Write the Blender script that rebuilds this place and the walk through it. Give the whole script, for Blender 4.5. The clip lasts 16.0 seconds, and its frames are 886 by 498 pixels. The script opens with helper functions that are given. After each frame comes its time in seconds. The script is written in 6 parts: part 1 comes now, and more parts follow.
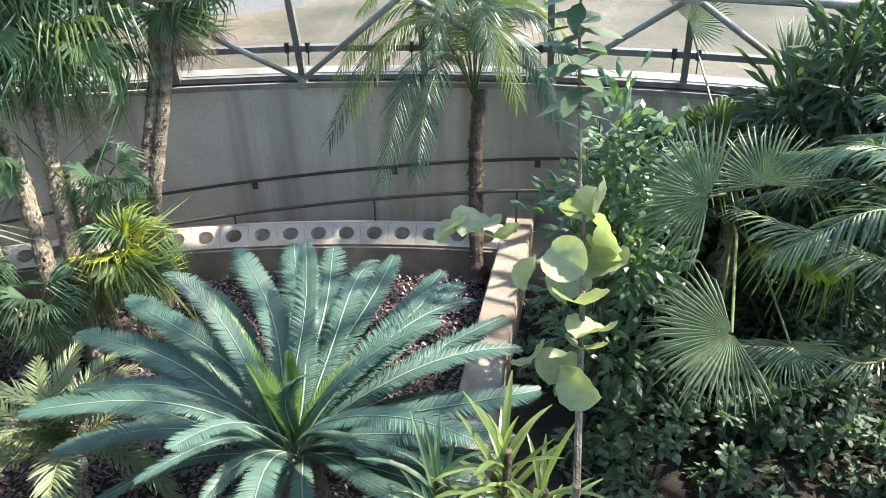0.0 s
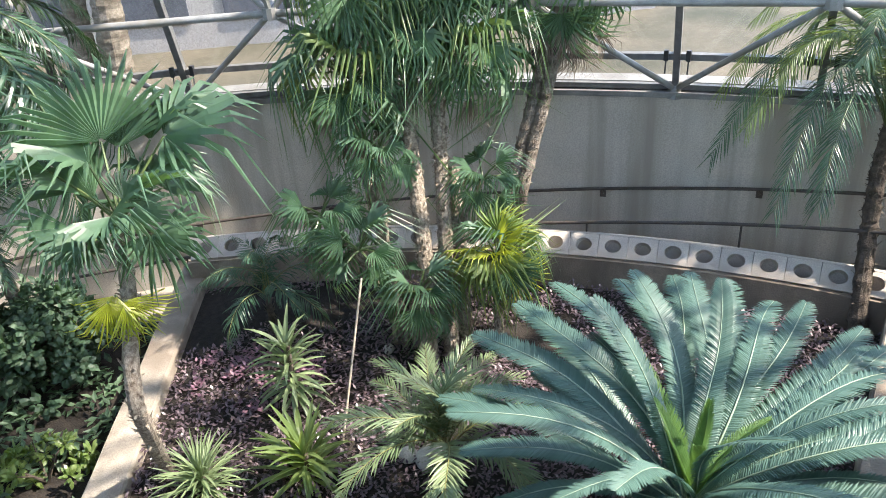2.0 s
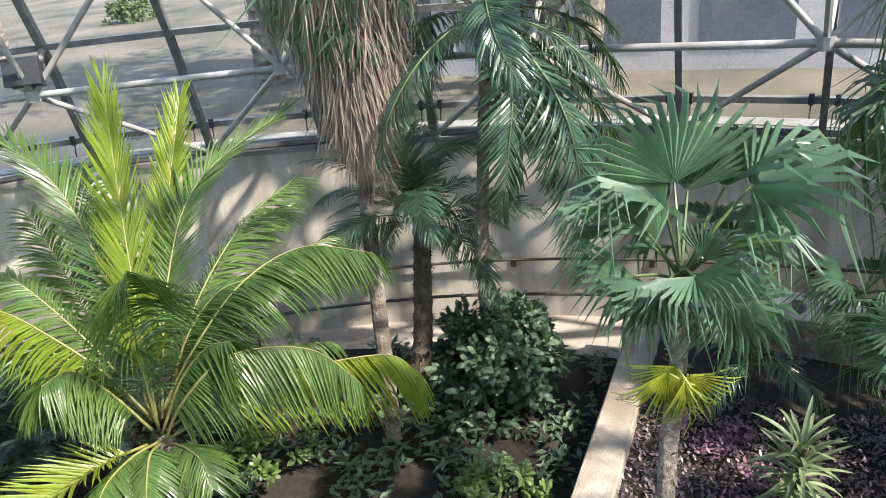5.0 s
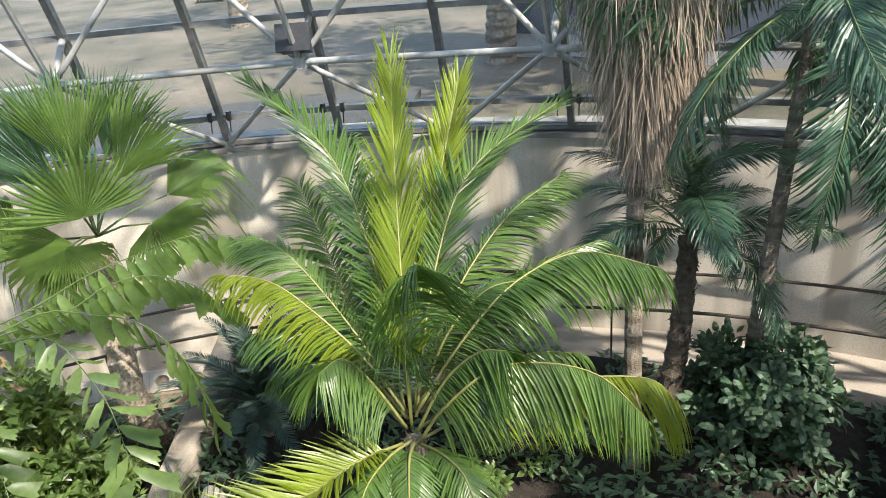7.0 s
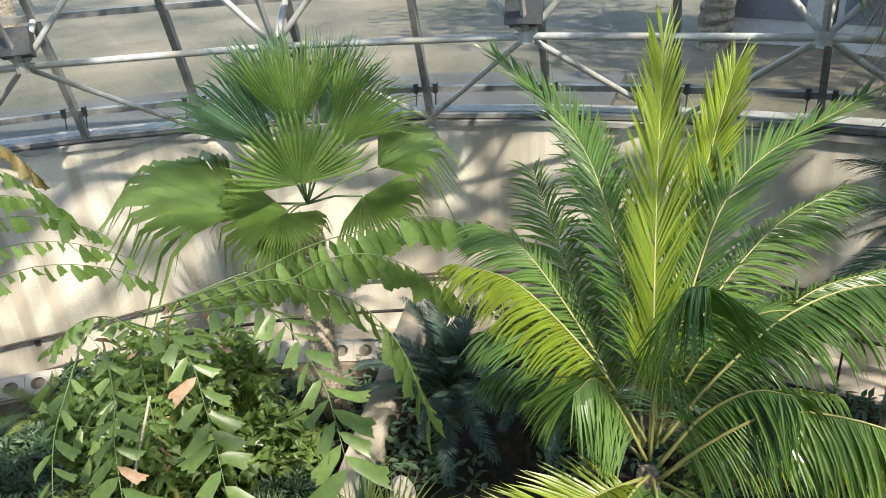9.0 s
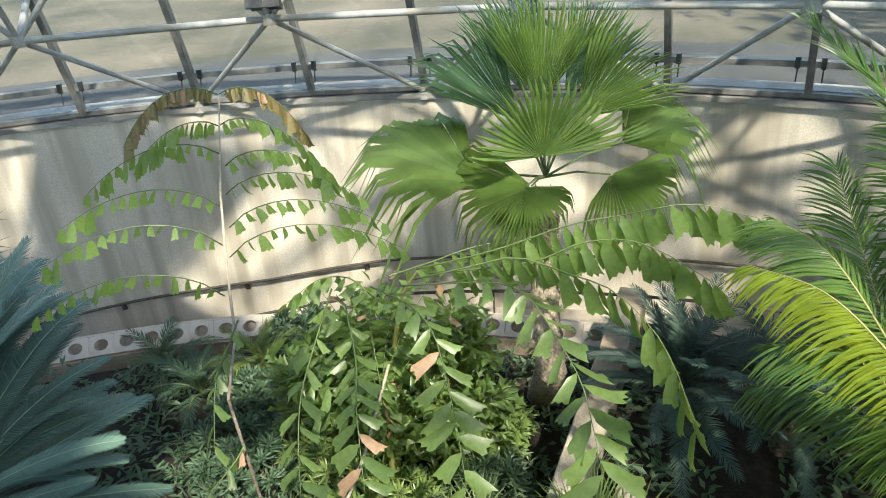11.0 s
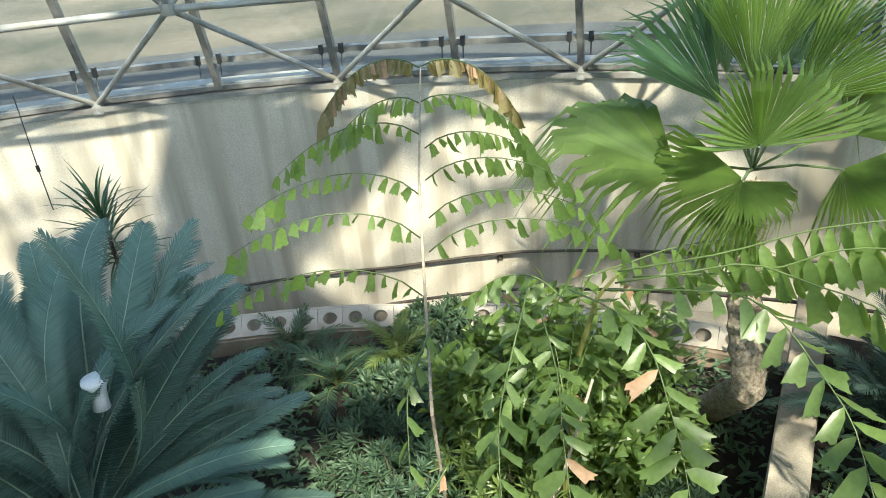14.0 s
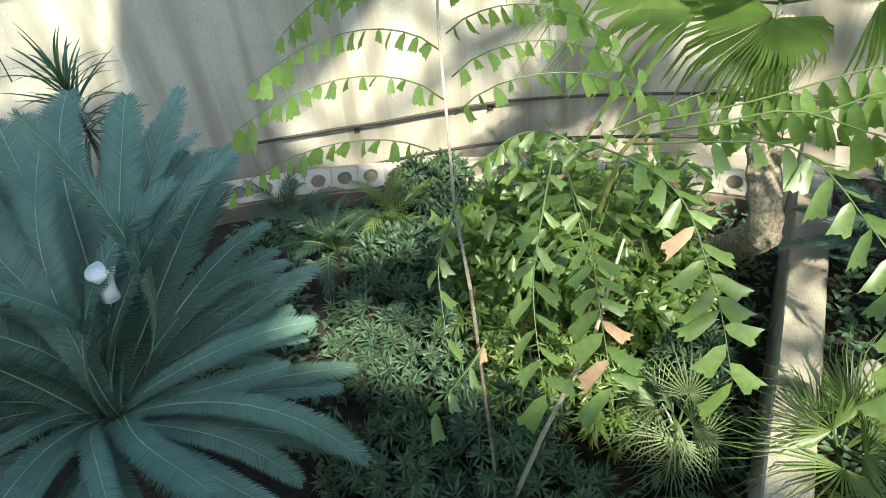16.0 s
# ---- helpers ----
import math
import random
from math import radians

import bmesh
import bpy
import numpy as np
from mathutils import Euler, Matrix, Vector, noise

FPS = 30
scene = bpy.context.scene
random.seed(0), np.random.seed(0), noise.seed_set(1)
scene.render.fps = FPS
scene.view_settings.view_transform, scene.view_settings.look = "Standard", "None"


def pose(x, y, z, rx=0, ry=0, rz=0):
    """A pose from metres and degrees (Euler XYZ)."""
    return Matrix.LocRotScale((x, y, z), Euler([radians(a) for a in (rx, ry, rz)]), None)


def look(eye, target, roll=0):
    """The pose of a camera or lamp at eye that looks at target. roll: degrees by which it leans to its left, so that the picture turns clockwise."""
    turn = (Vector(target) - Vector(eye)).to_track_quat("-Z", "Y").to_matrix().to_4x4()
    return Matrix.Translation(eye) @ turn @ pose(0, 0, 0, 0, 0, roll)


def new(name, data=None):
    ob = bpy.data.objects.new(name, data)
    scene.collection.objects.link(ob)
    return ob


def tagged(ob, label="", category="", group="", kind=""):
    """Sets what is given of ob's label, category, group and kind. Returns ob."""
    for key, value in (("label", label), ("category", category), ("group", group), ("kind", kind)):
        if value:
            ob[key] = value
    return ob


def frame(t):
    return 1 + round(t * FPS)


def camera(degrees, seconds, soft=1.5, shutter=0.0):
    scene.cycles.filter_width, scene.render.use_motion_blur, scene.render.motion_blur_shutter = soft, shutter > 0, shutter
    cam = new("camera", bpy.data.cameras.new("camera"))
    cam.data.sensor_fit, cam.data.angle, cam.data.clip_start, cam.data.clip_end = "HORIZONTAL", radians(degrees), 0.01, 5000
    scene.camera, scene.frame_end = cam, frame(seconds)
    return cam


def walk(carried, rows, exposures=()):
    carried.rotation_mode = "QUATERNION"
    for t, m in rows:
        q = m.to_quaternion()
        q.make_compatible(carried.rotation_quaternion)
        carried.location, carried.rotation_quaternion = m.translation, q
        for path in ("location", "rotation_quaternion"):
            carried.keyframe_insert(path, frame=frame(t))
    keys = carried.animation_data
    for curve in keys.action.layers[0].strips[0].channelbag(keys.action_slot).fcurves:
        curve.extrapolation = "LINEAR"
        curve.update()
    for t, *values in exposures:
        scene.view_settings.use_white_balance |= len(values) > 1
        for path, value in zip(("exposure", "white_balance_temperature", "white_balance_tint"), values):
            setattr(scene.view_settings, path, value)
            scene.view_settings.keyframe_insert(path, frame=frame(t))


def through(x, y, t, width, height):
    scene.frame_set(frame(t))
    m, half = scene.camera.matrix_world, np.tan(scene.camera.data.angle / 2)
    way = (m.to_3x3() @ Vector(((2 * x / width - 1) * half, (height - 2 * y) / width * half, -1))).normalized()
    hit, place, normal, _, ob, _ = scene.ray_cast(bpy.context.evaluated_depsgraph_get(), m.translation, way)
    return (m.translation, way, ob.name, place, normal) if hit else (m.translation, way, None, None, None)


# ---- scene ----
cam = camera(61.85, 16.0, 0.9)
PATH = [
    (0.0, 0.0, 0.0, 5.0, 61.17, 1.23, 2.12),
    (0.5, -0.259, 0.016, 5.012, 60.57, 2.14, 7.09),
    (1.0, -0.524, 0.067, 5.045, 60.56, 2.86, 12.39),
    (1.5, -0.822, 0.1, 5.072, 60.92, 3.22, 17.74),
    (2.0, -1.122, 0.105, 5.112, 61.59, 3.73, 23.1),
    (2.5, -1.432, 0.119, 5.145, 62.49, 4.42, 28.68),
    (3.0, -1.744, 0.133, 5.163, 63.39, 5.06, 33.71),
    (3.5, -2.045, 0.11, 5.154, 63.87, 5.7, 38.49),
    (4.0, -2.331, 0.075, 5.147, 64.31, 6.05, 42.69),
    (6.5, -3.643, -0.364, 5.18, 65.05, 4.8, 62.15),
    (7.0, -3.898, -0.48, 5.171, 64.76, 5.05, 65.26),
    (7.5, -4.15, -0.627, 5.16, 64.33, 5.41, 68.2),
    (8.0, -4.342, -0.759, 5.153, 64.08, 5.35, 70.82),
    (8.5, -4.541, -0.902, 5.144, 64.02, 4.83, 73.89),
    (9.0, -4.709, -1.063, 5.139, 63.9, 4.05, 77.04),
    (9.5, -4.866, -1.274, 5.14, 63.42, 3.72, 80.59),
    (10.0, -5.011, -1.474, 5.158, 62.95, 4.05, 84.23),
    (12.5, -5.563, -2.389, 5.017, 61.37, 4.21, 93.49),
    (13.0, -5.663, -2.546, 4.988, 61.5, 4.2, 94.39),
    (13.5, -5.772, -2.705, 4.974, 61.64, 4.28, 95.05),
    (14.0, -5.867, -2.901, 4.977, 61.19, 4.84, 94.92),
    (14.5, -5.948, -3.128, 4.999, 60.16, 5.61, 94.17),
    (15.0, -6.036, -3.264, 5.009, 58.01, 6.1, 93.0),
    (15.5, -6.129, -3.321, 4.998, 54.37, 6.18, 91.81),
    (16.0, -6.18, -3.336, 4.95, 48.88, 5.58, 90.67),
]
EXPOSURE = 2.33
walk(cam, [(t, pose(x, y, z, rx, ry, rz)) for t, x, y, z, rx, ry, rz in PATH], ((0.0, EXPOSURE + 0.17, 6800, 11), (3.5, EXPOSURE + 0.05, 6550, 15), (8.0, EXPOSURE - 0.24, 6800, 9), (12.0, EXPOSURE - 0.29, 6950, 2), (16.0, EXPOSURE - 0.06, 6850, -3)))

# ---- light ----
SUN_AZ, SUN_EL = 20.0, 50.0
world = bpy.data.worlds.new("sky")
world.use_nodes = True
scene.world = world
sky = world.node_tree.nodes.new("ShaderNodeTexSky")
sky.sky_type, sky.sun_disc = "NISHITA", False
sky.sun_elevation, sky.sun_rotation = radians(SUN_EL), radians(90 - SUN_AZ)
background = world.node_tree.nodes["Background"]
background.inputs["Strength"].default_value = 0.14
world.node_tree.links.new(sky.outputs["Color"], background.inputs["Color"])
sun_way = Vector((math.cos(radians(SUN_AZ)) * math.cos(radians(SUN_EL)), math.sin(radians(SUN_AZ)) * math.cos(radians(SUN_EL)), math.sin(radians(SUN_EL))))
sun = new("sun", bpy.data.lights.new("sun", "SUN"))
sun.data.energy, sun.data.angle, sun.data.color = 2.8, radians(1.2), (1.0, 0.93, 0.82)
sun.matrix_world = look(sun_way * 60, (0, 0, 0))

# ---- plan ----
CX, CY = -1.44, -4.56         # middle of the round house
RW = 13.47                    # inner face of the ring wall
RIM = 2.38                    # top of the ring wall
ZC, RS, RI = -1.65, 14.16, 13.33  # glass shell and inner lattice: centre height and radii
rng = random.Random(7)


def ring(r, deg, z):
    return Vector((CX + r * math.cos(radians(deg)), CY + r * math.sin(radians(deg)), z))


def shell(z, radius=RS):
    return math.sqrt(max(radius ** 2 - (z - ZC) ** 2, 0.01))


def along(table, a):
    xs, ys = zip(*table)
    return float(np.interp(a, xs, ys))


WALL_RAIL = ((70, 1.70), (82, 1.49), (93, 1.25), (100, 1.11), (115, 0.84), (130, 0.67), (152, 0.33), (173.6, -0.01), (181, -0.24), (190, -0.34), (214, -0.78))
KERB_R = 12.22                # middle of the kerb with holes

# ---- materials ----


def nodes_of(name, rough=0.6, metal=0.0):
    m = bpy.data.materials.new(name)
    m.use_nodes = True
    nt = m.node_tree
    b = nt.nodes["Principled BSDF"]
    b.inputs["Roughness"].default_value, b.inputs["Metallic"].default_value = rough, metal
    return m, nt, b


def noise_ramp(nt, scale, stops, detail=4.0, kind="Object", stretch=None):
    tc = nt.nodes.new("ShaderNodeTexCoord")
    n = nt.nodes.new("ShaderNodeTexNoise")
    n.inputs["Scale"].default_value, n.inputs["Detail"].default_value = scale, detail
    if stretch:
        mp = nt.nodes.new("ShaderNodeMapping")
        mp.inputs["Scale"].default_value = stretch
        nt.links.new(tc.outputs[kind], mp.inputs["Vector"])
        nt.links.new(mp.outputs["Vector"], n.inputs["Vector"])
    else:
        nt.links.new(tc.outputs[kind], n.inputs["Vector"])
    r = nt.nodes.new("ShaderNodeValToRGB")
    while len(r.color_ramp.elements) < len(stops):
        r.color_ramp.elements.new(0.5)
    for e, (p, c) in zip(r.color_ramp.elements, stops):
        e.position, e.color = p, (*c, 1)
    nt.links.new(n.outputs["Fac"], r.inputs["Fac"])
    return n, r


def mixed(nt, a, b, fac, mode="MIX"):
    mx = nt.nodes.new("ShaderNodeMix")
    mx.data_type, mx.blend_type = "RGBA", mode
    for sock, val in ((mx.inputs["A"], a), (mx.inputs["B"], b)):
        if isinstance(val, tuple):
            sock.default_value = (*val, 1)
        else:
            nt.links.new(val, sock)
    f = mx.inputs["Factor"]
    if isinstance(fac, float):
        f.default_value = fac
    else:
        nt.links.new(fac, f)
    return mx.outputs["Result"]


def bump(nt, b, height, strength, dist=0.02):
    bp = nt.nodes.new("ShaderNodeBump")
    bp.inputs["Strength"].default_value, bp.inputs["Distance"].default_value = strength, dist
    nt.links.new(height, bp.inputs["Height"])
    nt.links.new(bp.outputs["Normal"], b.inputs["Normal"])


def rough_surface(name, dark, light, scale=6.0, fine=90.0, rough=0.85, relief=0.4, stain=None, stretch=None, metal=0.0):
    """Mineral or wood surface: broad blotches, fine grain, optional streaks."""
    m, nt, b = nodes_of(name, rough, metal)
    _, r = noise_ramp(nt, scale, ((0.3, dark), (0.7, light)))
    n2, r2 = noise_ramp(nt, fine, ((0.3, (0.72, 0.72, 0.72)), (0.7, (1, 1, 1))), 6.0)
    col = mixed(nt, r.outputs["Color"], r2.outputs["Color"], 1.0, "MULTIPLY")
    if stain:
        _, r3 = noise_ramp(nt, 1.6, ((0.44, (0, 0, 0)), (0.62, (1, 1, 1))), 5.0, "Object", stretch or (1, 1, 0.12))
        col = mixed(nt, col, stain, r3.outputs["Color"])
    nt.links.new(col, b.inputs["Base Color"])
    bump(nt, b, n2.outputs["Fac"], relief)
    return m


def leaf_surface(name, dark, light, glow, through=0.35, rough=0.45, vary=0.22):
    """Thin leaf: two greens by leaf and blotch, light passing through."""
    m, nt, b = nodes_of(name, rough)
    geo = nt.nodes.new("ShaderNodeNewGeometry")
    info = nt.nodes.new("ShaderNodeObjectInfo")
    add = nt.nodes.new("ShaderNodeMath")
    add.operation = "MULTIPLY_ADD"
    add.inputs[1].default_value, add.inputs[2].default_value = 0.5, 0.0
    nt.links.new(geo.outputs["Random Per Island"], add.inputs[0])
    add2 = nt.nodes.new("ShaderNodeMath")
    add2.operation = "MULTIPLY_ADD"
    add2.inputs[1].default_value = 0.5
    nt.links.new(info.outputs["Random"], add2.inputs[0])
    nt.links.new(add.outputs[0], add2.inputs[2])
    base = mixed(nt, dark, light, add2.outputs[0])
    _, r = noise_ramp(nt, 6.0, ((0.35, (1 - vary,) * 3), (0.65, (1, 1, 1))), 3.0)
    base = mixed(nt, base, r.outputs["Color"], 1.0, "MULTIPLY")
    nt.links.new(base, b.inputs["Base Color"])
    b.inputs["Specular IOR Level"].default_value = 0.5
    tr = nt.nodes.new("ShaderNodeBsdfTranslucent")
    nt.links.new(mixed(nt, glow, r.outputs["Color"], 0.6, "MULTIPLY"), tr.inputs["Color"])
    mx = nt.nodes.new("ShaderNodeMixShader")
    mx.inputs[0].default_value = through
    nt.links.new(b.outputs[0], mx.inputs[1])
    nt.links.new(tr.outputs[0], mx.inputs[2])
    nt.links.new(mx.outputs[0], nt.nodes["Material Output"].inputs["Surface"])
    return m


CONCRETE = rough_surface("concrete", (0.50, 0.46, 0.395), (0.63, 0.585, 0.505), 1.2, 60, 0.9, 0.25, (0.34, 0.305, 0.25), (1.9, 1.9, 0.11))
KERB_CONCRETE = rough_surface("whitish precast concrete", (0.50, 0.445, 0.385), (0.66, 0.60, 0.53), 3, 70, 0.9, 0.3, (0.40, 0.345, 0.29), (1.2, 1.2, 1.2))
PALE_CONCRETE = rough_surface("pale concrete", (0.50, 0.46, 0.40), (0.66, 0.61, 0.54), 4, 80, 0.9, 0.35, (0.38, 0.33, 0.27), (1, 1, 1))
KERB_BASE = rough_surface("brown stained concrete", (0.23, 0.18, 0.135), (0.42, 0.335, 0.25), 4, 60, 0.92, 0.5, (0.18, 0.14, 0.105), (1, 1, 0.4))
OLD_CONCRETE = rough_surface("weathered concrete", (0.24, 0.21, 0.17), (0.42, 0.37, 0.30), 5, 70, 0.92, 0.5, (0.19, 0.155, 0.12), (1, 1, 1))
SOIL = rough_surface("soil", (0.010, 0.008, 0.006), (0.034, 0.026, 0.019), 14, 60, 0.95, 1.0)
PAVING = rough_surface("paving", (0.28, 0.25, 0.21), (0.36, 0.32, 0.27), 3, 60, 0.9, 0.3)
STEEL = rough_surface("painted steel", (0.23, 0.24, 0.245), (0.37, 0.38, 0.38), 9, 120, 0.42, 0.15, (0.20, 0.19, 0.17), (1, 1, 1))
SILL = rough_surface("dusty metal sill", (0.22, 0.22, 0.21), (0.33, 0.325, 0.31), 7, 90, 0.7, 0.2, (0.16, 0.15, 0.14), (1, 1, 1))
DARK_STEEL = rough_surface("dark frame", (0.10, 0.10, 0.10), (0.19, 0.19, 0.185), 9, 120, 0.5, 0.15)
RAIL = rough_surface("rail paint", (0.045, 0.036, 0.03), (0.085, 0.07, 0.058), 12, 140, 0.5, 0.2)
BLACK = rough_surface("black plastic", (0.015, 0.017, 0.02), (0.035, 0.037, 0.042), 20, 120, 0.45, 0.1)
WHITE = rough_surface("white plastic", (0.78, 0.78, 0.78), (0.84, 0.84, 0.83), 20, 120, 0.45, 0.05)
BARK = rough_surface("grey bark", (0.16, 0.13, 0.10), (0.34, 0.29, 0.235), 14, 60, 0.95, 1.0, (0.10, 0.08, 0.06), (1, 1, 6))
FIBRE = rough_surface("fibrous bark", (0.16, 0.12, 0.085), (0.50, 0.43, 0.34), 30, 120, 0.95, 1.0)
DARK_BARK = rough_surface("dark bark", (0.06, 0.047, 0.036), (0.16, 0.125, 0.095), 18, 80, 0.95, 1.0)
STICK = rough_surface("bare wood", (0.30, 0.25, 0.19), (0.46, 0.40, 0.32), 20, 90, 0.85, 0.4)
LAWN = rough_surface("dry lawn", (0.036, 0.04, 0.023), (0.17, 0.14, 0.105), 0.4, 9, 0.95, 0.6)
STONE = rough_surface("building plaster", (0.42, 0.40, 0.40), (0.54, 0.51, 0.50), 0.8, 30, 0.9, 0.3)
PATH_GREY = rough_surface("grey path", (0.035, 0.036, 0.038), (0.085, 0.085, 0.084), 0.9, 30, 0.9, 0.3)
SHADE_GLASS = rough_surface("window dark", (0.10, 0.11, 0.14), (0.16, 0.17, 0.21), 1, 20, 0.25, 0.0)

CYCAD = leaf_surface("blue cycad leaf", (0.045, 0.098, 0.076), (0.10, 0.182, 0.142), (0.08, 0.24, 0.13), 0.15, 0.42)
CYCAD_YOUNG = leaf_surface("young cycad leaf", (0.075, 0.16, 0.045), (0.13, 0.24, 0.065), (0.25, 0.45, 0.08), 0.3, 0.4)
CYCAD_DARK = leaf_surface("deep blue cycad leaf", (0.07, 0.138, 0.108), (0.14, 0.23, 0.178), (0.06, 0.17, 0.10), 0.12, 0.42)
FAN = leaf_surface("fan leaf", (0.046, 0.10, 0.066), (0.125, 0.215, 0.125), (0.22, 0.40, 0.08), 0.30, 0.42)
FAN_LIGHT = leaf_surface("bright fan leaf", (0.085, 0.14, 0.05), (0.20, 0.27, 0.095), (0.36, 0.48, 0.10), 0.4, 0.38)
FAN_YELLOW = leaf_surface("yellowing fan leaf", (0.24, 0.30, 0.03), (0.44, 0.48, 0.06), (0.55, 0.60, 0.06), 0.45, 0.4)
FEATHER = leaf_surface("feather leaf", (0.028, 0.068, 0.046), (0.068, 0.138, 0.082), (0.14, 0.26, 0.07), 0.26, 0.30)
COCONUT = leaf_surface("coconut leaf", (0.10, 0.155, 0.02), (0.21, 0.27, 0.034), (0.60, 0.66, 0.045), 0.46, 0.36)
COCONUT_DARK = leaf_surface("old coconut leaf", (0.038, 0.088, 0.024), (0.108, 0.178, 0.044), (0.25, 0.42, 0.05), 0.30, 0.32)
FISHTAIL = leaf_surface("fishtail leaf", (0.045, 0.09, 0.034), (0.17, 0.25, 0.078), (0.40, 0.54, 0.09), 0.40, 0.38)
RUST = leaf_surface("rusty leaf", (0.20, 0.12, 0.07), (0.40, 0.26, 0.165), (0.36, 0.2, 0.09), 0.25, 0.6)
DEAD = leaf_surface("dead leaf", (0.15, 0.115, 0.085), (0.38, 0.305, 0.24), (0.30, 0.21, 0.12), 0.12, 0.8)
SHRUB = leaf_surface("shrub leaf", (0.034, 0.072, 0.044), (0.10, 0.165, 0.09), (0.12, 0.26, 0.06), 0.22, 0.55)
SHRUB_LIGHT = leaf_surface("light shrub leaf", (0.075, 0.13, 0.04), (0.20, 0.27, 0.085), (0.35, 0.5, 0.08), 0.35, 0.4)
NEEDLE = leaf_surface("grey green strap leaf", (0.11, 0.17, 0.085), (0.27, 0.33, 0.17), (0.25, 0.38, 0.12), 0.25, 0.45)
# pale base colour carries the sunlight and gloss of the east fan leaves
FAN_PALE = leaf_surface("fan leaf paled for sun and gloss", (0.13, 0.19, 0.115), (0.26, 0.33, 0.21), (0.26, 0.40, 0.14), 0.25, 0.36)
SABAL = leaf_surface("broad fan leaf", (0.055, 0.11, 0.04), (0.16, 0.235, 0.075), (0.36, 0.50, 0.08), 0.42, 0.34)
GRAPE = leaf_surface("sea grape leaf", (0.15, 0.20, 0.12), (0.36, 0.41, 0.26), (0.42, 0.52, 0.16), 0.35, 0.35)
PURPLE = leaf_surface("purple ground cover", (0.05, 0.036, 0.045), (0.25, 0.185, 0.20), (0.25, 0.08, 0.12), 0.15, 0.4)
# darker copy of the cycad leaf, shade included in its greens
CYCAD_SHADE = leaf_surface("cycad leaf darkened for shade", (0.03, 0.062, 0.05), (0.06, 0.105, 0.082), (0.04, 0.11, 0.06), 0.12, 0.45)
CYCAD_RIB = leaf_surface("pale cycad rib", (0.24, 0.34, 0.24), (0.36, 0.46, 0.33), (0.2, 0.3, 0.12), 0.1, 0.4)
RACHIS = leaf_surface("leaf stalk", (0.16, 0.17, 0.05), (0.30, 0.29, 0.10), (0.3, 0.3, 0.08), 0.1, 0.45)
GREEN_STALK = leaf_surface("green leaf stalk", (0.06, 0.10, 0.035), (0.13, 0.18, 0.06), (0.2, 0.3, 0.08), 0.1, 0.4)
OLIVE = leaf_surface("withering olive leaf", (0.09, 0.085, 0.03), (0.25, 0.20, 0.085), (0.35, 0.28, 0.08), 0.3, 0.5)
PURPLE_SUNLIT = leaf_surface("purple ground cover in sunlit pinkish tone", (0.10, 0.05, 0.07), (0.30, 0.17, 0.22), (0.3, 0.08, 0.15), 0.15, 0.45)
FAR_GREEN = leaf_surface("garden leaf", (0.05, 0.08, 0.03), (0.13, 0.17, 0.07), (0.2, 0.3, 0.07), 0.2, 0.6)

glass, nt, _b = nodes_of("dusty glass", 0.05)
clear = nt.nodes.new("ShaderNodeBsdfTransparent")
clear.inputs["Color"].default_value = (0.93, 0.96, 0.94, 1)
shine = nt.nodes.new("ShaderNodeBsdfGlossy")
shine.inputs["Roughness"].default_value = 0.03
dust = nt.nodes.new("ShaderNodeBsdfDiffuse")
dust.inputs["Color"].default_value = (0.7, 0.7, 0.66, 1)
mix1, mix2 = nt.nodes.new("ShaderNodeMixShader"), nt.nodes.new("ShaderNodeMixShader")
mix1.inputs[0].default_value = 0.06
_n, _r = noise_ramp(nt, 1.3, ((0.35, (0.015, 0.015, 0.015)), (0.75, (0.10, 0.10, 0.10))))
nt.links.new(_r.outputs["Color"], mix2.inputs[0])
nt.links.new(clear.outputs[0], mix1.inputs[1])
nt.links.new(shine.outputs[0], mix1.inputs[2])
nt.links.new(mix1.outputs[0], mix2.inputs[1])
nt.links.new(dust.outputs[0], mix2.inputs[2])
nt.links.new(mix2.outputs[0], nt.nodes["Material Output"].inputs["Surface"])
GLASS = glass

# ---- mesh helpers ----


def mesh_of(name, verts, faces, *mats, slots=None, smooth=False):
    me = bpy.data.meshes.new(name)
    me.from_pydata([tuple(v) for v in verts], [], faces)
    for m in mats:
        me.materials.append(m)
    if slots:
        me.polygons.foreach_set("material_index", slots)
    if smooth:
        me.polygons.foreach_set("use_smooth", [True] * len(me.polygons))
    me.update()
    return me


def thing(name, base, label, category, group="", kind=""):
    ob = new(name)
    ob.empty_display_size = 0.1
    ob.matrix_world = Matrix.Translation(base)
    ob["base"] = tuple(base)
    return tagged(ob, label, category, group, kind)


def put(name, me, parent=None, m=None, label=""):
    """A mesh under a thing, at the world pose m."""
    ob = new(name, me)
    m = m or Matrix()
    if parent is not None:
        ob.parent = parent
        ob.matrix_basis = Matrix.Translation(-Vector(parent["base"])) @ m
    else:
        ob.matrix_basis = m
    return tagged(ob, label)


def sub(name, me, parent, m=None, kind=""):
    """A piece of a part, in the part's own space."""
    ob = new(name, me)
    ob.parent = parent
    ob.matrix_basis = m or Matrix()
    return tagged(ob, kind=kind)


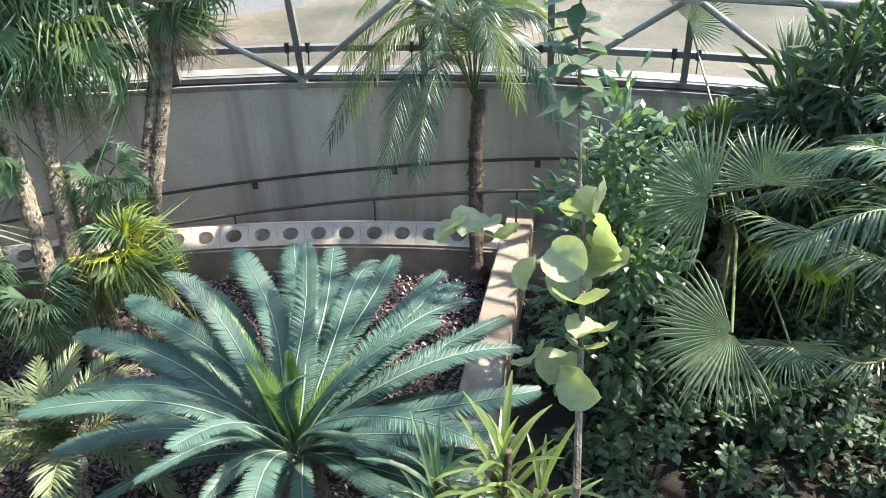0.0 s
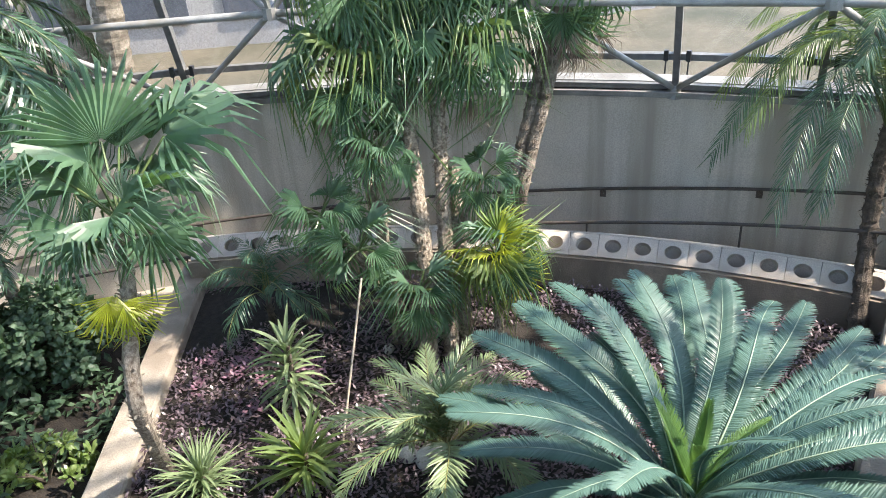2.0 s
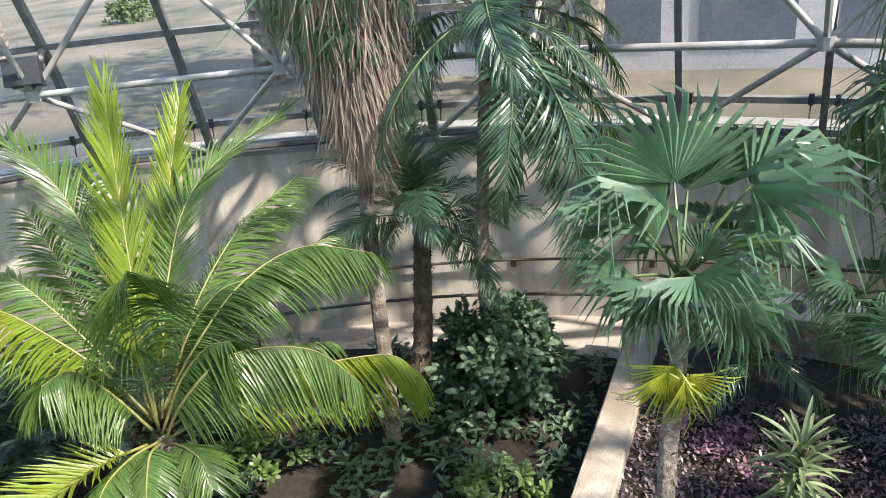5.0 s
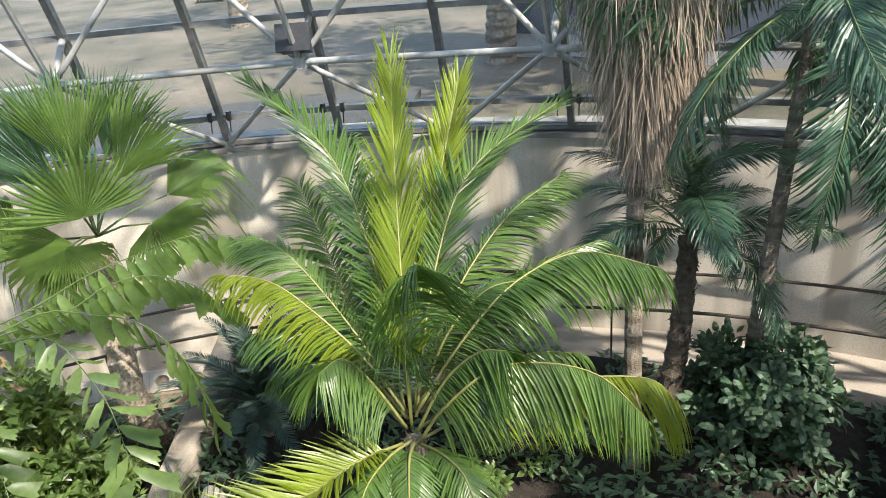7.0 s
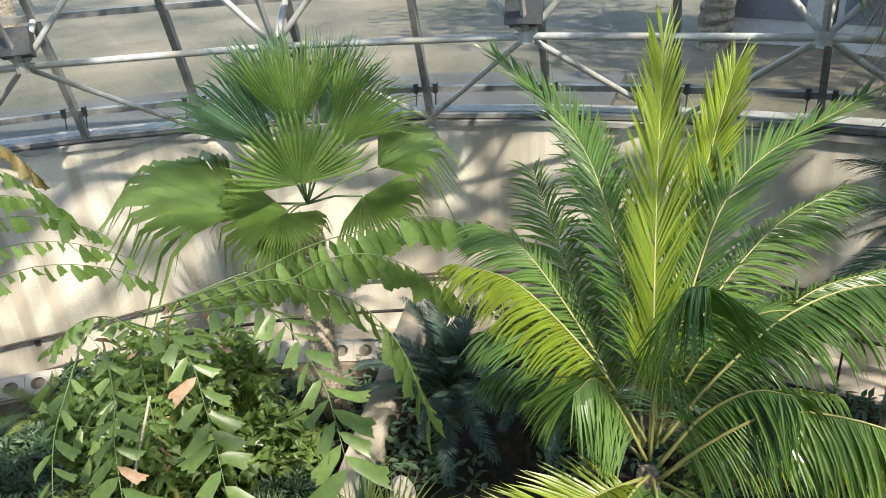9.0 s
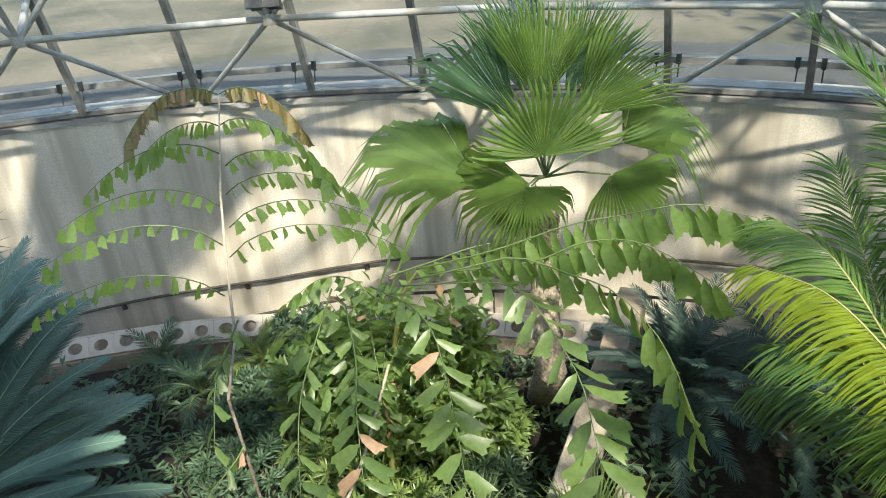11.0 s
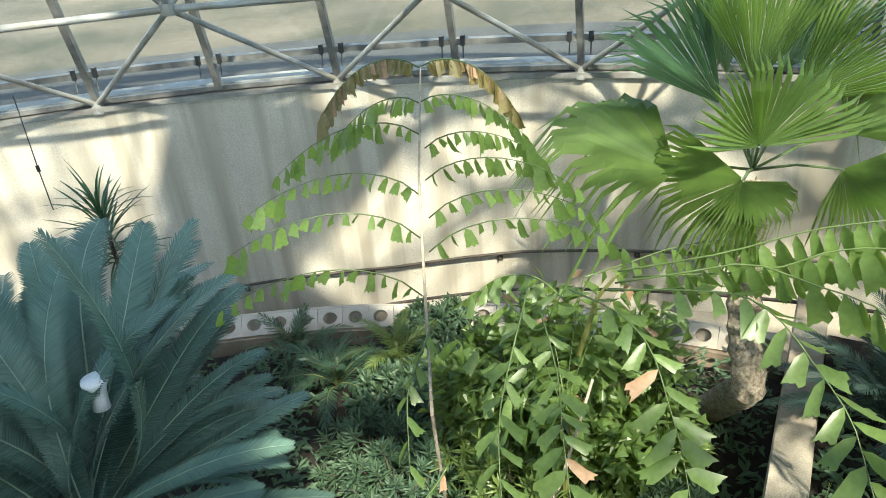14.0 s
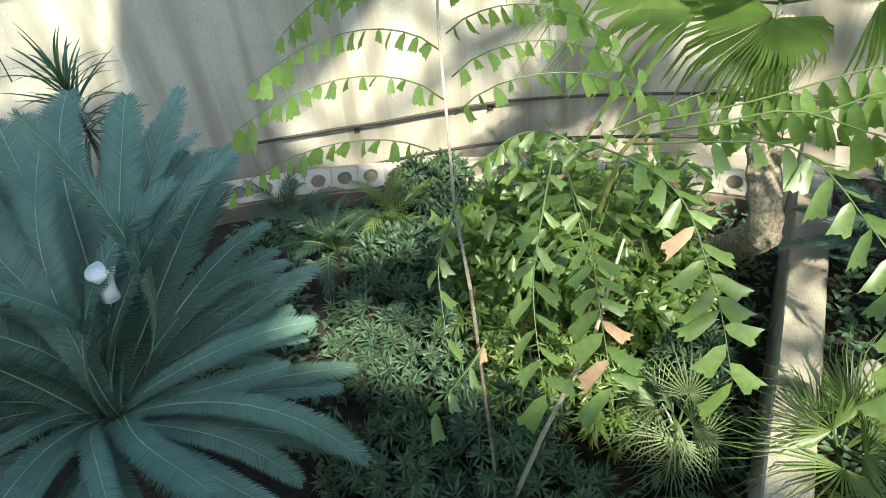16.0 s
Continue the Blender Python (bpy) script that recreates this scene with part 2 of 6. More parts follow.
class Bag:
    """Collects faces for one mesh."""

    def __init__(self):
        self.v, self.f = [], []

    def add(self, verts, faces):
        o = len(self.v)
        self.v.extend(verts)
        self.f.extend([tuple(i + o for i in f) for f in faces])

    def box(self, m, sx, sy, sz):
        c = [m @ Vector((x * sx / 2, y * sy / 2, z * sz / 2)) for x in (-1, 1) for y in (-1, 1) for z in (-1, 1)]
        self.add(c, [(0, 1, 3, 2), (4, 6, 7, 5), (0, 4, 5, 1), (2, 3, 7, 6), (0, 2, 6, 4), (1, 5, 7, 3)])

    def tube(self, pts, radii, sides=8, jitter=0.0, cap=True):
        pts = [Vector(p) for p in pts]
        o = len(self.v)
        for i, p in enumerate(pts):
            d = (pts[min(i + 1, len(pts) - 1)] - pts[max(i - 1, 0)]).normalized()
            u = d.cross(Vector((0.31, 0.2, 1.0)) if abs(d.z) < 0.9 else Vector((1, 0.2, 0))).normalized()
            w = d.cross(u)
            r = radii if isinstance(radii, (int, float)) else radii[i]
            for k in range(sides):
                a = 2 * math.pi * k / sides
                rr = r * (1 + jitter * rng.uniform(-1, 1))
                self.v.append(p + (u * math.cos(a) + w * math.sin(a)) * rr)
        for i in range(len(pts) - 1):
            for k in range(sides):
                a, b = o + i * sides + k, o + i * sides + (k + 1) % sides
                self.f.append((a, b, b + sides, a + sides))
        if cap:
            self.f.append(tuple(o + k for k in reversed(range(sides))))
            self.f.append(tuple(o + (len(pts) - 1) * sides + k for k in range(sides)))

    def beam(self, a, b, w, h, up=Vector((0, 0, 1))):
        a, b = Vector(a), Vector(b)
        d = (b - a).normalized()
        s = d.cross(up).normalized()
        n = s.cross(d)
        m = Matrix((s, d, n)).transposed().to_4x4()
        self.box(Matrix.Translation((a + b) / 2) @ m, w, (b - a).length, h)

    def arc(self, r0, r1, z0, z1, a0, a1, step=2.5):
        """A ring sector; z0 and z1 are numbers or functions of the angle."""
        n = max(2, int(round(abs(a1 - a0) / step)))
        o = len(self.v)
        for i in range(n + 1):
            a = a0 + (a1 - a0) * i / n
            lo, hi = (z0(a) if callable(z0) else z0), (z1(a) if callable(z1) else z1)
            self.v += [ring(r0, a, lo), ring(r1, a, lo), ring(r1, a, hi), ring(r0, a, hi)]
        for i in range(n):
            q = o + i * 4
            for k in range(4):
                j = (k + 1) % 4
                self.f.append((q + k, q + j, q + 4 + j, q + 4 + k))
        if abs(a1 - a0) < 359.9:
            self.f += [(o + 3, o + 2, o + 1, o), (o + n * 4, o + n * 4 + 1, o + n * 4 + 2, o + n * 4 + 3)]

    def mesh(self, name, *mats, smooth=False):
        return mesh_of(name, self.v, self.f, *mats, smooth=smooth)


def structure(name, bag, mat, label, category, smooth=False):
    return tagged(new(name, bag.mesh(name, mat, smooth=smooth)), label, category, "", "structure")


# ---- large structure ----
bag = Bag()
bag.arc(RW, RW + 0.4, -2.0, RIM, 0, 360)
ring_wall = structure("wall_ring", bag, CONCRETE, "curved grey concrete retaining wall with water stains", "wall")
ring_wall["base"] = (0, 0, 0)
bag = Bag()
bag.arc(RW - 0.05, RW + 0.46, RIM + 0.004, RIM + 0.07, 0, 360)
bag.arc(RW + 0.10, RW + 0.40, RIM + 0.074, RIM + 0.16, 0, 360)
structure("trim", bag, SILL, "pale metal sill along the wall top", "sill")
bag = Bag()
bag.arc(0.01, RW, -2.2, -1.0, 0, 360)
structure("floor", bag, SOIL, "dark planting soil floor of the glasshouse", "floor")
bag = Bag()
bag.arc(KERB_R + 0.14, RW - 0.003, -1.9, lambda a: along(WALL_RAIL, a) - 0.92, 66, 218)
structure("ramp", bag, PAVING, "sloping concrete ramp along the ring wall", "ramp")

# planting beds, one soil level each
BED = {"east": (50, 80.3, 0.45), "middle": (81.8, 118.8, 0.5), "lower": (120.6, 156.8, 0.12), "west": (158.6, 218.0, -0.6)}
for key, (a0, a1, z) in BED.items():
    bag = Bag()
    bag.arc(5.5, KERB_R - 0.16, -1.1, z, a0, a1)
    structure("ground_" + key, bag, SOIL, "dark moist soil of a planting bed", "soil")

# outdoor ground, one sheet from the wall to the horizon
rows_r = [13.88, 14.4, 15.5, 17.5, 20, 23, 27, 33, 45, 70, 130, 300, 900, 3000]
vs, fs = [], []
for i, r in enumerate(rows_r):
    for k in range(72):
        h = 2.30 + 0.12 * noise.noise(Vector((r * 0.2 * math.cos(k), r * 0.2 * math.sin(k), 3))) * (r > 14.2)
        vs.append(ring(r, k * 5, h))
for i in range(len(rows_r) - 1):
    for k in range(72):
        j = (k + 1) % 72
        fs.append((i * 72 + k, i * 72 + j, (i + 1) * 72 + j, (i + 1) * 72 + k))
tagged(new("ground", mesh_of("ground", vs, fs, LAWN, smooth=True)), "pale dry lawn and sandy ground outside the glass", "ground", "", "structure")

# round raised lookout under the camera's line, on a drum wall
bag = Bag()
bag.arc(3.3, 5.12, 3.33, 3.55, 0, 360)
structure("walkway", bag, PAVING, "raised round concrete lookout walkway", "walkway")
bag = Bag()
bag.arc(3.3, 3.5, -1.0, 3.325, 0, 360)
structure("wall_drum", bag, CONCRETE, "concrete drum wall under the lookout", "wall")

bag = Bag()
bag.arc(13.9, 16.3, 2.2, lambda a: 2.40 + 0.01 * math.sin(a), 148, 216)
structure("path", bag, PATH_GREY, "grey concrete path around the glasshouse", "path")

# planter walls, each a straight run between two beds
def planter_wall(name, a, b, top, foot, width, label):
    a, b = Vector((*a, 0)), Vector((*b, 0))
    d = (b - a).normalized()
    s = Vector((-d.y, d.x, 0)) * width / 2
    bag, n = Bag(), 14
    local = random.Random(3)
    for i in range(n + 1):
        p = a.lerp(b, i / n)
        w = [local.uniform(-0.012, 0.012) for _ in range(4)]
        bag.v += [p + s + Vector((0, 0, foot)), p - s + Vector((0, 0, foot)), p - s * (1 + w[0]) + Vector((0, 0, top - 0.03)), p - s * 0.9 + Vector((0, 0, top + w[1])),
                  p + s * 0.9 + Vector((0, 0, top + w[2])), p + s * (1 + w[3]) + Vector((0, 0, top - 0.03))]
    for i in range(n):
        for k in range(6):
            j = (k + 1) % 6
            bag.f.append((i * 6 + k, i * 6 + j, i * 6 + 6 + j, i * 6 + 6 + k))
    bag.f += [tuple(reversed(range(6))), tuple(n * 6 + k for k in range(6))]
    return structure(name, bag, OLD_CONCRETE, label, "planter wall")


def radial(a, r):
    return tuple(ring(r, a, 0).xy)


planter_wall("wall_planter_east", radial(81.05, 13.3), radial(81.2, 8.5), 0.98, -1.1, 0.34, "low weathered concrete planter wall between beds")
planter_wall("wall_planter_middle", radial(119.2, 12.6), radial(120.0, 6.6), 0.66, -1.1, 0.34, "low worn concrete planter wall, sunlit at one end")
planter_wall("wall_planter_west", radial(157.7, 12.4), radial(157.7, 6.6), 0.36, -1.1, 0.32, "low concrete planter wall half hidden by leaves")

# precast kerb with round planting holes: one block built, then repeated
def hole_block(width_deg, slots=20):
    """A leaning slab with one round hole, its face up and inwards; x runs along the kerb."""
    w, h, d, rad = 12.22 * radians(width_deg) - 0.004, 0.30, 0.21, 0.082
    vs, fs = [], []
    for y in (0, d):
        for k in range(slots):
            a = 2 * math.pi * (k + 0.5) / slots
            c, s = math.cos(a), math.sin(a)
            q = 1 / max(abs(c) / (w / 2), abs(s) / (h / 2))
            edge = (math.copysign(w / 2, c), y, math.copysign(h / 2, s))
            vs.append(edge if k % 5 == 2 else (c * q, y, s * q))
        for k in range(slots):
            a = 2 * math.pi * (k + 0.5) / slots
            vs.append((math.cos(a) * rad * 1.12, y, math.sin(a) * rad))
    for k in range(slots):
        j = (k + 1) % slots
        o, i, bo, bi = k, slots + k, 2 * slots + k, 3 * slots + k
        oj, ij, boj, bij = j, slots + j, 2 * slots + j, 3 * slots + j
        fs += [(o, oj, ij, i), (bo, bi, bij, boj), (i, ij, bij, bi), (o, bo, boj, oj)]
    # dark earth behind the hole
    vs += [(-w / 2, d + 0.004, -h / 2), (w / 2, d + 0.004, -h / 2), (w / 2, d + 0.004, h / 2), (-w / 2, d + 0.004, h / 2)]
    fs.append((len(vs) - 4, len(vs) - 3, len(vs) - 2, len(vs) - 1))
    return mesh_of("kerb_block", vs, fs, KERB_CONCRETE, SOIL, slots=[0] * (4 * slots) + [1])


def kerb(a0, a1, pitch, z, label):
    base = ring(KERB_R, a0, z(a0))
    k = thing("kerb", base, label, "kerb", "", "structure")
    bag = Bag()
    bag.arc(KERB_R - 0.12, KERB_R - 0.06, lambda a: z(a) - 0.9, lambda a: z(a) - 0.085, a0 - 0.8, a1 + 0.8, 1.7)
    put("kerb_base", bag.mesh("kerb_base", KERB_BASE), k, None, "stained brown concrete base")
    bag = Bag()
    bag.arc(KERB_R + 0.15, KERB_R + 0.20, lambda a: z(a) - 0.9, lambda a: z(a) + 0.112, a0 - 0.8, a1 + 0.8, 1.7)
    put("kerb_back", bag.mesh("kerb_back", KERB_CONCRETE), k)
    me = hole_block(pitch)
    a = a0
    while a <= a1 + 0.01:
        # the face leans back so that it catches the light
        put("block", me, k, Matrix.Translation(ring(KERB_R, a, z(a))) @ pose(0, 0, 0, 0, 0, a - 90) @ pose(0, 0, 0, -54, 0, 0) @ Matrix.Translation((0, 0, 0.05)))
        a += pitch


kerb(82.6, 118.4, 1.55, lambda a: 0.95, "pale precast concrete kerb with round planting holes")
kerb(159.6, 204.6, 1.55, lambda a: -0.33, "pale precast concrete kerb with round holes beside shrubs")

# rails
def rail(name, table, r, a0, a1, label, first, step, wall):
    t = thing(name, ring(r, first, along(table, first) - (0.0 if wall else 0.9)), label, "handrail")
    bag = Bag()
    n = int((a1 - a0) / 1.5)
    bag.tube([ring(r, a0 + (a1 - a0) * i / n, along(table, a0 + (a1 - a0) * i / n)) for i in range(n + 1)], 0.021, 8)
    put("tube", bag.mesh("tube", RAIL, smooth=True), t)
    a = first
    while a < a1:
        z = along(table, a)
        bag = Bag()
        if wall:
            bag.tube([ring(r, a, z - 0.015), ring(r, a, z - 0.075), ring(RW - 0.004, a, z - 0.09)], 0.011, 6)
            bag.box(Matrix.Translation(ring(RW - 0.012, a, z - 0.09)) @ pose(0, 0, 0, 0, 0, a), 0.02, 0.075, 0.10)
            put("bracket", bag.mesh("bracket", RAIL), t)
        else:
            bag.tube([ring(r, a, z - 0.93), ring(r, a, z)], 0.013, 6)
            put("post", bag.mesh("post", RAIL), t)
        a += step


rail("wall_handrail", WALL_RAIL, RW - 0.08, 68, 214, "dark painted steel handrail bracketed to the ring wall", 72.6, 7.85, True)
rail("ramp_guardrail", WALL_RAIL, KERB_R + 0.2, 68, 214, "thin dark steel guardrail on posts beside the ramp", 73.4, 7.7, False)

# ---- glass shell ----
BAY = 360 / 28
PH = 92.86 - 7 * BAY                       # phase of the bays
RINGS = [2.50, 2.88, 4.12, 5.35, 6.5, 7.6, 8.7, 9.8, 10.8, 11.7]
lattice = thing("dome_frame", ring(RW + 0.2, PH, RIM + 0.16), "grey painted steel lattice of the glass dome", "dome frame", "", "structure")


def seen_bay(a):
    return 66 <= a <= 216


def dome_mullion(a, w=0.075):
    bag = Bag()
    top = 9 if int(round((a - PH) / (BAY / 2))) % 2 == 0 else 6
    for z0, z1 in zip(RINGS[:top], RINGS[1:top + 1]):
        p, q = ring(shell(z0), a, z0), ring(shell(z1), a, z1)
        bag.beam(p, q, w, 0.13, (p - Vector((CX, CY, ZC))).normalized())
    return bag


far = Bag()
for k in range(56):
    a = (PH + BAY / 2 * k) % 360
    b = dome_mullion(a)
    if seen_bay(a):
        put("mullion", b.mesh("mullion", DARK_STEEL), lattice)
    else:
        far.add(b.v, b.f)
for i, z in enumerate(RINGS):
    step = BAY / 2
    for k in range(56):
        a0 = (PH + step * k) % 360
        p, q = ring(shell(z), a0, z), ring(shell(z), a0 + step, z)
        if seen_bay(a0) and i in (1, 2):
            b = Bag()
            b.beam(p, q, 0.11, 0.07, Vector((0, 0, 1)))
            put("transom", b.mesh("transom", DARK_STEEL), lattice)
        else:
            far.beam(p, q, 0.09, 0.06, Vector((0, 0, 1)))
put("upper_frame", far.mesh("upper_frame", DARK_STEEL), lattice)
ZI = 3.71
ri = shell(ZI, RI)
for k in range(28):
    a = (PH + BAY * k) % 360
    node, rim_p, rim_q = ring(ri, a + BAY / 2, ZI), ring(RW + 0.03, a, RIM + 0.09), ring(RW + 0.03, a + BAY, RIM + 0.09)
    up_p, up_q = ring(shell(5.2), a, 5.2), ring(shell(5.2), a + BAY, 5.2)
    for p, q in ((rim_p, node), (rim_q, node), (up_p, node), (up_q, node), (node, ring(ri, a + 1.5 * BAY, ZI)), (node, ring(shell(4.12), a + BAY / 2, 4.12))):
        b = Bag()
        b.tube([p, q], 0.034 if p is not node else 0.04, 8, 0.0, False)
        put("strut", b.mesh("strut", STEEL, smooth=True), lattice)
    b = Bag()
    b.tube([node - Vector((0, 0, 0.06)), node + Vector((0, 0, 0.06))], 0.085, 10)
    b.tube([rim_p - Vector((0, 0, 0.10)), rim_p + Vector((0, 0, 0.05))], [0.10, 0.06], 8)
    put("node", b.mesh("node", STEEL), lattice)
    if seen_bay(a):
        for off in (0.5, 5.9, 7.0, 12.3):
            p = ring(shell(2.88) - 0.07, a + off, 2.90)
            b = Bag()
            b.box(Matrix.Translation(p) @ pose(0, 0, 0, 0, 0, a), 0.05, 0.05, 0.12)
            b.tube([p, p + Vector((0, 0, -0.08)), p + ring(-0.05, a + off, 0) - ring(0, 0, 0) + Vector((0, 0, -0.2))], 0.009, 5)
            put("window_catch", b.mesh("window_catch", BLACK), lattice, None, "small black window operator")
upper = Bag()
levels = [(3.71, 5.2, 6.6), (6.6, 7.9, 9.2), (9.2, 10.2, 11.0)]
for n0, (za, zb, zc) in enumerate(levels):
    for k in range(28):
        a = PH + BAY * k
        na, nc = ring(shell(za, RI), a + BAY / 2, za), ring(shell(zc, RI), a + BAY / 2, zc)
        o1, o2 = ring(shell(zb), a, zb), ring(shell(zb), a + BAY, zb)
        for p, q in ((o1, nc), (o2, nc), (nc, ring(shell(zc, RI), a + 1.5 * BAY, zc)), (na, nc)):
            upper.tube([p, q], 0.034, 5, 0.0, False)
        if n0:
            upper.tube([na, o1], 0.034, 5, 0.0, False)
            upper.tube([na, o2], 0.034, 5, 0.0, False)
put("upper_lattice", upper.mesh("upper_lattice", STEEL), lattice)
glazing = thing("dome_glazing", ring(RW + 0.2, PH, RIM + 0.17), "slightly dusty clear glass panes of the dome", "glazing", "", "structure")
rest = Bag()
for z0, z1 in zip(RINGS, RINGS[1:]):
    for k in range(56):
        a = (PH + BAY / 2 * k) % 360
        c = [ring(shell(z0), a, z0), ring(shell(z0), a + BAY / 2, z0), ring(shell(z1), a + BAY / 2, z1), ring(shell(z1), a, z1)]
        if seen_bay(a) and z1 < 5.2:
            o = put("pane", mesh_of("pane", c, [(0, 1, 2, 3)], GLASS), glazing)
            o.visible_shadow = False
        else:
            rest.add(c, [(0, 1, 2, 3)])
o = put("upper_panes", rest.mesh("upper_panes", GLASS), glazing)
o.visible_shadow = False

# unseen metal crown added to block and pattern the sun, most lower panels open
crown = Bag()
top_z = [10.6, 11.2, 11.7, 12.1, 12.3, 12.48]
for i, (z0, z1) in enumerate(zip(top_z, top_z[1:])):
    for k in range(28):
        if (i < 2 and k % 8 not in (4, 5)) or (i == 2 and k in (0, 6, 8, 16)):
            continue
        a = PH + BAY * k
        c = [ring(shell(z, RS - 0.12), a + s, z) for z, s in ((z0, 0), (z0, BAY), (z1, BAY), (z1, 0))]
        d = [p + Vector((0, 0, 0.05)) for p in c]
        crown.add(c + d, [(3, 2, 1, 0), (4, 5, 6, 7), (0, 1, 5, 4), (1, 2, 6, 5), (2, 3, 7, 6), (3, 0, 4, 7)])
structure("ceiling_sun_blocker", crown, STEEL, "unseen metal crown panels added to shape the sunlight below", "ceiling")

# floodlights at two lattice nodes
for a in (92.86 + 4.5 * BAY, 92.86 + 6.5 * BAY):
    p = ring(ri - 0.02, a, ZI)
    lamp = thing("floodlight", p, "dark box floodlight clamped to a lattice node", "floodlight", "dome floodlights")
    m = Matrix.Translation(p + Vector((0, 0, 0.24))) @ pose(0, 0, 0, 0, 0, a) @ pose(0, 0, 0, 0, 25, 0)
    b = Bag()
    b.box(m, 0.16, 0.34, 0.26)
    b.box(m @ Matrix.Translation((-0.10, 0, 0)), 0.04, 0.38, 0.30)
    put("housing", b.mesh("housing", BLACK), lamp)
    b = Bag()
    b.beam(p, p + Vector((0, 0, 0.14)), 0.05, 0.05, Vector((1, 0, 0)))
    put("bracket", b.mesh("bracket", DARK_STEEL), lamp)


# ---- plants: leaf makers ----


def pinnate(n, leaf, wide, bow, sweep=62, lift=18, droop=35, stalk=0.12, seed=1, mats=(FEATHER, RACHIS), thick=0.011, shape=0.6, ragged=0.1, even=1.0, narrow=0.45, foot=0.45, keel=0.22):
    """A feather leaf with unit chord along x, bowed up in z, a strip for every leaflet."""
    r = random.Random(seed)

    def mid(s):
        return Vector((s, 0.03 * math.sin(s * 5 + seed), 4 * bow * (s ** 0.9) * (1 - s) if s < 1 else 0.0))
    pts = [mid(i / 12) for i in range(13)]
    bag = Bag()
    bag.tube(pts, [thick * (1 - 0.85 * i / 12) for i in range(13)], 5)
    stalk_me = mesh_of("frond", bag.v, bag.f, mats[1], smooth=True)
    vs, fs = [], []
    for i in range(n):
        u = i / (n - 1)
        s = stalk + (1 - stalk) * u
        c = mid(s)
        t = (mid(min(s + 0.02, 1)) - mid(s - 0.02)).normalized()
        if shape > 0:
            ln = leaf * (0.14 + 0.86 * math.sin(math.pi * min(0.10 + 0.88 * u, 1)) ** shape)
        else:
            # blunt, widest beyond the middle
            ln = leaf * (0.35 + 0.65 * min(u / 0.6, 1) ** 0.7) * math.sqrt(max(0.04, 1 - max(0, (u - 0.8) / 0.21) ** 2))
        for side in (-1, 1):
            if r.random() < ragged * 0.25:
                continue
            a = radians(sweep * (1 - narrow * u) + r.uniform(-6, 6) * even * (1 + ragged * 4))
            e = radians(lift + r.uniform(-8, 8) * even)
            up = Vector((-t.z, 0, t.x))
            d = (t * math.cos(a) + (Vector((0, side, 0)) * math.cos(e) + up * math.sin(e)) * math.sin(a)).normalized()
            w = wide * (0.6 + 0.4 * math.sin(math.pi * u)) * r.uniform(0.85, 1.1)
            across = (t - d * t.dot(d)).normalized() * w
            l = ln * (1 + even * r.uniform(-0.12, 0.06))
            p, dd = c - up * thick * 0.7, d.copy()
            o = len(vs)
            dr = radians(droop * r.uniform(0.6, 1.4)) / 3
            axis = d.cross(Vector((0, 0, -1)))
            axis = axis.normalized() if axis.length > 1e-3 else Vector((0, 1, 0))
            for k, f in enumerate((foot, 1.0, 0.75)):
                rib = across.cross(dd) * keel * f * side
                vs += [p - across * f * 0.5, p + rib, p + across * f * 0.5]
                dd = (Matrix.Rotation(dr, 3, axis) @ dd)
                p = p + dd * l / 3
            vs.append(p)
            for k in (o, o + 3):
                fs += [(k, k + 1, k + 4, k + 3), (k + 1, k + 2, k + 5, k + 4)]
            fs += [(o + 6, o + 7, o + 9), (o + 7, o + 8, o + 9)]
    return stalk_me, mesh_of("blade", vs, fs, mats[0])


def fan_blade(n, span, split, wide=1.0, cup=0.12, droop=0.18, seed=1, mat=FAN, fray=0.06, fold=0.0, pleat=1.5):
    """A pleated fan leaf of unit radius, its stalk end at the origin, middle rib along x; some segment tips hang."""
    r = random.Random(seed)
    vs, fs = [], []
    da = radians(span) / n
    out = split + (1 - split) * 0.5
    for i in range(n):
        a = -radians(span) / 2 + da * (i + 0.5)
        ln = (0.78 + 0.22 * math.cos(a * 0.6)) * r.uniform(1 - fray, 1.0)
        o = len(vs)
        dr = droop * r.uniform(0.5, 1.6) * (2.2 if r.random() < fray else 1.0)
        veer = da * r.uniform(-0.45, 0.45)
        for rad, half, swing in ((0.03, 0.5, 0), (split, 0.5 * wide, 0), (out, 0.36 * wide * split / out, 0.5)):
            for q in (-1, 0, 1):
                aa = a + da * half * q + veer * swing
                z = cup * rad * rad - dr * max(0, rad - split * 0.8) ** 2 + (pleat * da * rad * half if q == 0 else 0) + 0.04 * math.cos(2 * a) * rad + fold * abs(math.sin(aa)) * rad
                vs.append(Vector((math.cos(aa) * rad * ln, math.sin(aa) * rad * ln, z)))
        a += veer
        vs.append(Vector((math.cos(a) * ln, math.sin(a) * ln, cup - dr * (1 - split * 0.8) ** 2 * 2.2 + fold * abs(math.sin(a)))))
        for k in range(2):
            b = o + 3 * k
            fs += [(b, b + 1, b + 4, b + 3), (b + 1, b + 2, b + 5, b + 4)]
        fs += [(o + 6, o + 7, o + 9), (o + 7, o + 8, o + 9)]
    return mesh_of("leaf_blade", vs, fs, mat)


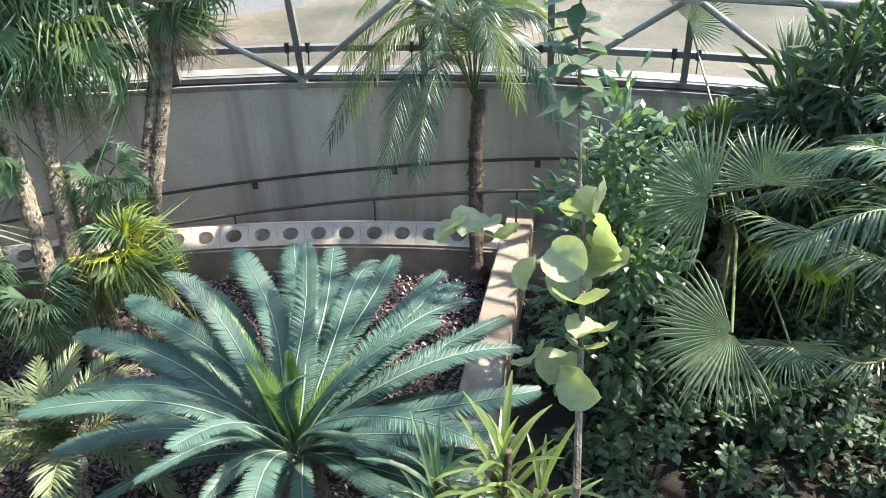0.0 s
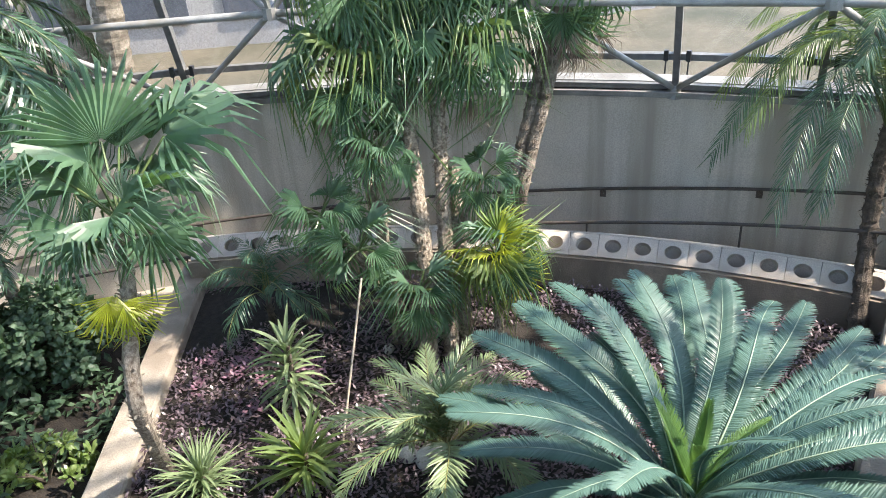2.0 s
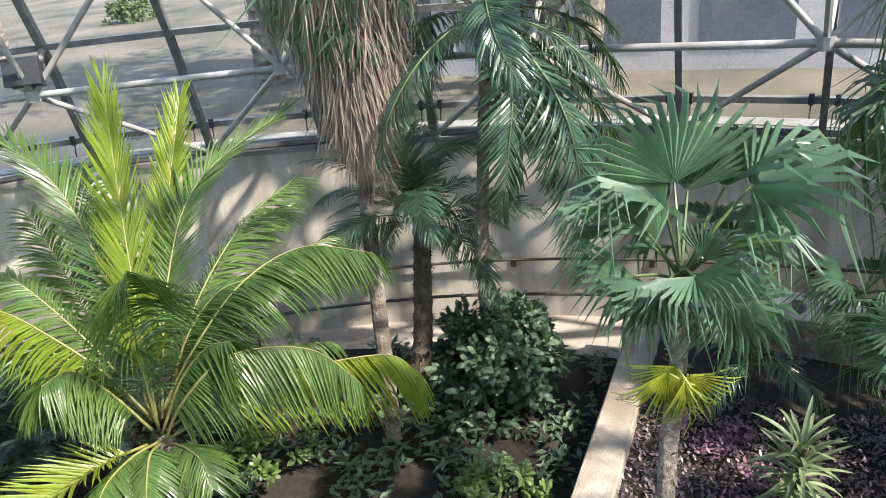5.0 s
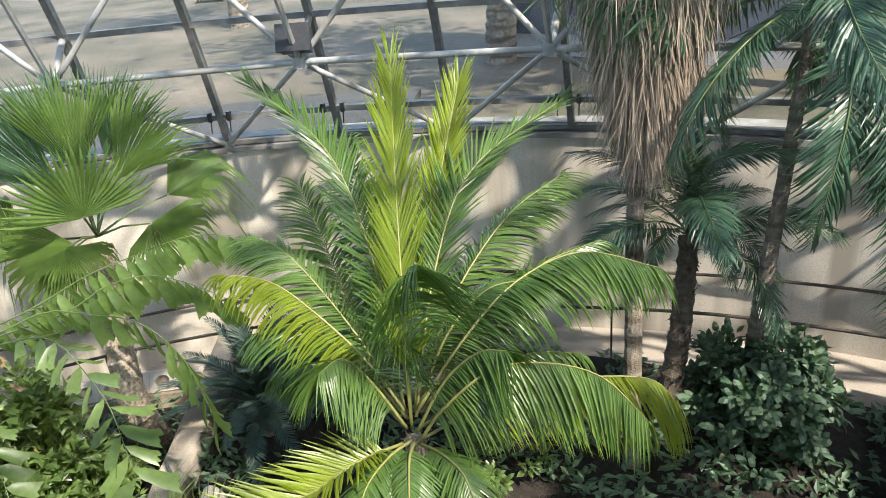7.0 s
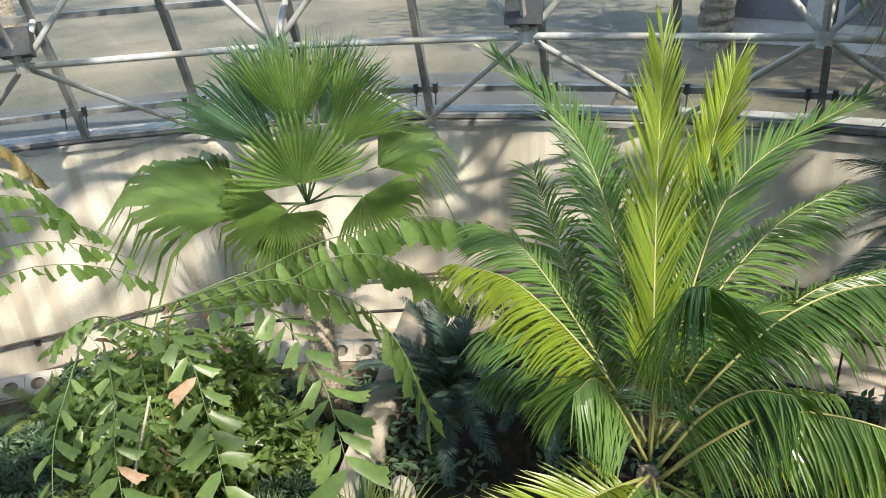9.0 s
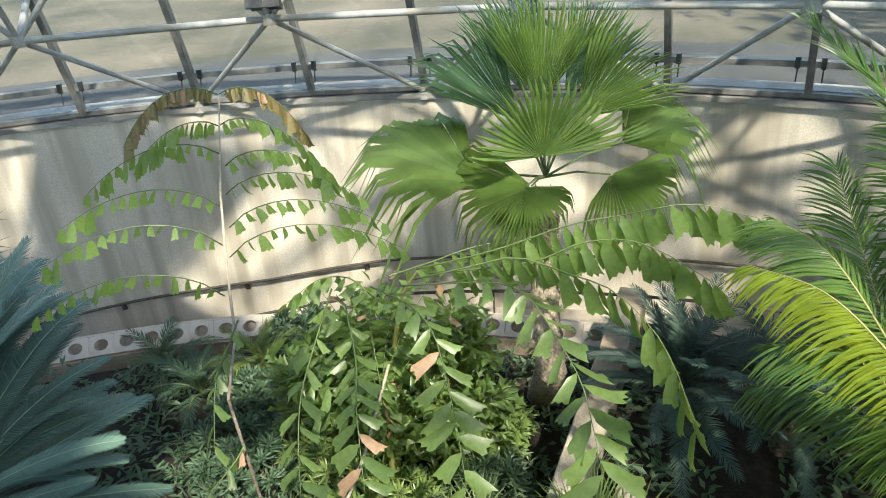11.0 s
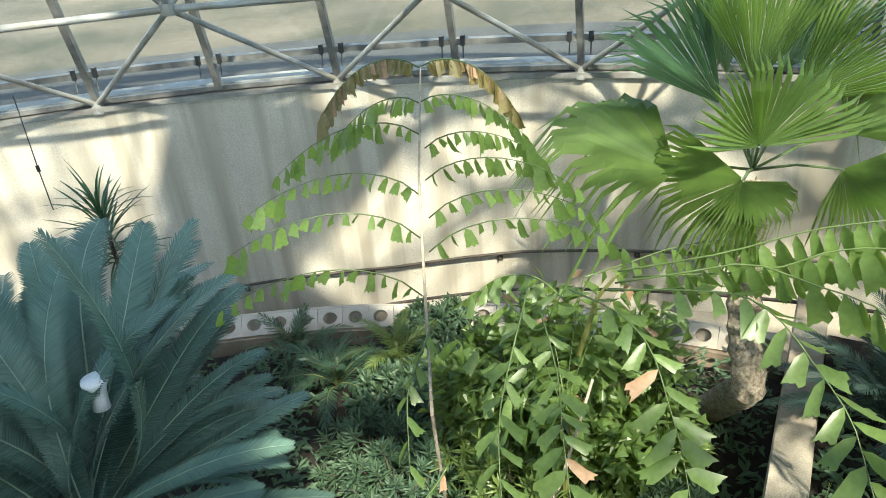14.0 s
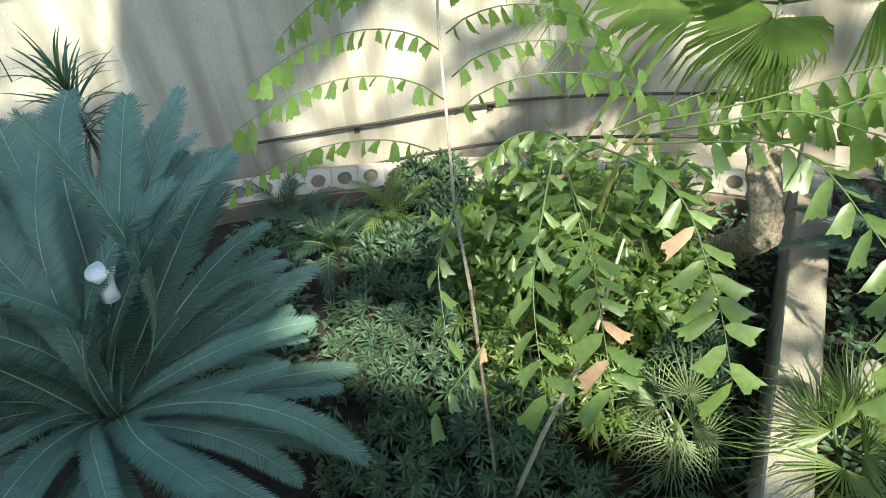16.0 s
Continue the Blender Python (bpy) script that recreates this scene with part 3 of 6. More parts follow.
def frame_to(base, tip, roll=0.0, scale=None):
    """Pose that lays the x axis from base to tip, z in the upright plane."""
    b, t = Vector(base), Vector(tip)
    x = (t - b)
    L = x.length
    x.normalize()
    up = Vector((0, 0, 1)) if abs(x.z) < 0.97 else Vector((x.y - 0.4, 0.9, 0.1))
    y = up.cross(x).normalized()
    z = x.cross(y)
    m = Matrix((x, y, z)).transposed().to_4x4()
    s = scale or L
    return Matrix.Translation(b) @ m @ pose(0, 0, 0, roll) @ Matrix.Diagonal((s, s, s, 1))


LIGHT_SIDE = Vector((-2.0, 0.0, 6.5))


def fan_leaf(parent, base, centre, tip, me, face=0.6, radius=None, label="", lean=Vector()):
    """Stalk from base to centre and a blade from centre towards tip, turned to the open middle of the house."""
    base, centre, tip = Vector(base), Vector(centre), Vector(tip)
    x = (tip - centre)
    R = radius or x.length
    x.normalize()
    want = (LIGHT_SIDE - centre).normalized() * face + Vector((0, 0, 1)) * (1 - face) + lean
    y = want.cross(x)
    y = y.normalized() if y.length > 1e-3 else Vector((0, 1, 0))
    z = x.cross(y)
    m = Matrix.Translation(centre) @ Matrix((x, y, z)).transposed().to_4x4() @ Matrix.Diagonal((R, R, R, 1))
    blade = put("leaf_blade", me, parent, m, label)
    mid = base.lerp(centre, 0.5) + Vector((0, 0, 0.06 * (centre - base).length))
    bag = Bag()
    bag.tube([base, mid, centre], [0.014, 0.011, 0.008], 5)
    put("petiole", bag.mesh("petiole", GREEN_STALK), parent)
    return blade


def crown_of_fans(parent, heart, n, reach, R, meshes, seed, low=-50, high=75, face=0.35, sag=0.45):
    r = random.Random(seed)
    heart = Vector(heart)
    for i in range(n):
        a = 2 * math.pi * (i * 0.382 + r.uniform(-0.05, 0.05))
        e = radians(low + (high - low) * ((i + 0.5) / n) + r.uniform(-8, 8))
        d = Vector((math.cos(a) * math.cos(e), math.sin(a) * math.cos(e), math.sin(e)))
        c = heart + d * reach * r.uniform(0.8, 1.15)
        t = c + (d + Vector((0, 0, -sag))).normalized() * R * r.uniform(0.85, 1.1)
        fan_leaf(parent, heart, c, t, meshes[i % len(meshes)], face, lean=Vector((r.gauss(0, 1), r.gauss(0, 1), r.gauss(0, 1))) * 0.28)


def trunk(parent, pts, r0, r1, mat, rings=0.0, shag=0, seed=3, name="trunk", label=""):
    """A tapered stem along pts, ringed, with ragged leaf bases where shag > 0."""
    r = random.Random(seed)
    pts = [Vector(p) for p in pts]
    fine = []
    for p, q in zip(pts, pts[1:]):
        k = max(2, int((q - p).length / 0.06))
        fine += [p.lerp(q, i / k) for i in range(k)]
    fine.append(pts[-1])
    n = len(fine)
    for _ in range(4):
        fine = [fine[0]] + [(fine[i - 1] + fine[i] * 2 + fine[i + 1]) / 4 for i in range(1, n - 1)] + [fine[-1]]
    radii = [(r0 + (r1 - r0) * i / (n - 1)) * (1 + rings * (1 if i % 3 == 0 else -0.4)) for i in range(n)]
    bag = Bag()
    bag.tube(fine, radii, 12, 0.05)
    for i in range(shag):
        k = r.randrange(n - 1)
        a = r.uniform(0, 2 * math.pi)
        d = Vector((math.cos(a), math.sin(a), 0))
        p = fine[k] + d * radii[k] * 0.85
        s = Vector((-d.y, d.x, 0)) * r.uniform(0.008, 0.022)
        e = p + d * r.uniform(0.02, 0.05) + Vector((0, 0, r.uniform(-0.05, 0.09)))
        bag.add([p - s, p + s, e + s * 0.3, e - s * 0.3], [(0, 1, 2, 3)])
    return put(name, bag.mesh(name, mat, smooth=False), parent, None, label)


def shrub(name, base, size, n, leaf, label, mat, seed, wide=0.5, stems=7, category="shrub", flat=0.4, stalkmat=DARK_BARK, tail=False):
    """Stems and a loose crown of single leaves in clumps."""
    r = random.Random(seed)
    base = Vector(base)
    t = thing(name, base, label, category)
    sx, sy, sz = size
    bag, lv, lf = Bag(), [], []
    clumps = []
    for i in range(stems):
        a = 2 * math.pi * i / stems + r.uniform(-0.4, 0.4)
        top = base + Vector((math.cos(a) * sx * r.uniform(0.2, 0.75), math.sin(a) * sy * r.uniform(0.2, 0.75), sz * r.uniform(0.6, 1.0)))
        bag.tube([base, base.lerp(top, 0.5) + Vector((0, 0, 0.1 * sz)), top], [0.016, 0.011, 0.004], 5)
    put("stem", bag.mesh("stem", stalkmat), t)
    for i in range(max(8, n // 22)):
        a, u, h = r.uniform(0, 2 * math.pi), r.random() ** 0.5, r.random() ** 0.8
        rad = u * (1 - 0.45 * h * h)
        clumps.append((base + Vector((math.cos(a) * sx * rad, math.sin(a) * sy * rad, sz * (0.12 + 0.9 * h * (1 - 0.25 * u * u)))), Vector((math.cos(a) * u, math.sin(a) * u, 0.5 + h))))
    for i in range(n):
        c, out = clumps[i % len(clumps)]
        d = Vector((r.gauss(0, 1), r.gauss(0, 1), r.gauss(0, 1))).normalized() + out * 0.5
        p = c + d * r.uniform(0.02, 0.11) * max(sx, sz) * 0.9
        x = (d + Vector((0, 0, r.uniform(-0.6, 0.3)))).normalized()
        up = (Vector((0, 0, 1)) * flat + out + Vector((r.gauss(0, 0.4), r.gauss(0, 0.4), r.gauss(0, 0.4)))).normalized()
        y = up.cross(x)
        y = (y.normalized() if y.length > 1e-3 else Vector((0, 1, 0))) * wide * leaf * 0.5
        z = x.cross(y).normalized() * leaf * 0.10
        l = leaf * r.uniform(0.7, 1.2)
        o = len(lv)
        if tail:
            lv += [p, p + x * l * 0.4 + y * 0.6 - z, p + x * l * 0.85 + y * 1.2 - z * 2, p + x * l * r.uniform(0.78, 0.95) - z * 2, p + x * l * 1.05 - y * 1.2 - z * 3, p + x * l * 0.4 - y * 0.6 - z, p + x * l * 0.5 + z * 0.2]
        else:
            lv += [p, p + x * l * 0.35 + y - z, p + x * l * 0.75 + y * 0.75 - z * 1.4, p + x * l - z * 3, p + x * l * 0.75 - y * 0.75 - z * 1.4, p + x * l * 0.35 - y - z, p + x * l * 0.5 + z * 0.2]
        lf += [(o, o + 1, o + 6), (o + 1, o + 2, o + 6), (o + 2, o + 3, o + 6), (o + 3, o + 4, o + 6), (o + 4, o + 5, o + 6), (o + 5, o, o + 6)]
    tagged(put("foliage", mesh_of("foliage", lv, lf, mat), t), kind="stuff")
    return t


def strap_plant(name, base, n, L, wide, label, mat, seed, low=5, high=80, height=0.0, category="plant", bend=50, trunkmat=DARK_BARK):
    """A rosette or a leafy stem of narrow arching leaves; each leaf is a part."""
    r = random.Random(seed)
    base = Vector(base)
    t = thing(name, base, label, category)
    if height:
        bag = Bag()
        bag.tube([base, base + Vector((0.02, 0.01, height))], [0.03, 0.02], 8, 0.1)
        put("stem", bag.mesh("stem", trunkmat), t)
    forms = []
    for k in range(4):
        vs, fs = [], []
        p, e = Vector((0, 0, 0)), 0.0
        b = radians(bend) * (0.4 + 0.4 * k)
        for i in range(7):
            w = wide * math.sin(math.pi * (0.12 + 0.86 * i / 6)) ** 0.7
            vs += [p + Vector((0, -w / 2, 0.2 * w)), p + Vector((0, 0, 0)), p + Vector((0, w / 2, 0.2 * w))]
            e -= b / 6
            p = p + Vector((math.cos(e), 0, math.sin(e))) / 6
            if i:
                q = i * 3
                fs += [(q - 3, q - 2, q + 1, q), (q - 2, q - 1, q + 2, q + 1)]
        forms.append(mesh_of("leaf", vs, fs, mat))
    for i in range(n):
        h = r.random()
        e = low + (high - low) * (i + 0.5) / n + r.uniform(-7, 7)
        s = L * r.uniform(0.75, 1.1)
        m = Matrix.Translation(base + Vector((0, 0, height - min(height * 0.75, 0.6) * (1 - i / n)))) @ pose(0, 0, 0, 0, 0, i * 137.5 + r.uniform(-12, 12)) @ pose(0, 0, 0, 0, -e, 0) @ Matrix.Diagonal((s, s, s, 1))
        put("leaf", forms[r.randrange(4)], t, m)
    return t


def put_frond(parent, pair, m, label=""):
    f = put("frond", pair[0], parent, m, label)
    sub("blade", pair[1], f, None, "stuff")
    return f


def fronds(parent, heart, tips, meshes, seed=1, roll=14, name="frond", label=""):
    r = random.Random(seed)
    for i, tip in enumerate(tips):
        put_frond(parent, meshes[i % len(meshes)], frame_to(heart, tip, r.uniform(-roll, roll)), label)


def spray(heart, n, L, low, high, seed, squash=1.0):
    """Tips of n leaves round a heart, from low to high degrees above level."""
    r = random.Random(seed)
    out = []
    for i in range(n):
        a = 2.39996 * i + r.uniform(-0.25, 0.25)
        e = radians(low + (high - low) * (i + 0.5) / n + r.uniform(-7, 7))
        l = L * r.uniform(0.85, 1.1)
        out.append(Vector(heart) + Vector((math.cos(a) * math.cos(e), math.sin(a) * math.cos(e), math.sin(e) * squash)) * l)
    return out


def spline(pts, n):
    """n + 1 points of a smooth curve through pts."""
    p = [Vector(q) for q in pts]
    p = [p[0] * 2 - p[1]] + p + [p[-1] * 2 - p[-2]]
    out = []
    for i in range(n + 1):
        f = i / n * (len(p) - 3)
        k = min(int(f), len(p) - 4)
        u = f - k
        a, b, c, d = p[k:k + 4]
        out.append((b * 2 + (c - a) * u + (a * 2 - b * 5 + c * 4 - d) * u ** 2 + (b * 3 - a - c * 3 + d) * u ** 3) / 2)
    return out


def feather(parent, pts, n, leaf, wide, mat, seed, a0=60, a1=28, vee=10, hang=0.5, stalk=0.16, label="", stalkmat=RACHIS, thick=0.014, gap=0.05):
    """A long feather leaf along a curve: keeled leaflets that leave the rib at a0 to a1 degrees, lifted by vee and pulled down by hang."""
    r = random.Random(seed)
    rib = spline(pts, 60)
    bag = Bag()
    bag.tube(rib[::3], [thick * (1 - 0.85 * i / 20) for i in range(21)], 6)
    f = put("frond", mesh_of("frond", bag.v, bag.f, stalkmat, smooth=True), parent, None, label)
    vs, fs = [], []
    up, down = Vector((0, 0, 1)), Vector((0, 0, -1))
    for i in range(n):
        u = i / (n - 1)
        at = (stalk + (1 - stalk) * u) * 60
        k = min(int(at), 59)
        c = rib[k].lerp(rib[k + 1], at - k)
        t = (rib[min(k + 2, 60)] - rib[max(k - 1, 0)]).normalized()
        top = up - t * t.z
        top = top.normalized() if top.length > 0.05 else Vector((1, 0, 0))
        flank = t.cross(top)
        ln = leaf * (0.30 + 0.70 * math.sin(math.pi * min(0.12 + 0.80 * u, 1)) ** 0.7)
        for side in (-1, 1):
            if r.random() < gap:
                continue
            a, e = radians(a0 + (a1 - a0) * u + r.gauss(0, 4)), radians(vee + r.gauss(0, 6))
            d = t * math.cos(a) + (flank * side * math.cos(e) + top * math.sin(e)) * math.sin(a)
            l, w = ln * r.uniform(0.86, 1.06), wide * r.uniform(0.85, 1.1) * (0.65 + 0.35 * math.sin(math.pi * u))
            pull = hang * r.uniform(0.75, 1.3)
            p, o = c.copy(), len(vs)
            for q in (0.5, 1.0, 0.85, 0.55):
                across = t - d * t.dot(d)
                across = across.normalized() * w * q
                ridge = across.cross(d) * 0.28
                vs += [p - across / 2, p + ridge, p + across / 2]
                d = (d + down * pull * 0.42).normalized()
                p = p + d * l / 4
            vs.append(p)
            for k in (o, o + 3, o + 6):
                fs += [(k, k + 1, k + 4, k + 3), (k + 1, k + 2, k + 5, k + 4)]
            fs += [(o + 9, o + 10, o + 12), (o + 10, o + 11, o + 12)]
    sub("blade", mesh_of("blade", vs, fs, mat), f, None, "stuff")
    return f


def whorl_shrub(name, base, size, shoots, leaf, label, mat, seed, wide=0.13, per=18, category="shrub", reach=0.10):
    """A shrub of leafy shoots, each a brush of narrow leaves round its tip."""
    r = random.Random(seed)
    base = Vector(base)
    t = thing(name, base, label, category)
    sx, sy, sz = size
    bag, lv, lf = Bag(), [], []
    for i in range(shoots):
        a, h = 2.39996 * i + r.uniform(-0.4, 0.4), ((i + 0.5) / shoots) ** 0.8
        rad = math.sqrt(max(0.02, 1 - h * h * 0.85)) * r.uniform(0.55, 1.05)
        tip = base + Vector((math.cos(a) * sx * rad, math.sin(a) * sy * rad, sz * (0.15 + 0.85 * h) * r.uniform(0.85, 1.1)))
        ax = Vector((math.cos(a) * rad, math.sin(a) * rad, 0.35 + 0.9 * h)).normalized()
        if i % 3 == 0:
            bag.tube([base, base.lerp(tip, 0.55) + Vector((0, 0, 0.06 * sz)), tip], [0.011, 0.008, 0.004], 5)
        u = ax.cross(Vector((0.3, 0.1, 1))).normalized()
        v = ax.cross(u)
        for k in range(per):
            b, g = 2.39996 * k + r.uniform(-0.3, 0.3), k / per
            spread = radians(82 - 52 * g + r.uniform(-10, 10))
            p = tip + ax * reach * (g - 1)
            flat = u * math.cos(b) + v * math.sin(b)
            x = (ax * math.cos(spread) + flat * math.sin(spread)).normalized()
            y = x.cross(ax).normalized() * leaf * wide / 2
            z = y.cross(x).normalized() * leaf * 0.03
            l = leaf * r.uniform(0.7, 1.1) * (1 - 0.35 * g)
            o = len(lv)
            sag = Vector((0, 0, -0.12 * l))
            lv += [p, p + x * l * 0.45 + y, p + x * l * 0.45 + z, p + x * l * 0.45 - y, p + x * l + sag]
            lf += [(o, o + 2, o + 1), (o, o + 3, o + 2), (o + 1, o + 2, o + 4), (o + 2, o + 3, o + 4)]
    put("stem", bag.mesh("stem", DARK_BARK), t)
    tagged(put("foliage", mesh_of("foliage", lv, lf, mat), t), kind="stuff")
    return t


# ---- where the plants stand and how far their leaves reach ----
CYCAD_HEART = ((-1.21, 3.67, 1.42),)
CYCAD_TIPS = ((-2.71, 4.76, 1.94), (-2.46, 5.12, 1.98), (-1.98, 5.45, 1.90), (-1.65, 5.62, 1.89), (-1.18, 5.59, 1.95), (-0.80, 5.45, 1.89), (-0.28, 5.21, 1.93), (-0.08, 4.96, 1.95), (0.01, 4.71, 1.96), (0.20, 4.45, 2.00), (0.08, 4.30, 1.93), (0.31, 4.03, 1.99), (0.39, 3.63, 2.01), (-2.86, 4.31, 1.95), (-2.73, 3.95, 1.76), (-2.92, 3.71, 1.77), (-2.59, 3.31, 1.78), (-1.97, 3.03, 1.82), (0.12, 3.28, 2.00), (-1.49, 2.82, 1.91), (-0.57, 2.98, 2.00),)
CYCAD_YOUNG_TIPS = ((-1.86, 4.38, 1.91), (-1.55, 4.01, 1.69), (-0.84, 4.12, 1.58),)
CLUMP_HEADS = ((-4.17, 6.60, 2.99), (-4.87, 6.15, 3.27), (-4.50, 6.60, 3.65), (-3.92, 7.05, 3.34), (-4.77, 6.41, 4.14), (-4.18, 7.07, 4.04), (-5.30, 6.02, 3.45), (-5.49, 6.12, 3.95),)
CLUMP_LOW = ((-4.52, 5.46, 1.77), (-4.97, 5.57, 2.04), (-3.70, 6.70, 2.08), (-3.96, 5.54, 1.35), (-4.50, 6.03, 2.60),)
DATE_TRUNK = ((0.04, 7.31, 0.50), (0.01, 7.85, 1.48), (0.01, 8.09, 2.03), (0.06, 8.25, 2.53),)
FANJ_TRUNK = ((-5.50, 3.43, 0.50), (-4.88, 2.88, 1.81), (-4.97, 3.02, 2.11), (-5.05, 3.21, 2.38), (-5.28, 3.54, 2.88),)
FANJ_CENTRES = ((-5.41, 3.53, 3.34), (-5.51, 3.77, 3.41), (-5.49, 3.89, 3.32), (-5.11, 3.98, 3.41), (-5.32, 4.04, 3.34), (-4.99, 3.54, 3.18), (-4.90, 3.43, 2.89), (-5.38, 3.20, 3.01), (-5.51, 3.29, 3.37), (-5.20, 3.15, 2.90), (-5.07, 3.44, 3.14), (-5.44, 3.51, 3.08), (-4.96, 3.36, 3.08),)
FANJ_TIPS = ((-5.89, 3.13, 3.61), (-5.94, 3.89, 4.08), (-5.66, 4.33, 3.74), (-4.47, 4.45, 3.53), (-5.13, 4.68, 3.60), (-4.50, 3.82, 3.26), (-4.50, 3.37, 2.77), (-5.42, 2.74, 2.92), (-5.76, 2.80, 3.35), (-5.14, 2.78, 2.77), (-5.00, 3.63, 3.37), (-6.08, 3.31, 3.44), (-4.55, 3.34, 2.98),)
FANJ_YELLOW = ((-5.10, 3.24, 2.67), (-5.13, 3.19, 2.64), (-5.04, 3.26, 2.63),)
PALM_I_TRUNK = ((-8.53, 3.57, 0.12), (-8.59, 3.80, 1.18), (-8.83, 4.07, 1.90), (-8.89, 4.11, 2.08),)
PALM_I_TIPS = ((-9.01, 3.08, 1.98), (-9.48, 3.73, 2.46), (-9.49, 4.08, 2.66), (-9.23, 4.72, 2.62), (-8.75, 4.93, 2.41), (-8.15, 4.59, 1.76), (-8.47, 4.98, 1.87), (-8.12, 3.98, 1.91), (-8.51, 3.40, 2.02), (-8.65, 3.88, 2.67), (-9.40, 3.31, 2.31),)
ROYAL_HEART = ((-8.21, 4.64, 4.19),)
ROYAL_TIPS = ((-6.90, 4.52, 2.04), (-7.48, 4.10, 2.55), (-7.23, 5.39, 3.23), (-8.66, 4.25, 3.00), (-7.84, 5.39, 4.55), (-8.73, 4.52, 5.15), (-8.29, 4.94, 5.10), (-7.62, 5.80, 3.89), (-8.23, 4.00, 3.92), (-7.75, 5.06, 2.67), (-7.10, 5.53, 1.95), (-9.12, 4.47, 4.35),)
ROYAL_FOOT = ((-8.52, 4.65, 0.12), (-8.03, 4.21, 1.87),)
COCO_HEART = ((-8.16, 0.89, 1.64),)
SABAL_HEART = ((-11.74, -1.04, 2.39),)
SABAL_CENTRES = ((-11.97, -1.04, 3.02), (-11.49, -1.09, 2.69), (-12.07, -1.25, 2.85), (-11.95, -0.73, 2.87), (-12.23, -0.78, 3.03), (-12.32, -1.16, 3.03), (-11.57, -1.69, 2.48), (-11.37, -1.21, 2.47), (-11.31, -0.52, 2.55), (-11.93, -0.28, 2.60), (-11.19, -1.28, 2.54), (-12.31, -0.62, 2.74), (-12.51, -1.45, 2.77),)
SABAL_TIPS = ((-12.32, -1.05, 4.11), (-11.60, -1.12, 3.52), (-12.49, -2.20, 3.60), (-11.93, 0.17, 3.57), (-12.38, -0.24, 3.96), (-12.69, -1.48, 4.00), (-11.78, -2.94, 2.90), (-11.16, -2.02, 2.22), (-10.78, -0.11, 2.30), (-12.00, 0.57, 2.84), (-10.78, -1.12, 2.24), (-12.41, 0.33, 3.08), (-12.86, -2.05, 3.03),)
SABAL_TRUNK = ((-12.18, -1.08, -0.60), (-10.90, -1.11, 0.78), (-11.21, -1.13, 1.26),)
FISH_STEM = ((-9.32, -3.45, -0.60), (-9.17, -3.50, 2.04), (-9.78, -3.58, 2.14), (-9.94, -3.58, 2.61), (-10.21, -3.59, 3.11), (-10.58, -3.56, 3.73),)
FISH_ROOTS = ((-10.58, -3.57, 3.72), (-10.58, -3.57, 3.72), (-10.47, -3.58, 3.52), (-10.47, -3.58, 3.52), (-10.35, -3.58, 3.35), (-10.33, -3.55, 3.26), (-10.16, -3.59, 3.01), (-10.20, -3.55, 3.09), (-10.00, -3.59, 2.78), (-10.06, -3.53, 2.89), (-9.77, -3.58, 2.49), (-9.92, -3.53, 2.72),)
FISH_TIPS = ((-10.22, -4.16, 3.55), (-10.41, -2.95, 3.44), (-10.10, -4.06, 3.43), (-10.26, -2.88, 3.31), (-10.01, -4.44, 3.25), (-10.32, -2.81, 3.17), (-9.85, -4.61, 3.07), (-10.24, -2.59, 2.98), (-9.70, -4.72, 2.87), (-10.14, -2.44, 2.80), (-9.51, -4.78, 2.59), (-10.05, -2.31, 2.63),)
FISH2_STEM = ((-10.68, -2.68, -0.60), (-10.68, -2.58, 1.15), (-10.62, -2.4, 1.9), (-10.58, -2.26, 2.12),)
CYCAD2_HEART = ((-9.36, -6.16, 0.75),)
CYCAD2_TIPS = ((-10.69, -6.97, 2.05), (-11.18, -6.86, 2.28), (-11.47, -6.65, 2.30), (-11.55, -6.33, 2.10), (-11.59, -5.88, 1.98), (-11.33, -5.59, 1.73), (-11.06, -5.47, 1.54), (-10.74, -5.12, 1.35), (-10.46, -5.09, 1.17), (-10.17, -4.94, 0.95), (-9.95, -4.82, 0.83), (-9.74, -5.01, 0.86), (-9.64, -4.56, 0.62), (-9.16, -4.56, 0.52), (-8.85, -4.75, 0.62), (-8.88, -5.44, 0.93), (-8.64, -5.03, 0.72), (-10.23, -7.16, 1.84), (-9.67, -7.17, 1.60), (-9.12, -7.18, 1.44), (-8.63, -6.82, 1.20), (-8.44, -6.24, 1.17), (-8.38, -5.71, 1.04), (-10.68, -7.10, 2.22), (-10.73, -6.52, 2.03), (-10.72, -6.16, 1.85), (-10.69, -5.56, 1.54), (-9.38, -7.16, 1.47),)
CYCAD2_YOUNG = ((-9.83, -6.06, 1.57), (-9.76, -5.82, 1.16),)
TAG = ((-9.56, -5.83, 1.96),)
BED_PLANTS = ((-4.82, 4.48, 0.50), (-4.20, 3.70, 0.50), (-3.04, 4.00, 0.50), (-4.97, 3.31, 0.50), (-5.76, 5.47, 0.50), (-3.84, 7.25, 0.50), (-5.56, 6.87, 0.50),)
BED_STAKE = ((-4.18, 4.22, 0.50),)
BED_STAKE_TOP = ((-4.33, 5.13, 1.68),)
LOW_SHRUBS = ((-7.38, 3.83, 0.12), (-6.84, 3.19, 0.12), (-5.64, 3.96, 0.12), (-9.04, 1.79, 0.12),)
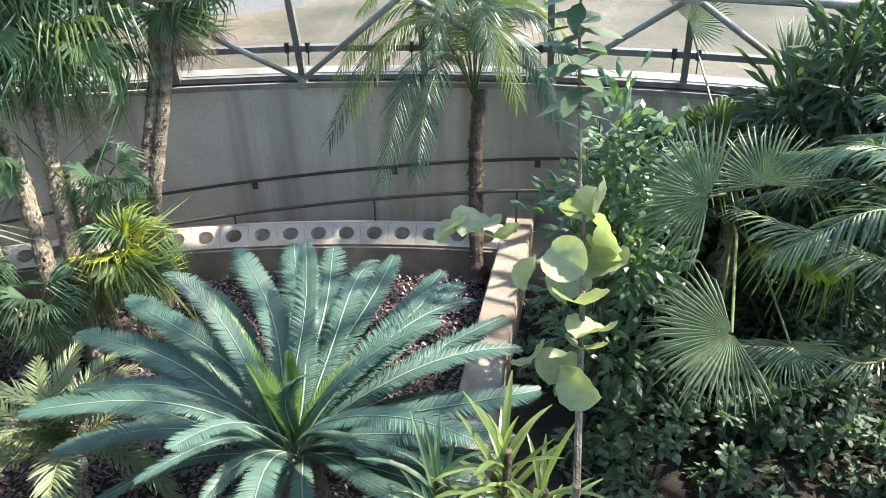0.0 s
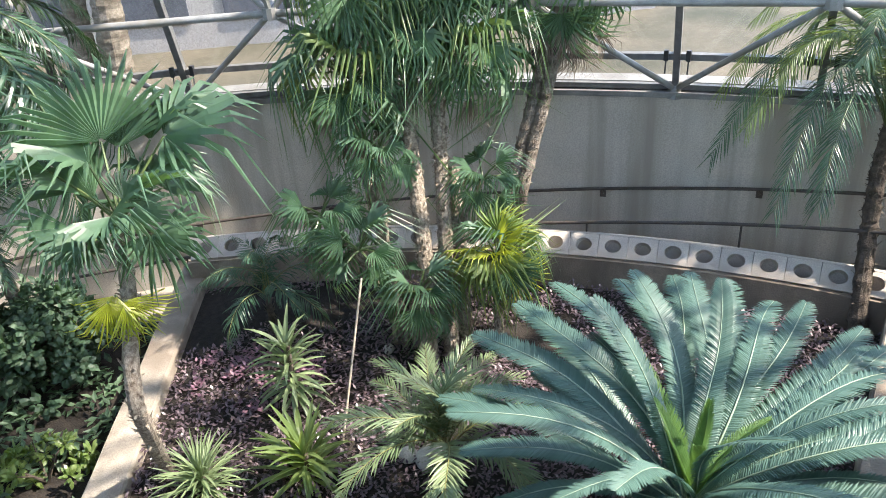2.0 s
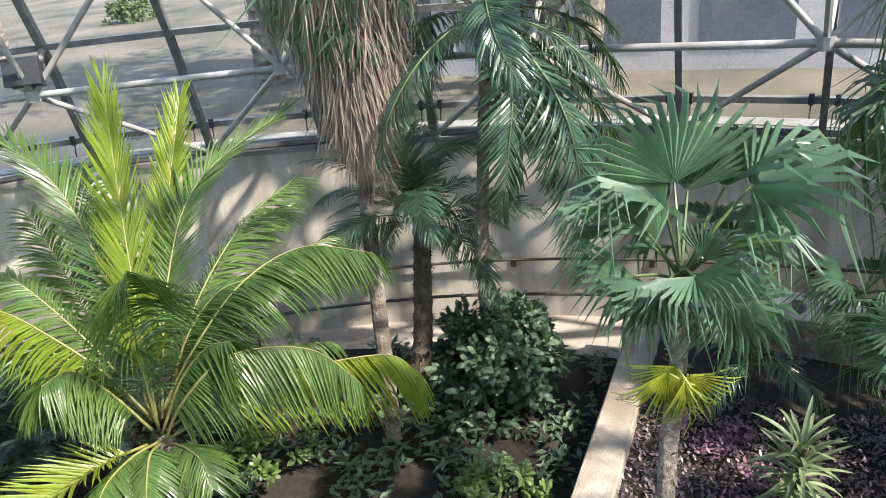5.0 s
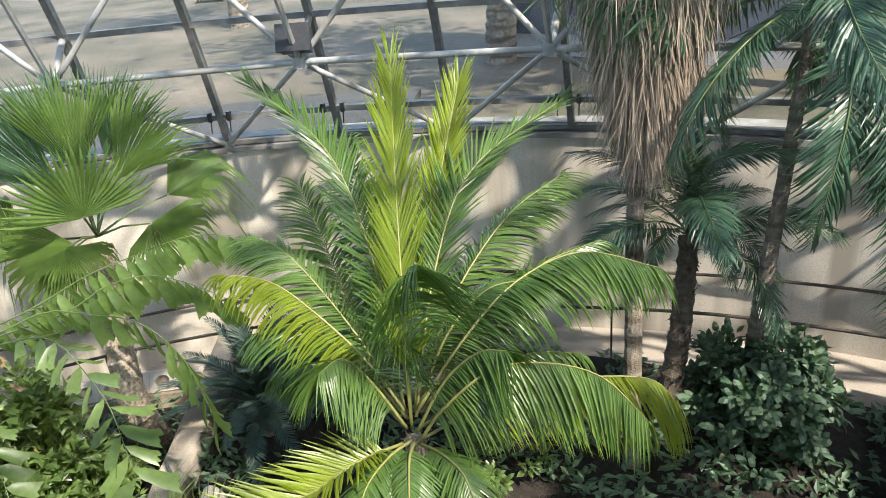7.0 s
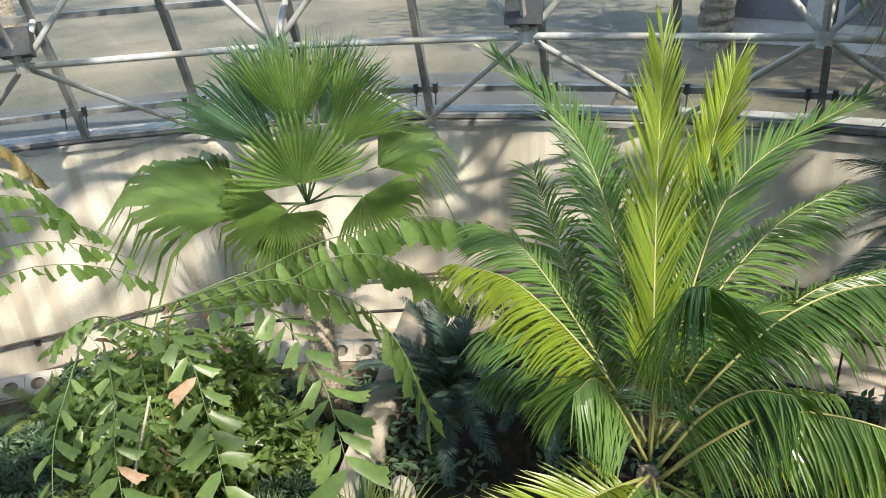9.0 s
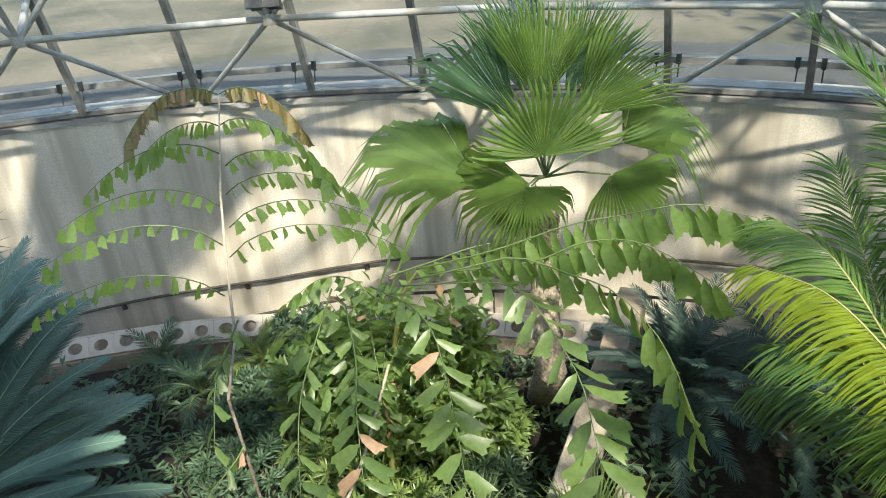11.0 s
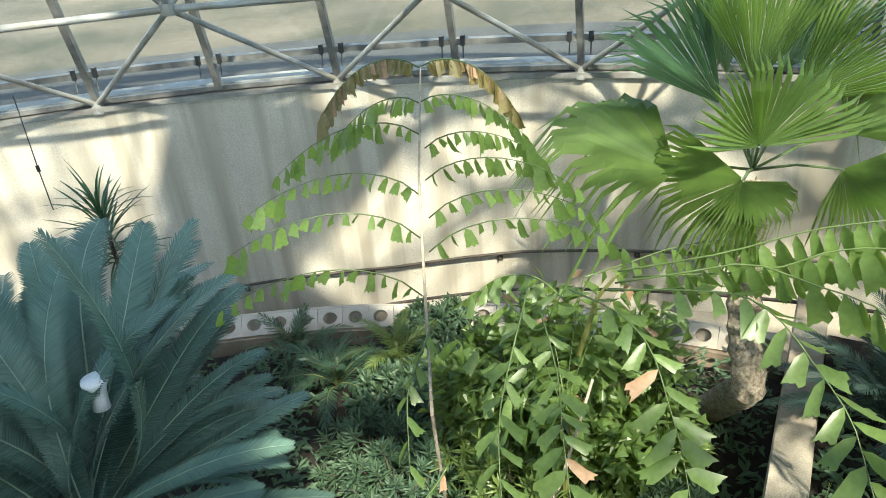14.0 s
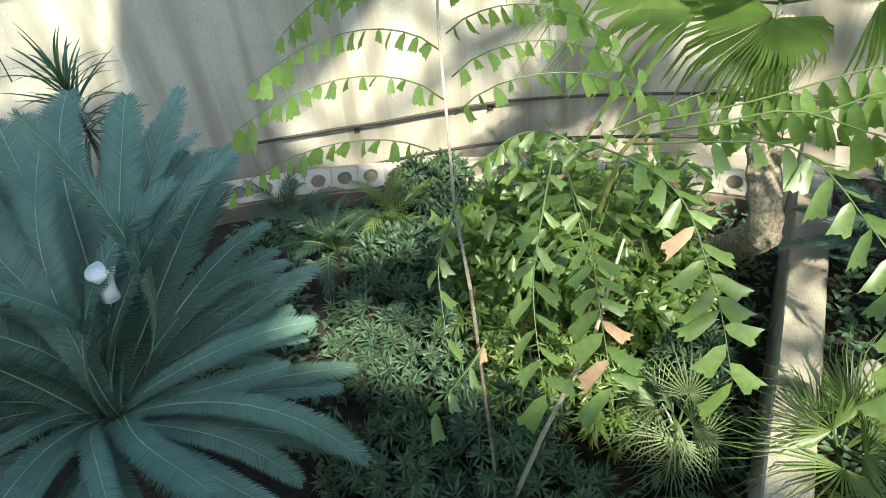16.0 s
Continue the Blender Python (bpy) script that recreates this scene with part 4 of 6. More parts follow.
WEST_16 = ((-11.57, -4.80, -0.60), (-10.49, -4.06, -0.60), (-10.30, -3.12, -0.60), (-9.77, -1.98, -0.60), (-9.21, -1.02, -0.60), (-12.54, -3.65, -0.60), (-11.72, -2.66, -0.60), (-12.83, -4.52, -0.60), (-12.40, -5.14, -0.60), (-9.73, -3.36, -0.60), (-9.47, -2.45, -0.60), (-9.61, -4.32, -0.60), (-12.96, -5.76, -0.60),)
WEST_9 = ((-12.34, -3.76, -0.60), (-12.09, -2.30, -0.60), (-11.97, -4.43, -0.60), (-11.34, -1.79, -0.60), (-13.33, -4.06, -0.60), (-11.54, -3.03, -0.60),)
DRACAENA = ((-12.30, -7.22, 2.02),)
EAST_0 = ((0.91, 4.70, 0.45), (0.23, 4.31, 0.45), (2.15, 5.44, 0.45), (2.75, 4.72, 0.45), (2.20, 6.75, 0.45), (3.70, 6.75, 0.45), (4.78, 8.56, 0.45), (1.76, 7.71, 0.45), (2.76, 7.71, 0.45), (2.96, 6.34, 0.45), (3.43, 5.45, 0.45), (1.62, 4.71, 0.45), (0.72, 4.32, 0.45),)
STRAP_TOP = ((0.13, 2.51, 2.56),)
GRAPE_STEM = ((0.38, 2.01, 2.88), (0.41, 2.29, 3.11), (0.42, 2.44, 3.40), (0.43, 2.61, 3.59), (0.45, 2.76, 3.77),)
GRAPE_LEAVES = ((0.42, 2.61, 3.70), (0.37, 2.54, 3.54), (0.48, 2.56, 3.50), (0.43, 2.39, 3.42), (0.44, 2.33, 3.33), (0.25, 2.31, 3.19), (0.40, 2.23, 3.19), (0.56, 2.64, 3.58), (-0.09, 2.72, 3.62), (0.02, 2.74, 3.55), (0.14, 2.67, 3.53), (0.21, 2.66, 3.43), (0.53, 2.75, 3.67), (0.39, 2.56, 3.38), (0.32, 2.35, 3.16), (0.53, 2.60, 3.49), (0.46, 2.31, 3.23),)
EAST_FANS = ((1.84, 5.97, 2.31), (1.72, 6.19, 2.77), (1.62, 4.10, 2.06), (1.17, 3.93, 1.80), (2.07, 4.03, 2.06), (1.95, 3.70, 1.91), (3.12, 6.68, 2.47), (3.31, 6.72, 2.84), (2.20, 7.83, 3.33), (2.58, 7.78, 3.66), (3.14, 7.39, 2.91), (3.83, 7.14, 3.19), (3.36, 5.97, 2.48), (3.48, 5.71, 2.07),)
EAST_BIG = ((1.52, 4.44, 2.94), (1.00, 4.74, 2.95), (1.39, 3.34, 2.64), (0.89, 3.29, 2.48), (2.01, 4.78, 2.87), (2.02, 5.06, 3.28),)
STONES = ((-3.30, 4.26, 0.50), (-3.55, 4.25, 0.50), (-4.40, 5.58, 0.50), (-9.78, -0.63, 0.00),)
DARK_CYCADS = ((-10.78, 0.07, 0.12), (-10.36, 0.92, 0.12), (-10.76, 0.11, 0.12),)
WIRE = ((-11.97, -7.45, 3.32), (-11.82, -7.36, 2.67), (-11.71, -7.28, 2.30),)
FISH3_FOOT = ((-10.37, -2.66, -0.60),)
FISH3_TIPS = ((-10.68, -3.48, 1.49), (-11.08, -3.19, 1.70), (-11.20, -2.82, 1.71), (-11.20, -2.45, 1.78), (-11.14, -2.10, 1.77), (-10.87, -1.80, 1.66), (-10.28, -3.35, 1.31), (-10.60, -3.04, 1.37), (-10.54, -2.35, 1.38), (-10.82, -2.76, 1.52), (-10.29, -2.07, 1.46), (-10.13, -2.65, 1.30),)

# ---- plants, bed by bed ----


def wedge(seed, mat, half=(0.16, 0.23)):
    """One fishtail leaflet of unit length along x: narrow at the foot, ragged at the end."""
    r = random.Random(seed)
    w = r.uniform(*half)
    vs = [(0, 0, 0), (0.25, -w * 0.75, 0.04), (0.25, w * 0.8, 0.04), (0.70, -w, 0.03), (0.70, w * 1.05, 0.03), (0.84, -w * 1.15, -0.04),
          (r.uniform(0.84, 0.98), -w * 0.6, -0.04), (0.87, -w * 0.15, -0.03), (r.uniform(0.92, 1.04), w * 0.3, -0.05), (0.93, w * 0.7, -0.05), (r.uniform(1.0, 1.12), w * 1.3, -0.09), (0.3, 0, -0.03), (0.72, 0, -0.03)]
    fs = [(0, 11, 1), (0, 2, 11), (1, 11, 12, 3), (11, 2, 4, 12), (3, 12, 6, 5), (12, 7, 6), (12, 8, 7), (12, 9, 8), (12, 4, 10, 9)]
    return mesh_of("leaflet", vs, fs, mat, smooth=True)


WEDGES = [wedge(s, FISHTAIL) for s in range(5)]
RUSTY = [wedge(s, RUST) for s in (7, 8)]
OLIVES = [wedge(s, OLIVE) for s in (9, 10)]
BROAD = [wedge(s, FISHTAIL, (0.22, 0.31)) for s in (11, 12, 13)]


def fishtail_branch(parent, p, q, n, bow, leaf, seed, rust=0.03, hang=0.9, out=(0.05, 0.4), forms=WEDGES):
    """A branch from p to q with leaflets that are pieces of it."""
    r = random.Random(seed)

    def mid(s):
        return Vector((s, 0, 4 * bow * s ** 0.8 * (1 - s)))
    m = frame_to(p, q)
    L = (Vector(q) - Vector(p)).length
    bag = Bag()
    bag.tube([mid(i / 10) for i in range(11)], [0.0055 / L * (1 - 0.7 * i / 10) for i in range(11)], 5)
    br = put("branch", bag.mesh("branch", GREEN_STALK, smooth=True), parent, m)
    down = (m.to_3x3().inverted() @ Vector((0, 0, -1))).normalized()
    for i in range(n):
        s = 0.05 + 0.95 * i / (n - 1)
        c = mid(s)
        t = (mid(min(1, s + 0.02)) - mid(s - 0.02)).normalized()
        side = Vector((0, 1 if i % 2 else -1, 0)) * r.uniform(*out)
        x = (side + down * hang * r.uniform(0.7, 1.2) + t * r.uniform(0.15, 0.5)).normalized()
        y = t - x * t.dot(x)
        y = y.normalized() if y.length > 0.2 else Vector((0, 1, 0)).cross(x).normalized()
        z = x.cross(y)
        l = leaf / L * r.uniform(0.6, 1.15) * (0.8 + 0.45 * s)
        pool = RUSTY if r.random() < rust else forms
        sub("leaflet", pool[r.randrange(len(pool))], br, Matrix.Translation(c) @ Matrix((x, y * r.choice((1, -1)), z)).transposed().to_4x4() @ pose(0, 0, 0, r.uniform(-60, 60)) @ Matrix.Diagonal((l, l * r.uniform(0.75, 1.15), l, 1)))
    return br


def fishtail_spray(parent, pts, n, leaf, seed, rust=0.03, hang=0.9, out=(0.05, 0.4)):
    """A long drooping branch along a curve with leaflets left and right in turn."""
    r = random.Random(seed)
    rib = spline(pts, 48)
    bag = Bag()
    bag.tube(rib[::3], [0.008 * (1 - 0.7 * i / 16) for i in range(17)], 6)
    br = put("branch", bag.mesh("branch", GREEN_STALK, smooth=True), parent)
    down = Vector((0, 0, -1))
    for i in range(n):
        at = (0.10 + 0.90 * i / (n - 1)) * 48
        k = min(int(at), 47)
        c = rib[k].lerp(rib[k + 1], at - k)
        t = (rib[min(k + 2, 48)] - rib[max(k - 1, 0)]).normalized()
        flank = t.cross(Vector((0, 0, 1)))
        flank = flank.normalized() if flank.length > 0.25 else Vector((-0.35, 0.93, 0))
        x = (flank * (1 if i % 2 else -1) * r.uniform(*out) + down * hang * r.uniform(0.8, 1.2) + t * r.uniform(0.25, 0.55)).normalized()
        y = (t - x * t.dot(x)).normalized()
        z = x.cross(y)
        l = leaf * r.uniform(0.75, 1.05) * (0.72 + 0.4 * i / n)
        pool = RUSTY if r.random() < rust else WEDGES
        sub("leaflet", pool[r.randrange(len(pool))], br, Matrix.Translation(c) @ Matrix((x, y * r.choice((1, -1)), z)).transposed().to_4x4() @ pose(0, 0, 0, r.uniform(-30, 30)) @ Matrix.Diagonal((l, l, l, 1)))
    return br


# blue cycad in the east bed
heart = Vector(CYCAD_HEART[0]) - Vector((0, 0, 0.05))
cycad = thing("cycad", (heart.x, heart.y, 0.5), "large blue-green cycad rosette of stiff feather fronds", "cycad")
trunk(cycad, [(heart.x, heart.y, 0.5), heart - Vector((0, 0, 0.05))], 0.22, 0.17, DARK_BARK, 0.08, 160)
CYC = [pinnate(104, 0.082, 0.0135, b, 70, 14, 22, 0.08, s, (CYCAD, CYCAD_RIB), 0.0052, -1, 0.0, 0.16, 0.28, 0.95, 0.16) for s, b in ((1, 0.07), (2, 0.11), (3, 0.15))]
CYC_Y = [pinnate(90, 0.12, 0.014, 0.09, 58, 34, 8, 0.13, 5, (CYCAD_YOUNG, CYCAD_YOUNG), 0.007, 0.5, 0.0, 0.3)]
fronds(cycad, heart, CYCAD_TIPS, CYC, 1, 12)
fronds(cycad, heart, ((0.32, 3.77, 1.88), (0.22, 3.37, 1.82), (-0.06, 3.08, 1.78), (-0.36, 2.92, 1.79), (-1.83, 5.05, 2.23), (-1.42, 5.29, 2.14), (-0.67, 5.23, 2.06), (-0.21, 4.90, 1.96), (-2.50, 4.53, 2.10)), CYC, 43, 12)
fronds(cycad, heart, spray(heart, 11, 1.6, 10, 62, 79), CYC, 41, 12)
fronds(cycad, heart, spray(heart, 11, 1.35, -12, 14, 83), CYC, 42, 12)
fronds(cycad, heart, [Vector(q) + Vector((0.0, -0.05, 0.3)) for q in CYCAD_YOUNG_TIPS] + spray(heart, 4, 0.75, 55, 80, 80), CYC_Y, 2, 12, "frond", "young bright green frond")

# clustering fan palm with hairy trunks
FANS = [fan_blade(18, sp, 0.44, 1.0, 0.04, dr, s, FAN, 0.22, fo, 1.3) for s, sp, dr, fo in ((1, 190, 0.7, 0.25), (2, 160, 1.1, 0.35), (3, 130, 0.9, 0.5))]
FANS_L = [fan_blade(18, sp, 0.44, 1.0, 0.04, 0.9, s, FAN_LIGHT, 0.22, 0.35, 1.3) for s, sp in ((4, 150), (5, 190))]
FANS_D = [fan_blade(20, 80, 0.3, 0.6, 0.05, 0.4, 6, DEAD, 0.2, 0.5), fan_blade(18, 60, 0.3, 0.6, 0.05, 0.4, 7, DEAD, 0.2, 0.7)]
clump = thing("fan_palm", (-3.9, 5.7, 0.5), "clustered fan palm with pale hairy trunks and drooping leaves", "palm")
STEMS = ((((-3.9, 5.5, 0.5), (-3.97, 5.78, 1.29), (-4.31, 6.34, 2.49), (-4.4, 6.45, 2.9)), 0.075), (((-3.75, 5.75, 0.5), (-3.87, 6.02, 1.29), (-4.09, 6.55, 2.42), (-4.15, 6.65, 3.1)), 0.07),
         (((-3.7, 6.0, 0.5), (-3.81, 6.25, 1.3), (-4.01, 6.68, 2.2)), 0.065), (((-4.35, 5.8, 0.5), (-4.55, 6.0, 1.6), (-4.85, 6.15, 3.0)), 0.05))
for i, (pts, rad) in enumerate(STEMS):
    trunk(clump, pts, rad * 1.2, rad * 0.95, FIBRE, 0.05, 700, i, "trunk", "shaggy fibre-covered trunk")
# the FANS_L blades put the brightness of sunlit leaves into colour
for i, h in enumerate(CLUMP_HEADS[1:6]):
    crown_of_fans(clump, h, 13, 0.32, 0.66, (FANS[0], FANS[1], FANS[2], FANS[1], FANS_L[0], FANS[2]), 20 + i, -42, 78, 0.12, 0.7)
    crown_of_fans(clump, Vector(h) - Vector((0, 0, 0.25)), 5, 0.30, 0.55, FANS_D, 40 + i, -85, -40, 0.2, 1.8)
for i, h in enumerate(CLUMP_LOW):
    crown_of_fans(clump, h, 9, 0.22, 0.40, (FANS[0], FANS[1], FANS[2]), 60 + i, -50, 65, 0.2)
    trunk(clump, [(-4.0 - 0.1 * i, 5.75, 0.5), Vector((-4.0 - 0.1 * i, 5.75, 0.5)).lerp(Vector(h), 0.5) + Vector((0, 0, 0.1)), h], 0.03, 0.02, FIBRE, 0.05, 60, i, "side_stem")

lean = thing("fan_palm", (-3.5, 6.7, 0.5), "tall leaning fan palm with two rough grey stems", "palm")
for dx in (0.0, 0.12):
    trunk(lean, [(-3.5 + dx, 6.7, 0.5), (-3.57 + dx, 6.99, 1.56), (-3.48 + dx, 7.34, 2.23), (-3.36 + dx, 7.63, 2.96), (-3.24 + dx, 7.85, 4.1)], 0.075, 0.065, BARK, 0.06, 260, int(dx * 100), "trunk", "rough grey leaning stem")
crown_of_fans(lean, (-3.18, 7.86, 3.95), 18, 0.4, 0.5, (FANS[0], FANS[1]), 11, -65, 60, 0.35, 0.8)
crown_of_fans(lean, (-3.1, 7.8, 3.6), 12, 0.3, 0.6, FANS_D, 12, -80, -20, 0.35, 1.8)

YELLOW_FAN = fan_blade(22, 200, 0.34, 0.7, 0.06, 0.3, 8, FAN_YELLOW, 0.1, 0.1)
bright = thing("fan_palm", (-3.32, 6.0, 0.5), "small bright yellow-green fan palm under the tall trunks", "palm")
trunk(bright, [(-3.32, 6.0, 0.5), (-3.33, 6.05, 1.45)], 0.05, 0.04, FIBRE, 0.05, 80)
crown_of_fans(bright, (-3.33, 6.05, 1.55), 22, 0.22, 0.42, (YELLOW_FAN, FANS_L[1], FANS[1]), 5, -45, 80)

# slender feather palm by the kerb
date = thing("feather_palm", DATE_TRUNK[0], "slender feather palm with dark trunk and arching fronds", "palm")
trunk(date, DATE_TRUNK, 0.09, 0.075, DARK_BARK, 0.10, 300)
DATEF = [pinnate(74, 0.27, 0.013, b, 58, 18, 40, 0.18, s, (FEATHER, GREEN_STALK), 0.008, 0.6, 0.1) for s, b in ((11, 0.16), (12, 0.2), (13, 0.24))]
feather(date, ((0.01, 8.17, 2.41), (-0.20, 8.30, 2.84), (-0.54, 8.40, 3.33), (-1.11, 8.02, 3.04), (-1.54, 7.42, 2.28)), 80, 0.44, 0.016, FEATHER, 500, 60, 28, 4, 0.5, 0.3, "", GREEN_STALK, 0.011)
feather(date, ((0.01, 8.17, 2.41), (-0.17, 8.41, 2.84), (-0.49, 8.69, 3.38), (-1.10, 8.56, 3.32), (-1.56, 8.16, 2.72)), 80, 0.44, 0.016, FAN_LIGHT, 501, 60, 28, 4, 0.5, 0.3, "", GREEN_STALK, 0.011)
feather(date, ((0.01, 8.17, 2.41), (-0.14, 8.16, 2.81), (-0.36, 7.99, 3.15), (-0.70, 7.36, 2.90), (-0.92, 6.68, 2.09)), 80, 0.44, 0.016, FEATHER, 502, 60, 28, 4, 0.5, 0.3, "", GREEN_STALK, 0.011)
feather(date, ((0.01, 8.17, 2.41), (-0.12, 8.10, 2.78), (-0.30, 7.82, 3.02), (-0.48, 7.22, 2.73), (-0.58, 6.72, 2.16)), 80, 0.44, 0.016, FEATHER, 503, 60, 28, 4, 0.5, 0.3, "", GREEN_STALK, 0.011)
feather(date, ((0.01, 8.17, 2.41), (-0.16, 8.44, 2.89), (-0.45, 8.82, 3.59), (-0.87, 8.99, 3.71), (-1.30, 8.86, 3.35)), 80, 0.44, 0.016, FAN_LIGHT, 504, 60, 28, 4, 0.5, 0.3, "", GREEN_STALK, 0.011)
feather(date, ((0.01, 8.17, 2.41), (-0.07, 8.43, 2.90), (-0.18, 8.80, 3.59), (-0.39, 9.10, 4.02), (-0.62, 9.19, 4.10)), 80, 0.44, 0.016, FEATHER, 505, 60, 28, 4, 0.5, 0.3, "", GREEN_STALK, 0.011)
feather(date, ((0.01, 8.17, 2.41), (0.01, 8.41, 2.90), (0.03, 8.76, 3.60), (0.16, 9.02, 3.97), (0.37, 9.10, 3.98)), 80, 0.44, 0.016, FEATHER, 506, 60, 28, 4, 0.5, 0.3, "", GREEN_STALK, 0.011)
feather(date, ((0.01, 8.17, 2.41), (0.07, 8.42, 2.87), (0.21, 8.76, 3.49), (0.56, 8.86, 3.66), (0.98, 8.78, 3.26)), 80, 0.44, 0.016, FAN_LIGHT, 507, 60, 28, 4, 0.5, 0.3, "", GREEN_STALK, 0.011)
feather(date, ((0.01, 8.17, 2.41), (0.09, 8.31, 2.85), (0.26, 8.44, 3.33), (0.65, 8.33, 3.33), (1.10, 8.08, 2.83)), 80, 0.44, 0.016, FEATHER, 508, 60, 28, 4, 0.5, 0.3, "", GREEN_STALK, 0.011)
feather(date, ((0.01, 8.17, 2.41), (0.08, 8.20, 2.83), (0.25, 8.13, 3.23), (0.58, 7.77, 3.03), (0.88, 7.40, 2.44)), 80, 0.44, 0.016, FEATHER, 509, 60, 28, 4, 0.5, 0.3, "", GREEN_STALK, 0.011)
feather(date, ((0.01, 8.17, 2.41), (0.02, 8.15, 2.86), (0.07, 8.00, 3.31), (0.25, 7.64, 3.22), (0.44, 7.29, 2.72)), 80, 0.44, 0.016, FAN_LIGHT, 510, 60, 28, 4, 0.5, 0.3, "", GREEN_STALK, 0.011)
feather(date, ((0.01, 8.17, 2.41), (-0.06, 8.24, 2.89), (-0.14, 8.26, 3.47), (-0.28, 7.82, 3.63), (-0.40, 7.21, 3.29)), 80, 0.44, 0.016, FEATHER, 511, 60, 28, 4, 0.5, 0.3, "", GREEN_STALK, 0.011)
feather(date, ((0.01, 8.17, 2.41), (0.00, 8.26, 2.89), (0.02, 8.31, 3.46), (0.08, 7.88, 3.52), (0.15, 7.28, 3.08)), 80, 0.44, 0.016, FEATHER, 512, 60, 28, 4, 0.5, 0.3, "", GREEN_STALK, 0.011)
feather(date, ((0.01, 8.17, 2.41), (-0.01, 8.56, 2.83), (-0.02, 9.12, 3.42), (0.12, 9.68, 3.47), (0.40, 9.99, 3.00)), 80, 0.44, 0.016, FAN_LIGHT, 513, 60, 28, 4, 0.5, 0.3, "", GREEN_STALK, 0.011)
feather(date, ((0.01, 8.17, 2.41), (-0.09, 8.53, 2.83), (-0.25, 9.01, 3.38), (-0.54, 9.41, 3.40), (-0.86, 9.38, 2.93)), 80, 0.44, 0.016, FEATHER, 514, 60, 28, 4, 0.5, 0.3, "", GREEN_STALK, 0.011)
feather(date, ((0.01, 8.17, 2.41), (-0.04, 8.30, 2.82), (-0.09, 8.37, 3.23), (-0.14, 8.55, 3.77), (-0.14, 8.54, 3.95)), 80, 0.44, 0.016, FAN_LIGHT, 515, 60, 28, 4, 0.5, 0.3, "", GREEN_STALK, 0.011)
feather(date, ((0.01, 8.17, 2.41), (-0.08, 8.28, 2.82), (-0.20, 8.34, 3.23), (-0.43, 8.43, 3.74), (-0.71, 8.28, 3.84)), 80, 0.44, 0.016, FAN_LIGHT, 516, 60, 28, 4, 0.5, 0.3, "", GREEN_STALK, 0.011)
feather(date, ((0.01, 8.17, 2.41), (-0.18, 8.22, 2.85), (-0.49, 8.17, 3.32), (-0.90, 7.83, 3.20), (-1.25, 7.36, 2.62)), 80, 0.44, 0.016, FAN_LIGHT, 517, 60, 28, 4, 0.5, 0.3, "", GREEN_STALK, 0.011)
feather(date, ((0.01, 8.17, 2.41), (0.10, 8.45, 2.84), (0.29, 8.83, 3.36), (0.76, 9.08, 3.28), (1.23, 9.10, 2.84)), 80, 0.44, 0.016, FAN_LIGHT, 518, 60, 28, 4, 0.5, 0.3, "", GREEN_STALK, 0.011)

# tall fan palm in front of the middle planter wall
fanj = thing("fan_palm", FANJ_TRUNK[0], "single-stemmed fan palm with stiff radiating leaves", "palm")
trunk(fanj, FANJ_TRUNK, 0.06, 0.055, FIBRE, 0.06, 200)
BIGF = [fan_blade(19, sp, 0.46, 1.0, 0.10, 0.45, s, FAN, 0.16, fo, 1.4) for s, sp, fo in ((21, 190, 0.2), (22, 160, 0.35), (23, 140, 0.45))]
YELF = [fan_blade(20, 130, 0.34, 0.85, 0.04, 0.3, 24, FAN_YELLOW, 0.15, 0.2)]
fj = Vector(FANJ_TRUNK[-1])
for i, (c, t) in enumerate(zip(FANJ_CENTRES, FANJ_TIPS)):
    fan_leaf(fanj, fj, c, t, BIGF[i % 3], (0.05, 0.15, 0.0)[i % 3], lean=Vector((0.2 * (i % 4 - 1.5), 0.15 * (i % 3 - 1), 0)))
crown_of_fans(fanj, fj + Vector((0, 0, 0.05)), 7, 0.42, 0.55, BIGF, 18, -10, 35, 0.1, 0.5)
for i, c in enumerate(FANJ_YELLOW):
    fan_leaf(fanj, Vector(FANJ_TRUNK[-2]), Vector(c) + Vector((0.14, -0.18, -0.05)), Vector(c) + Vector((0.14 + 0.16 * (i - 1), -0.18 + 0.16 * (i - 1), -0.6)), YELF[0], 0.9, 0.46, "yellowing lower leaf")
crown_of_fans(fanj, fj - Vector((0, 0, 0.1)), 6, 0.12, 0.22, FANS_D, 13, -60, 30)

# dark feather palm and its neighbours in the lower bed
palm_i = thing("feather_palm", PALM_I_TRUNK[0], "dark feather palm with rough brown trunk", "palm")
trunk(palm_i, PALM_I_TRUNK, 0.12, 0.09, DARK_BARK, 0.10, 300)
fronds(palm_i, PALM_I_TRUNK[-1], PALM_I_TIPS, DATEF, 5, 20)
fronds(palm_i, PALM_I_TRUNK[-1], spray(PALM_I_TRUNK[-1], 11, 1.45, -30, 65, 76), DATEF, 32, 20)

